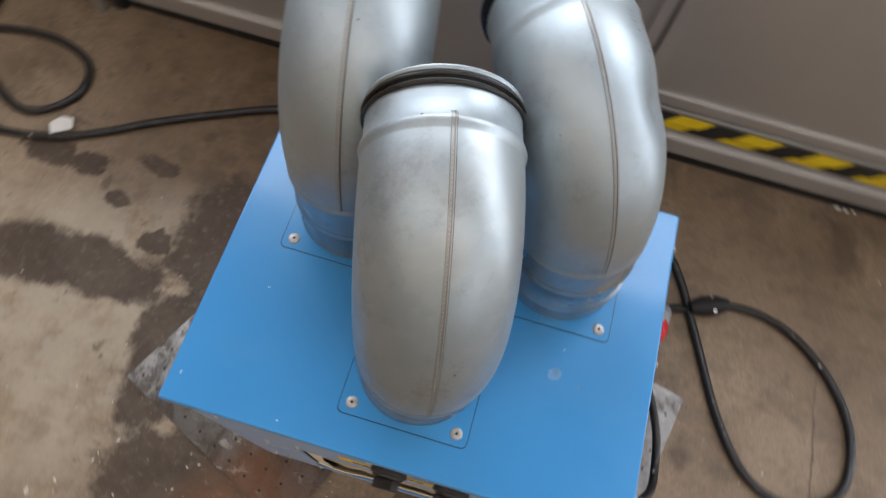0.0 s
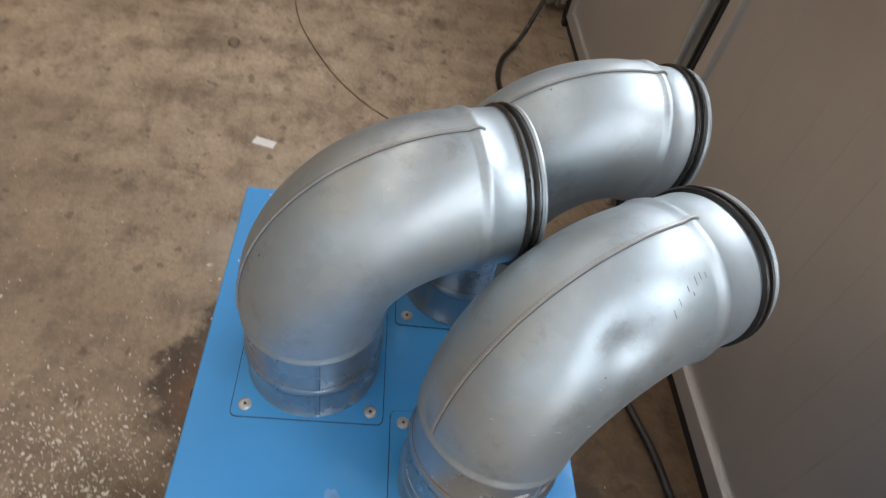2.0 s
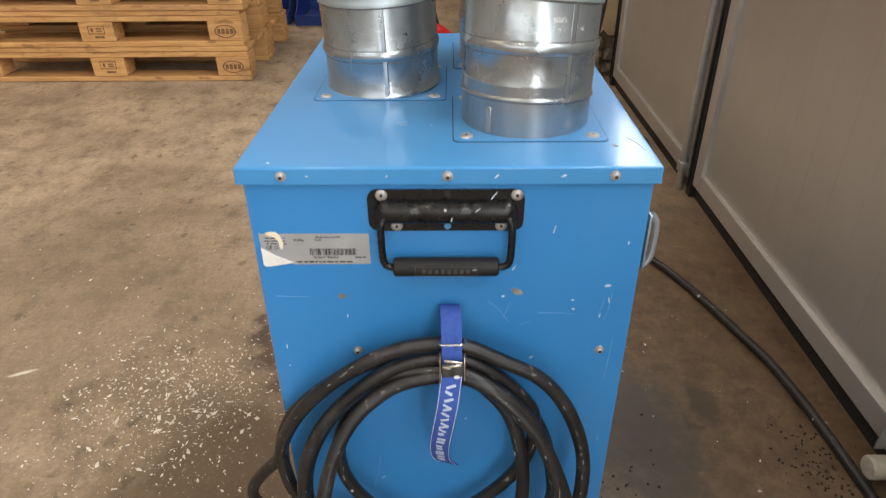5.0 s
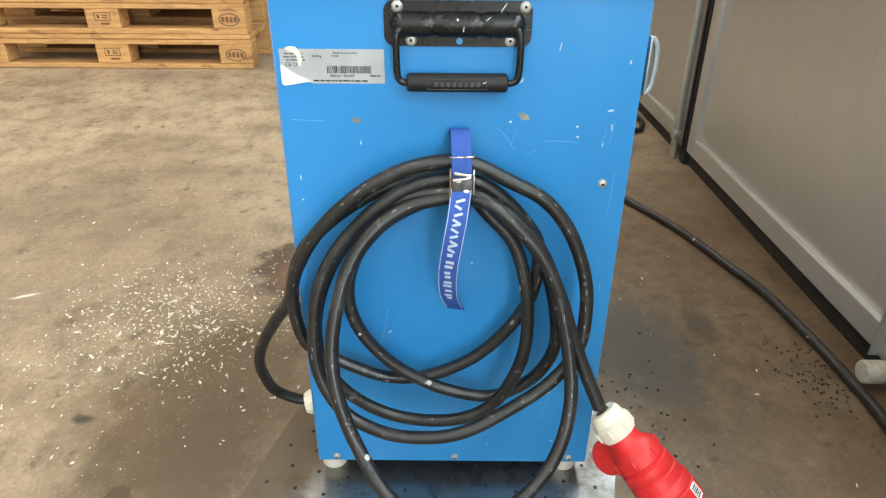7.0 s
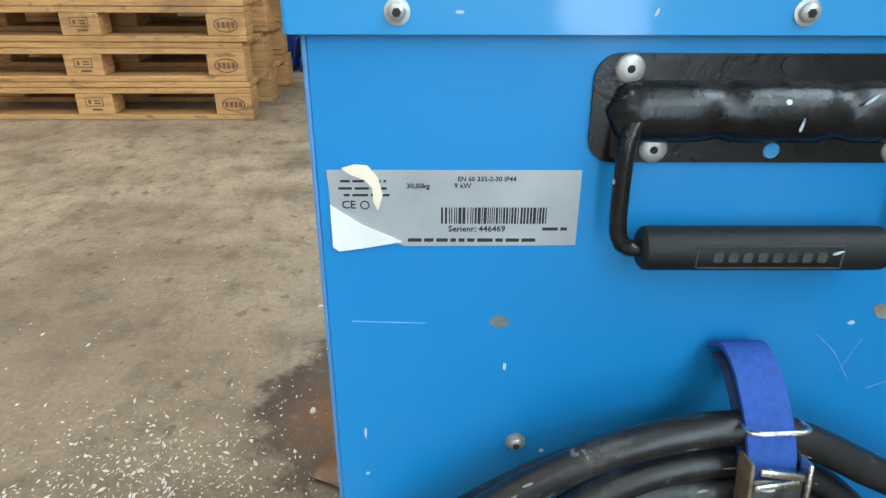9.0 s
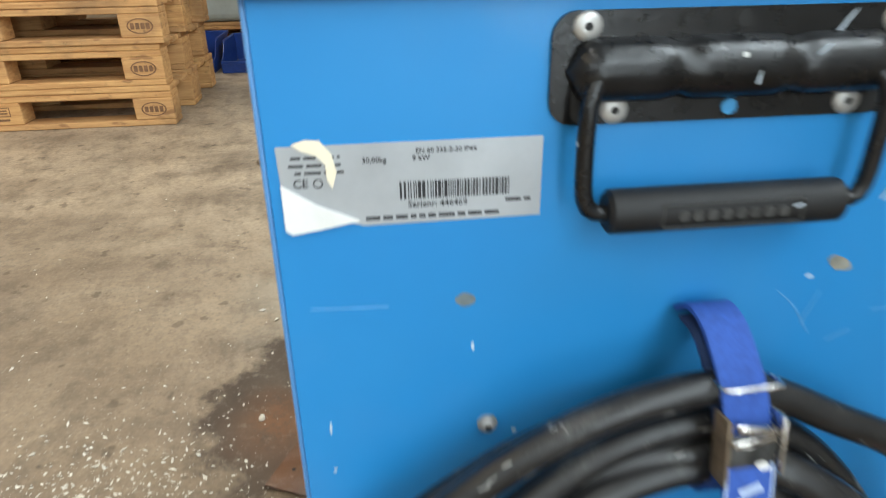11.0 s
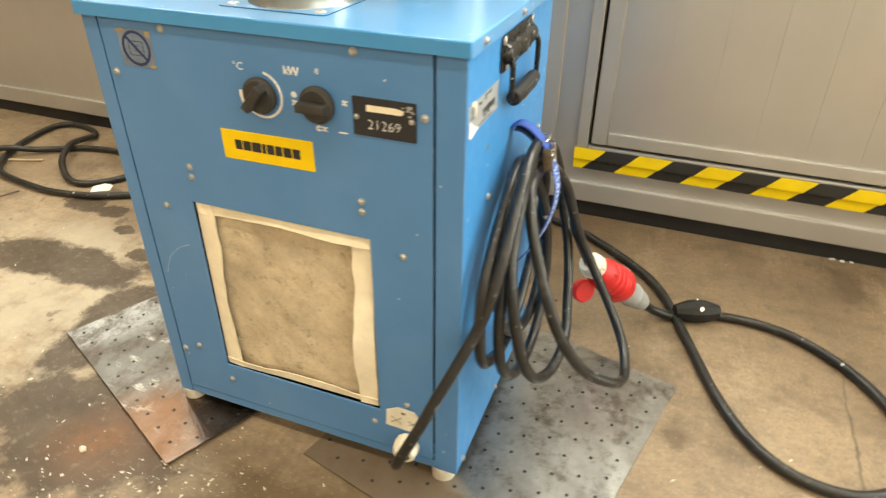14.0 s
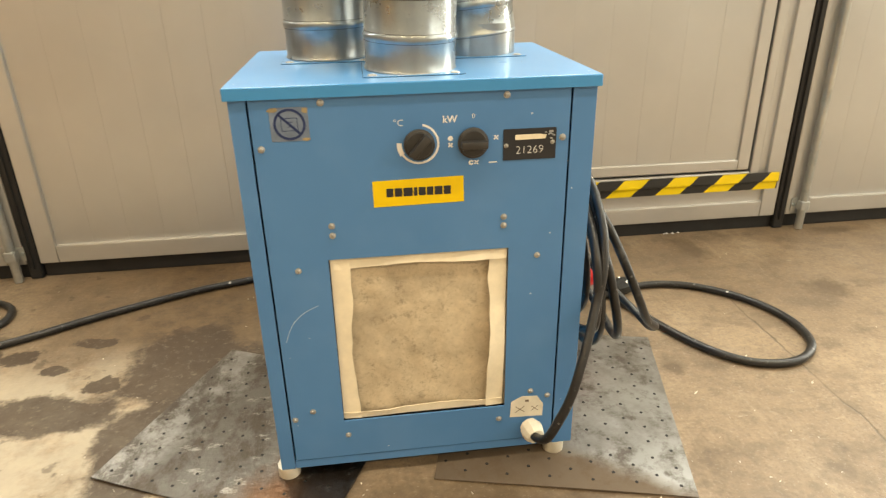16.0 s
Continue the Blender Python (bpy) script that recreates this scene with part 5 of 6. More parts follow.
part("scratch", sweep(bmesh.new(), spline([(-0.066, 0.346, H), (-0.052, 0.353, H), (-0.036, 0.356, H)], 0.004), 0.0005, 5), PALE, heater)
part("scratch", sweep(bmesh.new(), spline([(-0.444, PY, 0.262), (-0.432, PY, 0.29), (-0.412, PY, 0.309), (-0.393, PY, 0.318)], 0.006), 0.0005, 5), PALE, heater)
rnd = random.Random(31)
for k in range(26):
    w = rnd.uniform(0.0014, 0.0034)
    x, z = rnd.uniform(-0.46, -0.02), rnd.uniform(0.05, 0.60)
    if -0.385 < x < -0.10 and 0.1 < z < 0.60:
        continue
    part("paint_mark", outline(bmesh.new(), blot(w, w * rnd.uniform(0.4, 0.9), k * 1.9), 0.0002, on_front(x, z, PY if -0.45 < x < -0.042 else by0) @ pose(0, 0, 0, 0, 0, rnd.uniform(0, 180))), CHALK, heater, "", 0)
for y, z, l, turn in ((0.2215, 0.598, 0.012, 55), (0.2075, 0.590, 0.006, 40), (0.185, 0.5805, 0.005, 80), (0.240, 0.537, 0.006, 60), (0.205, 0.5345, 0.004, 20)):
    part("paint_splash", outline(bmesh.new(), blot(l, 0.0010, l * 300, 9), 0.0005, on_side(y, z, SX + 0.0125 if 0.574 < z < 0.595 else (SX + 0.0018 if z > 0.56 else SX + 0.0214)) @ pose(0, 0, 0, 0, 0, turn)), CHALK, handle, "white paint splash", 0)

# square spigot plates on the lid
DUCTS = {"a": (-0.2415, 0.1085), "b": (-0.123, 0.2575), "c": (-0.360, 0.2590)}
R = 0.0627
for key, (cx, cy) in DUCTS.items():
    pl = part("spigot_plate", outline(bmesh.new(), round_rect(0.134, 0.141, 0.006), 0.0011, Matrix.Translation((cx, cy, H))), BLUE_LID, heater, "blue square spigot plate", 30)
    part("plate_gap", outline(bmesh.new(), round_rect(0.1356, 0.1426, 0.0065), 0.0004, Matrix.Translation((cx, cy, H - 0.0001))), DARK, pl, "dark joint round the plate", 0)
    for sx in (-1, 1):
        for sy in (-1, 1):
            link("rivet", RIVET_ME, pl, Matrix.Translation((cx + sx * 0.0548, cy + sy * 0.0585, H + 0.0010)))
            link("rivet_hole", PIN, pl, Matrix.Translation((cx + sx * 0.0548, cy + sy * 0.0585, H + 0.0010)))

# ------------------------------------------------------------------ ducts


def duct(key, rise, azimuth, lean, bend, seam_side, dent=None, spigot=0.0, tip=0.0, turn=90, collar=0.057):
    """A galvanised nipple and a pressed elbow on it. azimuth: degrees the mouth turns from +y towards -x; lean: degrees of tilt (about x, about y); turn: degrees of the bend."""
    cx, cy = DUCTS[key]
    base = Matrix.Translation((cx, cy, H + 0.0012))
    t = empty("duct_elbow", cx, cy, H + 0.0012, ("dented " if dent else "") + "galvanised steel duct elbow with black rubber seal on blue lid", "duct", "duct elbows on the heater")
    if spigot:
        sp = part("spigot", lathe(bmesh.new(), [(R - 0.003, 0), (R - 0.0005, 0.0), (R - 0.0005, spigot + 0.02), (R - 0.002, spigot + 0.02)], 56, base), ZINC_SMOOTH, t)
        part("lap_seam", boxed(-0.0028, 0.0028, -0.0004, 0.0004, 0.001, spigot - 0.001, 0.0003, 1, m=base @ pose(0, 0, 0, 0, 0, -38) @ Matrix.Translation((R - 0.0002, 0, 0)) @ pose(0, 0, 0, 0, 0, 90)), ZINC_DULL, sp)
    m = base @ Matrix.Translation((0, 0, spigot)) @ pose(0, 0, 0, lean[0], lean[1], 0)
    hh = rise - spigot
    mid = hh * (0.46 if not spigot else 0.52)
    prof = [(R - 0.002, 0), (R + 0.0012, 0), (R + 0.0016, 0.0012), (R + 0.0012, 0.0026), (R, 0.0042)]
    prof += [(R, mid - 0.006), (R + 0.0012, mid - 0.004), (R + 0.0024, mid), (R + 0.0012, mid + 0.004), (R, mid + 0.006), (R, hh + 0.01)]
    part("nipple", lathe(bmesh.new(), prof, 56, m), ZINC_SMOOTH, t)
    sa = math.degrees({"a": 0.14, "b": 0.50, "c": 0.25}[key])
    sm = m @ pose(0, 0, 0, 0, 0, sa) @ Matrix.Translation((R + 0.0002, 0, 0)) @ pose(0, 0, 0, 0, 0, 90)
    seam = part("lap_seam", boxed(-0.0022, 0.0022, -0.0005, 0.0003, 0.003, hh - 0.002, 0.0004, 1, m=sm), ZINC_SMOOTH, t)
    part("seam_line", boxed(0.0022, 0.0028, -0.0004, 0.0002, 0.003, hh - 0.002, m=sm), GRIME, seam)
    # thin dark rings at the foot and on both sides of the bead
    for z in (-0.0010, mid - 0.0064, mid + 0.0058):
        part("dirt_ring", lathe(bmesh.new(), [(R - 0.001, z), (R + 0.0003, z), (R + 0.0003, z + 0.0007), (R - 0.001, z + 0.0007)], 48, m), GRIME, t)
    # elbow: stations along the centre line, in the plane of the azimuth
    e = m @ Matrix.Translation((0, 0, hh)) @ pose(0, 0, 0, 0, 0, azimuth) @ pose(0, 0, 0, tip)
    RB, A = bend, radians(turn)
    st = [(0.0, -0.003, 0.0, R + 0.0022), (0.0, 0.001, 0.0, R + 0.0022), (0.0, 0.003, 0.0, R + 0.0008), (0.0, 0.008, 0.0, R + 0.0016)]
    z1 = 0.010
    n = 40
    for k in range(n + 1):
        a = A * k / n
        st.append((RB * (1 - math.cos(a)), z1 + RB * math.sin(a), a, R + 0.0016 + 0.0012 * math.sin(math.pi * k / n)))
    yE, zE = RB * (1 - math.cos(A)), z1 + RB * math.sin(A)
    sA, cA, stretch = math.sin(A), math.cos(A), collar / 0.057
    for d, r in ((0.002, 0.0016), (0.006, 0.0030), (0.009, 0.0036), (0.012, 0.0030), (0.016, 0.0006), (0.030, 0.0002), (0.0415, 0.0002), (0.0425, -0.0012), (0.0585, -0.0014)):
        st.append((yE + d * stretch * sA, zE + d * stretch * cA, A, R + r))
    nseg = 64
    def at(y, z, a, r, th):
        # th runs from the outer side of the bend
        c, s = math.cos(th), math.sin(th)
        out = Vector((0, -math.cos(a), math.sin(a)))
        side = Vector((1, 0, 0))
        p = Vector((0, y, z)) + r * (c * out + s * side)
        if dent:
            q = (p - Vector(dent[0]))
            w = math.exp(-(q.length / dent[1]) ** 2)
            p -= (c * out + s * side) * dent[2] * w
        return e @ p
    bm = bmesh.new()
    rings = [[bm.verts.new(at(y, z, a, r, 2 * math.pi * k / nseg)) for k in range(nseg)] for y, z, a, r in st]
    for j in (len(st) - 1, len(st) - 12, len(st) - 28):
        y, z, a, r = st[j]
        rings.append([bm.verts.new(at(y, z, a, r - (0.0016 if j == len(st) - 1 else 0.014), 2 * math.pi * k / nseg)) for k in range(nseg)])
    for a, b in zip(rings, rings[1:]):
        for k in range(nseg):
            bm.faces.new((a[k], a[(k + 1) % nseg], b[(k + 1) % nseg], b[k]))
    elbow = part("elbow", bm, ZINC, t, "", 50)
    # pressed flange seam along the back of the bend
    bm = bmesh.new()
    rows = []
    for y, z, a, r in st[3:-4]:
        rows.append([bm.verts.new(at(y, z, a, r + h, seam_side + o)) for o, h in ((-0.040, 0.0), (-0.036, 0.0008), (0.0, 0.0009), (0.006, 0.0022), (0.020, 0.0021), (0.025, 0.0))])
    for p, q in zip(rows, rows[1:]):
        for k in range(len(p) - 1):
            bm.faces.new((p[k], p[k + 1], q[k + 1], q[k]))
    part("seam", bm, ZINC_SEAM, elbow, "brownish pressed seam", 30)
    bm = bmesh.new()
    rows = [[bm.verts.new(at(y, z, a, r + h, seam_side + o)) for o, h in ((0.0245, 0.0002), (0.0255, 0.0004), (0.0325, 0.0004), (0.0335, 0.0002))] for y, z, a, r in st[3:-4]]
    for p, q in zip(rows, rows[1:]):
        for k in range(3):
            bm.faces.new((p[k], p[k + 1], q[k + 1], q[k]))
    part("seam_groove", bm, GRIME, elbow, "dark dirt line along the seam", 30)
    part("joint_gap", lathe(bmesh.new(), [(R + 0.0004, -0.0048), (R + 0.0016, -0.0042), (R + 0.0016, -0.0030), (R + 0.0004, -0.0026)], 56, e), GRIME, t, "dark joint line under the elbow")
    bm = bmesh.new()
    for k in range(4, len(st) - 12):
        for u in (0.25, 0.75):
            y, z, a, r = [p + (q - p) * u for p, q in zip(st[k], st[k + 1])]
            c = at(y, z, a, r + 0.0006, seam_side - 0.014)
            bmesh.ops.create_icosphere(bm, subdivisions=1, radius=0.0007, matrix=Matrix.Translation(c))
    part("spot_weld", bm, ZINC, elbow, "row of spot welds", 40, "", "", "stuff")
    if dent:
        for k, (a, th, l, tilt) in enumerate(((1.24, 0.98, 0.005, 0.9), (1.30, 0.90, 0.004, 0.9), (1.35, 0.84, 0.006, 1.2), (1.38, 0.82, 0.005, 1.2), (1.41, 0.84, 0.004, 1.3), (1.20, 1.06, 0.006, 0.7), (1.32, 0.98, 0.003, 1.0))):
            y, z = RB * (1 - math.cos(a)), z1 + RB * math.sin(a)
            th -= 0.24
            p, q = at(y, z, a, R + 0.0026, th), at(y, z, a, R + 0.0026, th + l / R)
            part("pen_mark", sweep(bmesh.new(), [p, (p + q) / 2, q], 0.00018, 4), GRIME, elbow)
        for k in range(9):
            a, th = A * (0.90 + 0.009 * k), 1.32 + 0.016 * k + 0.05 * noise.noise((k * 1.7, 2.2, 0))
            y, z = RB * (1 - math.cos(a)), z1 + RB * math.sin(a)
            l = 0.10 + 0.09 * abs(noise.noise((k * 2.9, 0.4, 1)))
            pts = [at(y, z, a, R + 0.0027, th + l * u) for u in (-0.5, 0, 0.5)]
            part("scratch", sweep(bmesh.new(), pts, 0.00010, 4), PALE_ZINC, elbow)
        for a, th, w in ((0.35, 0.95, 0.05), (0.42, 1.15, 0.07), (0.72, 1.1, 0.05), (0.30, 0.5, 0.04), (0.52, 1.45, 0.06)):
            y, z = RB * (1 - math.cos(a)), z1 + RB * math.sin(a)
            pts = [at(y, z + 0.0016 * u, a, R + 0.0024, th + w * u) for u in (-0.5, 0, 0.5)]
            part("rub_mark", sweep(bmesh.new(), pts, 0.00045, 4), PALE_ZINC, elbow)
        bm = bmesh.new()
        for k in range(110):
            row = rnd.choice((0.72, 0.80))
            th, hz = radians(rnd.uniform(2, 40) if row < 0.75 else rnd.uniform(10, 22)), hh * row
            mm = m @ pose(0, 0, 0, 0, 0, math.degrees(th)) @ Matrix.Translation((R + 0.0001, 0, hz + rnd.uniform(-0.002, 0.002))) @ SIDE @ pose(0, 0, 0, 0, 0, 60 + rnd.uniform(-25, 25))
            outline(bm, round_rect(rnd.uniform(0.0006, 0.0024), rnd.uniform(0.00018, 0.0004), 0.0001, 1), 0.0002, mm)
        part("worn_print", bm, WHITE, t, "row of worn pale print", 0, "", "", "stuff")
    # rubber seal with two lips
    bm = bmesh.new()
    ds = 0.0585 * stretch - 0.0165
    me = e @ Matrix.Translation((0, yE + ds * sA, zE + ds * cA)) @ Euler((-A, 0, 0)).to_matrix().to_4x4()
    for z0 in (0.0006, 0.0072):
        lathe(bm, [(R - 0.002, z0), (R + 0.0026, z0 + 0.0004), (R + 0.0034, z0 + 0.0016), (R + 0.0026, z0 + 0.0030), (R - 0.002, z0 + 0.0034)], 64, me)
    part("mouth_seal", bm, SEALRUB, t, "black double-lip rubber seal")
    part("mouth_edge", lathe(bmesh.new(), [(R - 0.0016, 0.013), (R + 0.0008, 0.0131), (R + 0.0018, 0.0150), (R + 0.0012, 0.0168), (R - 0.0016, 0.0172), (R - 0.003, 0.015)], 64, me), ZINC, t)
    return t


duct("a", 0.0975, 14.8, (1.9, 1.5), 0.1148, 0.05, tip=0, turn=88.2, collar=0.0500)
duct("b", 0.1156, 27.6, (-2.2, -5.6), 0.109, 0.0, ((0.050, 0.0234, 0.130), 0.021, 0.009), 0.027, -3.3, 83, 0.066)
duct("c", 0.111, 8.4, (0, 0), 0.109, 0.0, tip=-2, turn=92, collar=0.049)

# ------------------------------------------------------------------ heater cable, strap and plug
CR = 0.0072
LEAD = [(-0.077, -0.018, 0.07), (-0.074, -0.032, 0.072), (-0.066, -0.059, 0.094), (-0.05, -0.066, 0.134), (-0.034, -0.063, 0.171), (-0.018, -0.049, 0.211), (0, -0.026, 0.253), (0.016, -0.002, 0.293), (0.028, 0.012, 0.336), (0.034, 0.038, 0.383), (0.034, 0.077, 0.423), (0.032, 0.122, 0.451), (0.03, 0.166, 0.462)]
TURN_A = [(0.03, 0.196, 0.46), (0.032, 0.232, 0.443), (0.034, 0.269, 0.423), (0.038, 0.296, 0.39), (0.044, 0.314, 0.345), (0.05, 0.319, 0.304), (0.062, 0.312, 0.262), (0.074, 0.282, 0.225), (0.086, 0.232, 0.193), (0.094, 0.195, 0.176), (0.096, 0.159, 0.168), (0.092, 0.109, 0.169), (0.082, 0.063, 0.189), (0.07, 0.037, 0.227), (0.059, 0.031, 0.271), (0.048, 0.037, 0.321), (0.038, 0.056, 0.363), (0.034, 0.093, 0.406), (0.03, 0.133, 0.434), (0.028, 0.166, 0.443)]
TURN_B = [(0.028, 0.194, 0.443), (0.028, 0.222, 0.428), (0.028, 0.251, 0.397), (0.028, 0.267, 0.368), (0.026, 0.266, 0.319), (0.024, 0.253, 0.281), (0.022, 0.227, 0.243), (0.022, 0.196, 0.215), (0.022, 0.15, 0.193), (0.022, 0.104, 0.191), (0.022, 0.059, 0.209), (0.022, 0.017, 0.234), (0.02, 0.004, 0.273), (0.019, 0.005, 0.316), (0.018, 0.019, 0.355), (0.018, 0.05, 0.39), (0.017, 0.092, 0.42), (0.015, 0.132, 0.437), (0.014, 0.166, 0.441)]
TURN_C = [(0.014, 0.194, 0.433), (0.016, 0.223, 0.418), (0.02, 0.254, 0.384), (0.024, 0.278, 0.339), (0.027, 0.292, 0.284), (0.029, 0.293, 0.236), (0.031, 0.271, 0.197), (0.032, 0.23, 0.173), (0.032, 0.187, 0.177), (0.031, 0.144, 0.194), (0.029, 0.105, 0.222), (0.026, 0.076, 0.26), (0.022, 0.065, 0.298), (0.019, 0.071, 0.339), (0.016, 0.091, 0.372), (0.013, 0.12, 0.397), (0.012, 0.166, 0.418)]
TURN_D = [(0.012, 0.195, 0.417), (0.018, 0.216, 0.398), (0.026, 0.24, 0.373), (0.034, 0.254, 0.334), (0.04, 0.26, 0.285), (0.044, 0.256, 0.235), (0.046, 0.235, 0.184), (0.047, 0.204, 0.156), (0.047, 0.161, 0.147), (0.046, 0.109, 0.155), (0.044, 0.064, 0.182), (0.04, 0.035, 0.222), (0.036, 0.029, 0.273), (0.033, 0.042, 0.326), (0.031, 0.067, 0.372), (0.03, 0.104, 0.41), (0.029, 0.138, 0.426), (0.03, 0.169, 0.43)]
TURN_OUT = [(0.034, 0.194, 0.431), (0.042, 0.224, 0.417), (0.048, 0.25, 0.396), (0.056, 0.271, 0.367), (0.068, 0.287, 0.325), (0.086, 0.299, 0.269), (0.110, 0.300, 0.222), (0.138, 0.284, 0.183), (0.164, 0.252, 0.156), (0.181, 0.212, 0.142), (0.187, 0.165, 0.138), (0.176, 0.118, 0.165), (0.142, 0.083, 0.201), (0.118, 0.063, 0.245), (0.098, 0.057, 0.286), (0.08, 0.063, 0.328), (0.064, 0.076, 0.365), (0.05, 0.097, 0.394), (0.038, 0.13, 0.416), (0.034, 0.169, 0.425)]
TO_PLUG = [(0.036, 0.194, 0.426), (0.042, 0.216, 0.421), (0.05, 0.244, 0.398), (0.058, 0.268, 0.37), (0.066, 0.286, 0.334), (0.074, 0.302, 0.288), (0.084, 0.318, 0.249), (0.096, 0.335, 0.212)]
COIL = LEAD + TURN_A + TURN_B + TURN_C + TURN_D + TURN_OUT + TO_PLUG
power = empty("power_cable", 0.03, 0.18, 0.14, "coiled black rubber power cable with red plug strapped to heater", "cable")
part("cable", sweep(bmesh.new(), spline(COIL, 0.008), CR, 12), CABLE, power)

P0, P1 = Vector((0.096, 0.338, 0.208)), Vector((0.189, 0.485, 0.052))
PM = look(P0, P1) @ pose(0, 0, 0, 180, 0, 0)
PL = (P1 - P0).length
plug = part("plug", lathe(bmesh.new(), [(0, 0.028), (0.0165, 0.028), (0.0172, 0.040), (0.0190, 0.044), (0.0240, 0.049), (0.0262, 0.056), (0.0268, 0.064), (0.0256, 0.0655), (0.0256, 0.068), (0.0276, 0.0695),
                                         (0.0284, 0.078), (0.0272, 0.080), (0.0272, 0.0825), (0.0288, 0.084), (0.0290, 0.096), (0, 0.096)], 32, PM), RED, power, "dusty red three-phase plug")
for k in range(6):
    part("grip_rib", boxed(-0.0016, 0.0016, 0.0250, 0.0282, 0.052, 0.0645, 0.0012, 1, m=PM @ pose(0, 0, 0, 0, 0, 60 * k + 12)), RED, plug)
bm = lathe(bmesh.new(), [(0.008, 0.0), (0.0150, 0.0), (0.0172, 0.003), (0.0186, 0.012), (0.0212, 0.014), (0.0212, 0.026), (0.0192, 0.030), (0, 0.030)], 14, PM)
nut = part("plug_nut", bm, NYLON, plug, "off-white plastic nut", 30)
for k in range(7):
    part("nut_rib", boxed(-0.0012, 0.0012, 0.0200, 0.0222, 0.0145, 0.0255, 0.0006, 1, m=PM @ pose(0, 0, 0, 0, 0, 360 / 7 * k)), NYLON, nut)
bm = lathe(bmesh.new(), [(0, 0), (0.017, 0), (0.020, 0.003), (0.020, 0.012), (0.017, 0.015), (0, 0.015)], 24, Matrix.Translation((0.088, 0.361, 0.137)) @ pose(0, 0, 0, 70, 35, 30))
part("plug_flap", bm, RED, plug, "red hinged plug cap")
conn = part("socket_connector", lathe(bmesh.new(), [(0, 0.094), (0.0296, 0.094), (0.0312, 0.097), (0.0316, 0.104), (0.0305, 0.105), (0.0305, 0.107), (0.0316, 0.108), (0.0318, 0.126), (0.0300, 0.130), (0.0280, 0.131), (0, 0.131)], 32, PM), RED, power, "red collar of the coupled socket")
part("connector_body", lathe(bmesh.new(), [(0, 0.130), (0.0280, 0.130), (0.0270, 0.142), (0.0232, 0.158), (0.0220, 0.176), (0.0232, 0.178), (0.0230, 0.186), (0.0212, 0.190), (0.0186, PL - 0.012), (0.0155, PL), (0, PL)], 24, PM), GREY, conn, "grey connector body")
sticker = part("rating_sticker", outline(bmesh.new(), round_rect(0.012, 0.016, 0.001, 2), 0.0006, PM @ Matrix.Translation((0.0, -0.0316, 0.116)) @ pose(0, 0, 0, 90, 0, 0)), PAPER, conn, "", 0)
for k in range(5):
    part("print_bar", outline(bmesh.new(), round_rect(0.0090, 0.0009 if k % 2 else 0.0014, 0.0001, 1), 0.0002, PM @ Matrix.Translation((0.0, -0.0322, 0.1110 + 0.0024 * k)) @ pose(0, 0, 0, 90, 0, 0)), INK, sticker, "", 0)

# rubbed white scuffs along the outer side of the coil
rnd = random.Random(44)
way = spline(COIL, 0.004)
bm = bmesh.new()
for k in range(150):
    i = rnd.randrange(8, len(way) - 8)
    d = (Vector(way[i + 1]) - Vector(way[i])).normalized()
    out = Vector((1, rnd.uniform(-0.9, 0.5), rnd.uniform(-0.7, 0.9)))
    out = (out - out.dot(d) * d).normalized()
    u = d.cross(out)
    l = rnd.uniform(0.0012, 0.0075) * (1.8 if rnd.random() < 0.12 else 1)
    m = Matrix.Translation(Vector(way[i]) + out * (CR - 0.00005)) @ Matrix((d, u, out)).transposed().to_4x4()
    outline(bm, blot(l, rnd.uniform(0.0004, 0.0011), k * 1.7, 7), 0.00018, m @ pose(0, 0, 0, 0, 0, rnd.uniform(-14, 14)))
part("scuff", bm, SCUFF_GREY, power, "pale scuffs rubbed into the rubber", 0, "", "", "stuff")

strap = empty("cable_strap", 0.03, 0.183, 0.283, "blue webbing strap with a chrome buckle holding the coiled cable", "strap")


def ribbon(line, width, thick, wide=Vector((0, 1, 0)), turn=0.0):
    bm = bmesh.new()
    rows = []
    for i, p in enumerate(line):
        d = (line[min(i + 1, len(line) - 1)] - line[max(i - 1, 0)]).normalized()
        u = (wide + Vector((turn * i / len(line), 0, 0))).normalized()
        u = (u - u.dot(d) * d).normalized()
        nn = d.cross(u)
        rows.append([bm.verts.new(p + a * width / 2 * u + b * thick / 2 * nn) for a, b in ((-1, -1), (1, -1), (1, 1), (-1, 1))])
    for a, b in zip(rows, rows[1:]):
        for k in range(4):
            bm.faces.new((a[k], a[(k + 1) % 4], b[(k + 1) % 4], b[k]))
    bm.faces.new(rows[0])
    bm.faces.new(rows[-1])
    return bm


ST = [Vector(p) for p in ((-0.004, 0.182, 0.480), (0.004, 0.183, 0.486), (0.014, 0.184, 0.4845), (0.024, 0.1845, 0.478), (0.036, 0.185, 0.466), (0.0425, 0.1855, 0.452), (0.0415, 0.186, 0.440))]
part("upper_webbing", ribbon(spline(ST, 0.003), 0.0190, 0.0022), STRAP, strap)
part("backing_webbing", ribbon(spline([p + Vector((-0.004, -0.001, -0.007)) for p in ST[1:6]], 0.003), 0.0180, 0.0016), WORN_STRAP, strap, "dirty dark blue webbing behind")
TAIL = [Vector(p) for p in ((0.0455, 0.186, 0.448), (0.0530, 0.184, 0.434), (0.0600, 0.181, 0.412), (0.0600, 0.177, 0.386), (0.0530, 0.1735, 0.356), (0.0410, 0.173, 0.327), (0.0280, 0.176, 0.303), (0.0140, 0.183, 0.282))]
TL = spline(TAIL, 0.003)
tail = part("tail_webbing", ribbon(TL, 0.0200, 0.0016, turn=0.30), STRAP, strap)


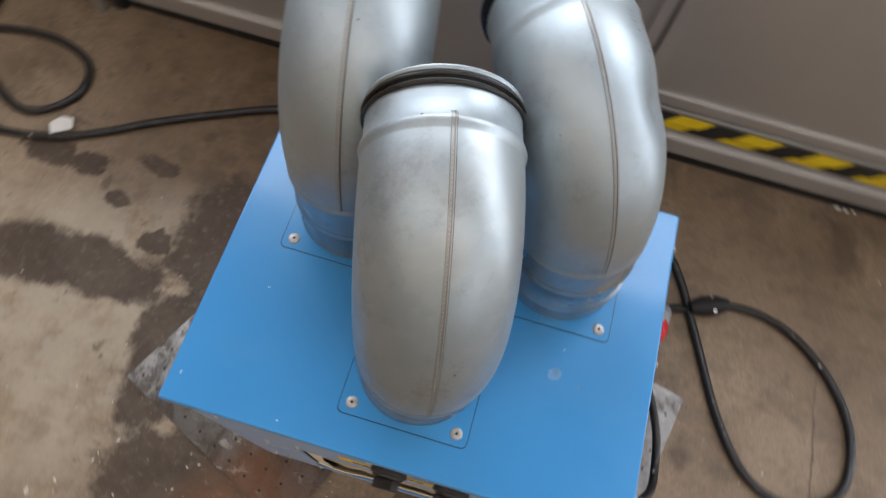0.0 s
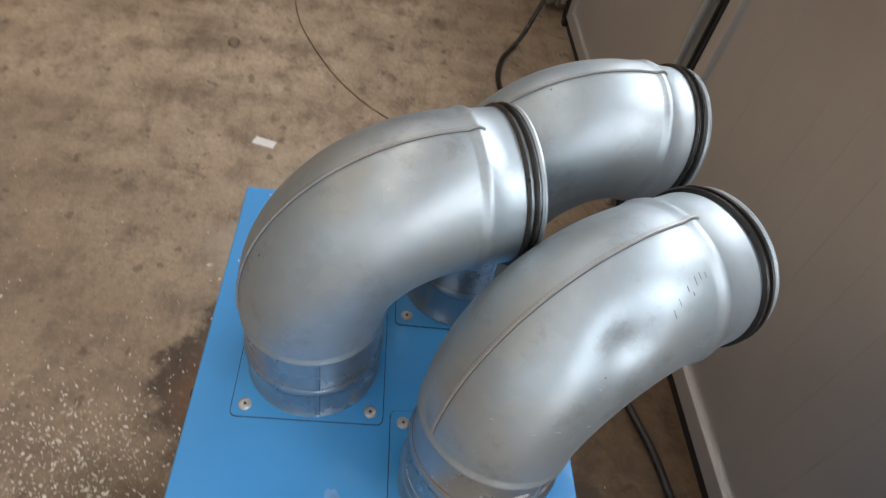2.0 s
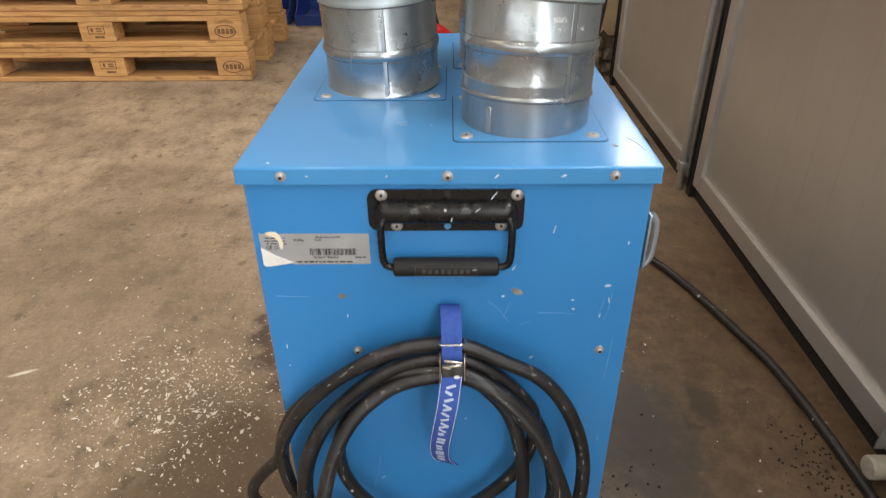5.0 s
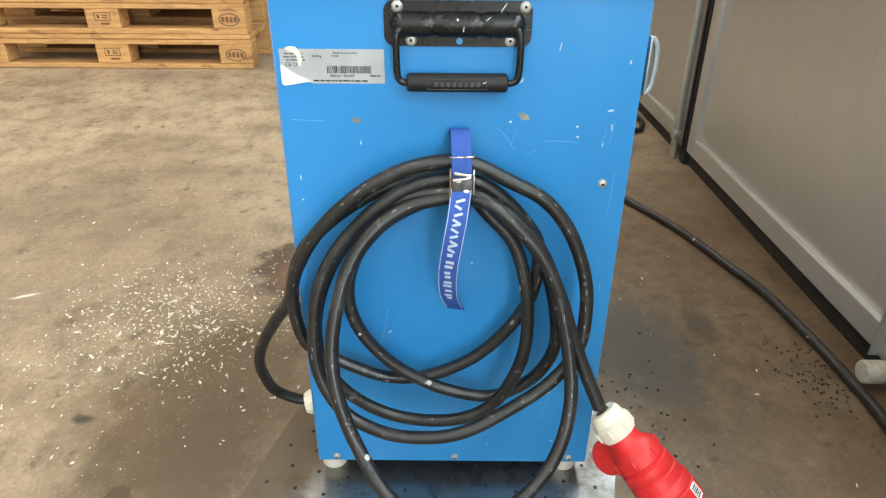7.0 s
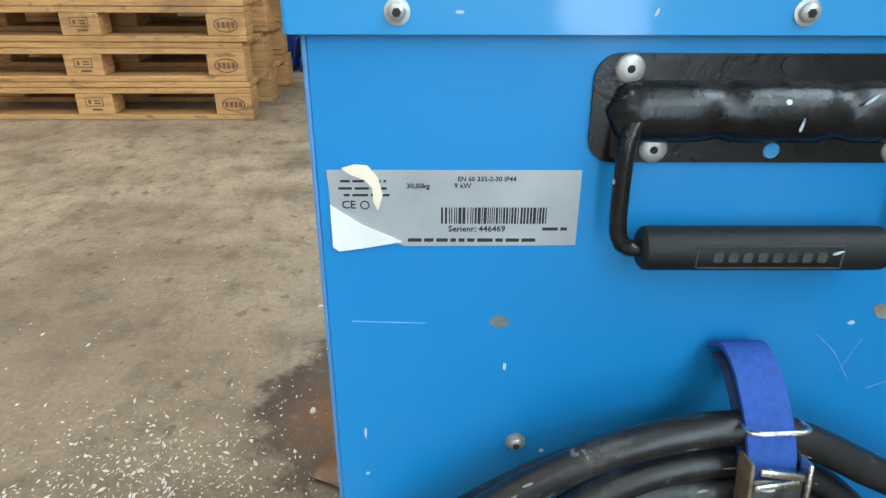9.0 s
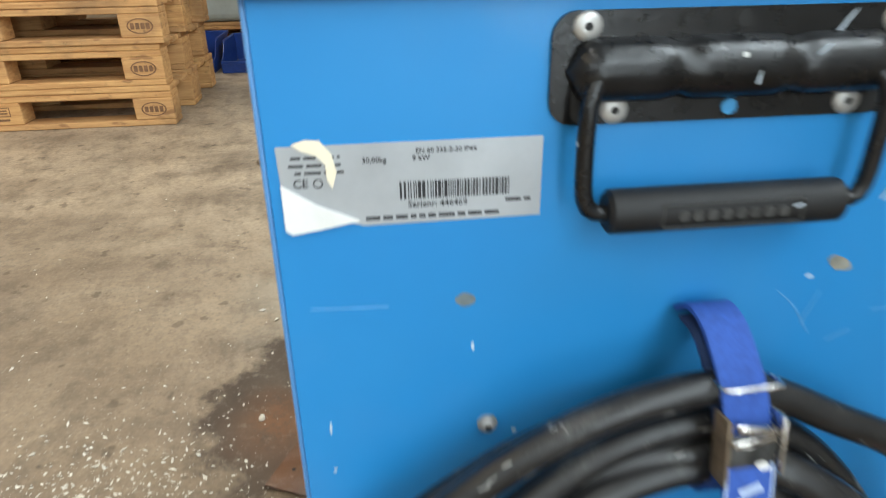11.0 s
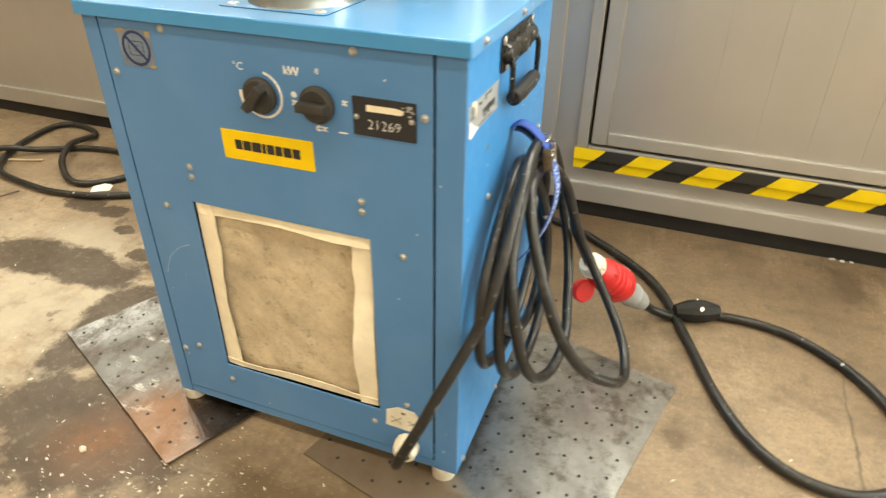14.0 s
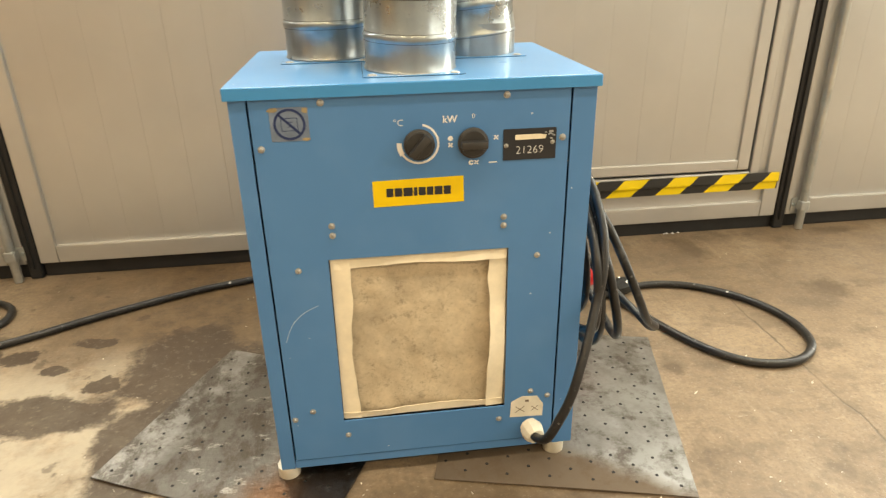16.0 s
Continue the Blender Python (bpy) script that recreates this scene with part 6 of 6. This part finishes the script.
def on_tail(i, lift):
    p, d = TL[i], (TL[i + 1] - TL[i]).normalized()
    u = (Vector((0.30 * i / len(TL), 1, 0))).normalized()
    u = (u - u.dot(d) * d).normalized()
    nn = u.cross(-d)
    if nn.x < 0:
        nn = -nn
    return Matrix.Translation(p + nn * lift) @ Matrix((u, -d, nn)).transposed().to_4x4()


# pale edge threads and the woven bars
for side in (-1, 1):
    part("edge_thread", sweep(bmesh.new(), [(on_tail(i, 0.0008) @ Vector((side * 0.0092, 0, 0))) for i in range(1, len(TL) - 2)], 0.00045, 4), STRAP_PRINT, tail)
bm = bmesh.new()
rnd = random.Random(2)
k, tilt = 0.12, 24
while k < 0.86:
    mm = on_tail(int(len(TL) * k), 0.0009)
    wide = k < 0.42
    outline(bm, round_rect(rnd.uniform(0.0075, 0.0095) if wide else rnd.uniform(0.0055, 0.0085), 0.0026 if wide else 0.0040, 0.0006, 2), 0.0003, mm @ pose(rnd.uniform(-0.0008, 0.0008), 0, 0, 0, 0, tilt if wide else 0))
    tilt = -tilt
    k += 0.030 if wide else rnd.choice((0.040, 0.046))
part("woven_print", bm, STRAP_PRINT, tail, "pale woven lettering bars", 0)
part("lower_webbing", ribbon(spline([Vector(p) for p in ((0.0415, 0.186, 0.428), (0.036, 0.186, 0.414), (0.020, 0.185, 0.405), (0.004, 0.184, 0.412), (-0.004, 0.184, 0.418))], 0.004), 0.0190, 0.0018), STRAP, strap)
BK = on_side(0.1855, 0.447, 0.0430) @ pose(0, 0, 0, -10, 0, 0)
buckle = part("buckle", boxed(-0.0100, 0.0100, -0.0120, 0.0050, 0.0045, 0.0068, 0.0012, m=BK), DARK_STEEL, strap, "dark cam buckle with worn bright edges")
for side in (-1, 1):
    bm = boxed(side * 0.0112 - 0.0009, side * 0.0112 + 0.0009, -0.0165 if side < 0 else -0.0120, 0.0125, -0.003, 0.0085, 0.0008, m=BK)
    part("side_plate", bm, WORN_BRASS if side < 0 else CHROME, buckle, "worn metal side plate")
for y0, y1, tz in ((0.0060, 0.0092, -8), (0.0016, 0.0044, 9)):
    part("cam_tooth", boxed(-0.0090, 0.0085, y0, y1, 0.0055, 0.0080, 0.0008, m=BK @ pose(0, 0, 0, 0, 0, tz)), CHROME, buckle)
for wx, wy, ww, wh in ((0.0045, -0.0085, 0.0060, 0.0032), (-0.0040, 0.0010, 0.0070, 0.0016), (0.0030, 0.0030, 0.0050, 0.0014)):
    part("worn_spot", outline(bmesh.new(), blot(ww, wh, wx * 900, 9), 0.0005, BK @ Matrix.Translation((wx, wy, 0.0068))), WHITE, buckle, "", 0)
part("wire_keeper", sweep(bmesh.new(), spline([BK @ Vector(p) for p in ((-0.0115, 0.0225, -0.006), (-0.0112, 0.0232, 0.0030), (0.0, 0.0236, 0.0042), (0.0112, 0.0240, 0.0030), (0.0115, 0.0238, -0.006))], 0.002), 0.0010, 8), CHROME, buckle, "thin wire keeper")

# ------------------------------------------------------------------ cable on the floor
FR = 0.0088
z = FR + 0.0005
FROM_PLUG = [(0.188, 0.484, 0.053), (0.208, 0.505, 0.028), (0.226, 0.515, 0.016), (0.250, 0.523, z), (0.291, 0.540, z), (0.34, 0.556, z), (0.41, 0.556, z), (0.48, 0.531, z), (0.548, 0.475, z), (0.596, 0.40, z), (0.613, 0.32, z), (0.594, 0.24, z), (0.53, 0.191, z), (0.45, 0.194, z)]
EAST_LOOP = [(0.387, 0.240, z), (0.335, 0.325, z), (0.292, 0.43, z), (0.260, 0.51, z), (0.226, 0.588, z + 0.001), (0.181, 0.654, z)]
ALONG_GATE = [(0.098, 0.727, z), (0.007, 0.788, z), (-0.10, 0.822, z), (-0.25, 0.820, z), (-0.36, 0.812, z), (-0.47, 0.797, z), (-0.565, 0.770, z), (-0.66, 0.742, z), (-0.76, 0.708, z), (-0.885, 0.648, z), (-0.99, 0.592, z), (-1.07, 0.542, z), (-1.16, 0.498, z), (-1.26, 0.476, z)]
WEST_LOOP = [(-1.35, 0.477, z), (-1.52, 0.515, z), (-1.615, 0.636, z), (-1.655, 0.79, z), (-1.63, 0.843, z), (-1.559, 0.847, z), (-1.482, 0.812, z), (-1.468, 0.745, z + 0.010), (-1.452, 0.690, z + 0.017), (-1.403, 0.615, z + 0.006), (-1.315, 0.550, z), (-1.254, 0.536, z), (-1.200, 0.571, z), (-1.173, 0.623, z), (-1.187, 0.684, z), (-1.243, 0.722, z), (-1.325, 0.736, z), (-1.42, 0.722, z), (-1.475, 0.696, z), (-1.54, 0.648, z + 0.006), (-1.600, 0.607, z + 0.018)]
TO_WALL = [(-1.68, 0.582, z + 0.004), (-1.80, 0.572, z), (-1.92, 0.595, z), (-2.01, 0.640, z), (-2.06, 0.680, 0.045), (-2.085, 0.705, 0.10), (-2.135, 0.750, 0.20), (-2.17, 0.780, 0.30), (-2.19, 0.81, 0.6), (-2.20, 0.84, 1.2), (-2.20, 0.866, 3.1)]
FLOOR = FROM_PLUG + EAST_LOOP + ALONG_GATE + WEST_LOOP + TO_WALL
ext = empty("extension_cable", 0.3, 0.5, 0.0, "thick black rubber extension cable looped over the floor", "cable")
part("cable", sweep(bmesh.new(), spline(FLOOR, 0.012), FR, 12), CABLE, ext)
m = Matrix.Translation((0.291, 0.537, 0.0225)) @ pose(0, 0, 0, 0, 0, 21)
bm = lathe(bmesh.new(), [(0, -0.042), (0.013, -0.042), (0.0215, -0.016), (0.0222, 0.0), (0.0215, 0.016), (0.013, 0.042), (0, 0.042)], 10, m @ Euler((0, radians(90), 0)).to_matrix().to_4x4())
joint = part("cable_joint", bm, BLACK, ext, "black cable joint with two bright screws", 25)
for s in (-1, 1):
    part("joint_screw", lathe(bmesh.new(), [(0.0045, 0), (0.0042, 0.003), (0, 0.0036)], 10, m @ Matrix.Translation((0.002, s * 0.0145, 0.0155)) @ pose(0, 0, 0, -s * 38, 0, 0)), CHROME, joint)

cable_tag = part("paper_tag", outline(bmesh.new(), [(-0.026, -0.014), (0.02, -0.018), (0.028, 0.006), (0.008, 0.018), (-0.02, 0.012)], 0.0006, Matrix.Translation((-1.166, 0.522, 0.0195)) @ pose(0, 0, 0, 8, 0, 40)), PAPER, None, "white paper tag lying on the floor cable", 0, "tag")
part("paper_scrap", outline(bmesh.new(), [(-0.031, -0.014), (0.030, -0.016), (0.031, 0.013), (-0.028, 0.016)], 0.0015, Matrix.Translation((-1.322, -0.128, 0.001)) @ pose(0, 0, 0, 0, 0, 77)), PAPER, None, "small white paper scrap on the concrete floor", 0, "paper")

part("wooden_stick", sweep(bmesh.new(), [Vector((-1.575, 0.585, 0.004)), Vector((-1.53, 0.600, 0.004)), Vector((-1.481, 0.618, 0.004))], 0.0032, 6), STICK, None, "short pale wooden stick on the floor", 30, "stick")
part("thin_wire", sweep(bmesh.new(), spline([(-2.9, -0.20, 0.003), (-2.42, -0.167, 0.003), (-2.15, -0.150, 0.003), (-1.95, -0.100, 0.003), (-1.73, 0.008, 0.003), (-1.597, 0.105, 0.003), (-1.499, 0.213, 0.003), (-1.43, 0.34, 0.003), (-1.38, 0.455, 0.003)], 0.02), 0.0019, 6), RUSTY, None, "thin brown wire lying across the concrete floor", 40, "wire")
part("dirt_clod", bmesh.ops.create_icosphere(bm := bmesh.new(), subdivisions=2, radius=0.022, matrix=Matrix.Translation((-1.80, -0.30, 0.006)) @ Matrix.Diagonal((1.2, 0.8, 0.3, 1))) and bm, RUSTY, None, "small dark clod of dirt on the floor", 40, "dirt")

# crumbs of plaster scattered on the floor
rnd = random.Random(11)
bm = bmesh.new()
for k in range(2600):
    s = 0.11 if k < 1800 else 0.42
    x, y = rnd.gauss(-0.37, s), rnd.gauss(-0.33, s)
    if k > 2400:
        x, y = rnd.uniform(-2.0, 0.8), rnd.uniform(-1.2, 0.85)
    if -0.49 < x < 0.01 and -0.01 < y < 0.37:
        continue
    r = 0.0007 + 0.0026 * rnd.random() ** 2.2 * (1.9 if rnd.random() < 0.07 else 1)
    m = Matrix.Translation((x, y, r * 0.4)) @ pose(0, 0, 0, rnd.uniform(-40, 40), rnd.uniform(-40, 40), rnd.uniform(0, 360)) @ Matrix.Diagonal((r * rnd.uniform(.9, 2.2), r * .8, r * .45, 1))
    vs = [bm.verts.new(m @ (Vector(v) * rnd.uniform(0.5, 1.25))) for v in ((1, 0, 0), (-1, 0.1, 0), (0.1, 1, 0), (0, -1, 0.1), (0, 0, 1), (0, 0, -1))]
    for a, b, c in ((0, 2, 4), (2, 1, 4), (1, 3, 4), (3, 0, 4), (2, 0, 5), (1, 2, 5), (3, 1, 5), (0, 3, 5)):
        bm.faces.new((vs[a], vs[b], vs[c]))
part("crumbs", bm, CHIP, None, "white plaster crumbs scattered on the floor", 0, "crumbs", "", "stuff")

def grit(cx, cy, sx, sy, count, material, label, seed):
    """Loose grains round a spot of the floor."""
    r0 = random.Random(seed)
    bm = bmesh.new()
    for k in range(count):
        r = r0.uniform(0.0008, 0.0026)
        m = Matrix.Translation((r0.gauss(cx, sx), r0.gauss(cy, sy), r * 0.5)) @ pose(0, 0, 0, r0.uniform(-40, 40), r0.uniform(-40, 40), r0.uniform(0, 360)) @ Matrix.Diagonal((r * 1.3, r, r * 0.7, 1))
        bmesh.ops.create_icosphere(bm, subdivisions=1, radius=1.0, matrix=m)
    part("grit", bm, material, None, label, 0, "grit", "", "stuff")


grit(-0.22, 0.78, 0.05, 0.03, 130, DARK_GRIT, "dark brown grit on the floor beside the cable", 3)
grit(-0.16, 0.46, 0.10, 0.05, 60, DARK_GRIT, "dark crumbs on the floor behind the heater", 4)

bm = bmesh.new()
bmesh.ops.create_icosphere(bm, subdivisions=2, radius=0.009)
for v in bm.verts:
    v.co = Vector((-0.550, -0.137, 0.004)) + v.co * 0.7 * (0.75 + 0.5 * noise.noise(v.co * 90))
part("stone_crumb", bm, CHIP, None, "small pale stone crumb on the wet floor", 30, "stone")
rnd = random.Random(4)
for x, y, w in ((0.566, 0.878, 0.009), (0.585, 0.876, 0.007), (0.604, 0.879, 0.005)):
    pts = [(w * rnd.uniform(0.6, 1.1) * math.cos(a), w * rnd.uniform(0.4, 0.8) * math.sin(a)) for a in (0.2, 1.1, 2.3, 3.0, 4.2, 5.3)]
    part("plastic_scrap", outline(bmesh.new(), pts, 0.0015, Matrix.Translation((x, y, 0.003)) @ pose(0, 0, 0, rnd.uniform(-9, 9), rnd.uniform(-9, 9), 0)), PAPER, None, "small crumpled white plastic scrap by the gate", 0, "scrap", "scraps by the gate")

# ------------------------------------------------------------------ pallets and things behind
PLEN, PDEP, PH = 1.24, 0.80, 0.150


def pallet(x, y, z, turn, label):
    """A four-way pallet; local y runs along the long side, the front face at local x = 0."""
    t = empty("pallet", x, y, z, label, "pallet", "stacked pallets")
    base = Matrix.Translation((x, y, z)) @ pose(0, 0, 0, 0, 0, turn)
    for k, cx in enumerate((-0.05, -PDEP / 2, -PDEP + 0.05)):
        w = 0.05 if k != 1 else 0.0725
        link("bottom_board", BOARD_B[k], t, base @ Matrix.Translation((cx, -PLEN / 2, 0)))
        link("stringer_board", BOARD_S[k], t, base @ Matrix.Translation((cx, -PLEN / 2, 0.104)))
        for cy in (-0.0725, -PLEN / 2, -PLEN + 0.0725):
            blk = link("block", BLOCK[k], t, base @ Matrix.Translation((cx, cy, 0.0228)))
            if k == 0 and cy != -PLEN / 2:
                link("stamp", STAMP, blk, base @ Matrix.Translation((cx + 0.0505, cy, 0.062)))
            elif k == 0:
                link("stamp", STAMP_MID, blk, base @ Matrix.Translation((cx + 0.0505, cy, 0.062)))
    for k in range(5):
        link("deck_board", DECK[k % 2], t, base @ Matrix.Translation((-0.0725 - k * (PDEP - 0.145) / 4, -PLEN / 2, 0.1275)))
    return t


def wb(w, l, h):
    return finish(boxed(-w / 2, w / 2, -l / 2, l / 2, 0, h, 0.003, 1), "board", WOOD, 0)


BOARD_B = [wb(w, PLEN, 0.022) for w in (0.1, 0.145, 0.1)]
BOARD_S = [wb(w, PLEN, 0.022) for w in (0.099, 0.144, 0.099)]
BLOCK = [wb(w, 0.145, 0.081) for w in (0.1, 0.145, 0.1)]
DECK = [wb(0.145, PLEN, 0.022), wb(0.1, PLEN, 0.022)]
bm = bmesh.new()
sm = SIDE.copy()
for k in range(28):
    a, b = 2 * math.pi * k / 28, 2 * math.pi * (k + 1) / 28
    outline(bm, [(0.046 * math.cos(a), 0.027 * math.sin(a)), (0.046 * math.cos(b), 0.027 * math.sin(b)), (0.041 * math.cos(b), 0.023 * math.sin(b)), (0.041 * math.cos(a), 0.023 * math.sin(a))], 0.0008, sm)
for k in range(4):
    outline(bm, round_rect(0.013, 0.022, 0.002, 2), 0.0008, sm @ Matrix.Translation(((k - 1.5) * 0.018, 0, 0)))
STAMP = finish(bm, "stamp", plain("burnt_stamp", (0.17, 0.085, 0.04), 0.8, 0, 0.3, 40, 0), 0)
bm = bmesh.new()
for w, h, dx, dz in ((0.070, 0.003, 0, 0.026), (0.070, 0.003, 0, -0.006), (0.003, 0.032, -0.0335, 0.010), (0.003, 0.032, 0.0335, 0.010), (0.010, 0.016, -0.018, 0.010), (0.026, 0.005, 0.012, 0.015), (0.026, 0.005, 0.012, 0.005), (0.040, 0.008, 0.008, -0.020)):
    outline(bm, round_rect(w, h, 0.001, 2), 0.0008, sm @ Matrix.Translation((dx, dz, 0)))
STAMP_MID = finish(bm, "stamp", STAMP.materials[0], 0)
rnd = random.Random(21)
# the upper pallets, out of view, are added to block light from above
for k in range(9):
    pallet(-2.348 + rnd.uniform(-0.02, 0.02) * min(k, 1), -0.70 + rnd.uniform(-0.02, 0.02) + 0.01 * k, 0.001 + k * (PH + 0.0005), rnd.uniform(-1.2, 1.2), "weathered wooden transport pallet in a stack")
pallet(-4.45, -0.02, 0.001, -4, "single wooden pallet carrying a covered load, on the floor")

bm = boxed(-5.2, -4.5, -1.15, -0.12, 0.152, 0.72, 0.05, 3)
load = part("covered_load", bm, TARP, None, "pale grey covered load on a pallet", 40, "load")
part("lashing_band", boxed(-4.499, -4.494, -0.60, -0.50, 0.16, 0.62, 0.001), GREEN, load, "dark green band")


def picking_bin(x, y0, y1, depth, h):
    """An open-fronted bin: low lip at x facing east, sides that rise in a slant to the full height behind."""
    t = empty("storage_bin", x - depth / 2, (y0 + y1) / 2, 0.001, "empty dark blue plastic picking bin with a cut-away front", "bin", "blue bins")
    th, lip, slope = 0.004, h * 0.42, depth * 0.30
    part("base", boxed(x - depth + 0.012, x - 0.012, y0 + 0.012, y1 - 0.012, 0.001, 0.008, 0.002), BLUE_BIN, t)
    side = [(x - depth, 0.004), (x, 0.004), (x + 0.012, lip), (x - slope * 0.35, lip + 0.012), (x - slope, h), (x - depth - 0.006, h)]
    for y in (y0 + th, y1):
        part("side_wall", outline(bmesh.new(), side, th, Matrix.Translation((0, y, 0)) @ FRONT), BLUE_BIN, t, "", 30)
    part("back_wall", boxed(x - depth - 0.004, x - depth, y0 + th, y1 - th, 0.004, h, 0.001), BLUE_BIN, t)
    part("front_lip", boxed(x + 0.002, x + 0.006, y0 + th, y1 - th, 0.004, lip, 0.001), BLUE_BIN, t)
    bm = boxed(x - depth - 0.012, x - slope, y0 - 0.007, y0, h - 0.014, h + 0.003, 0.002)
    box(bm, x - depth - 0.012, x - slope, y1, y1 + 0.007, h - 0.014, h + 0.003, 0.002)
    box(bm, x - depth - 0.012, x - depth - 0.005, y0, y1, h - 0.014, h + 0.003, 0.002)
    box(bm, x + 0.006, x + 0.016, y0, y1, lip - 0.012, lip + 0.002, 0.002)
    part("rim", bm, BLUE_BIN, t)
    part("label_slot", boxed(x + 0.0062, x + 0.010, y0 + 0.07, y1 - 0.07, 0.018, lip - 0.016, 0.001), BLUE_BIN, t)


picking_bin(-3.42, -0.715, -0.425, 0.45, 0.150)
picking_bin(-3.44, -1.045, -0.755, 0.45, 0.165)

hose = empty("air_hose", -3.1, 0.12, 0.0, "dark hanging hose ending in a red nozzle on the floor", "hose")
part("hose", sweep(bmesh.new(), spline([(-3.08, 0.13, 0.05), (-3.10, 0.11, 0.10), (-3.25, 0.05, 0.35), (-3.45, -0.03, 0.8), (-3.55, -0.08, 1.5), (-3.6, -0.1, 4.15)], 0.05), 0.010, 10), BLACK, hose)
part("nozzle", lathe(bmesh.new(), [(0, -0.06), (0.012, -0.06), (0.022, -0.03), (0.03, 0.02), (0.026, 0.06), (0.012, 0.075), (0, 0.075)], 16, Matrix.Translation((-3.07, 0.14, 0.045)) @ pose(0, 0, 0, 62, 20, 0)), RED, hose, "red plastic nozzle")
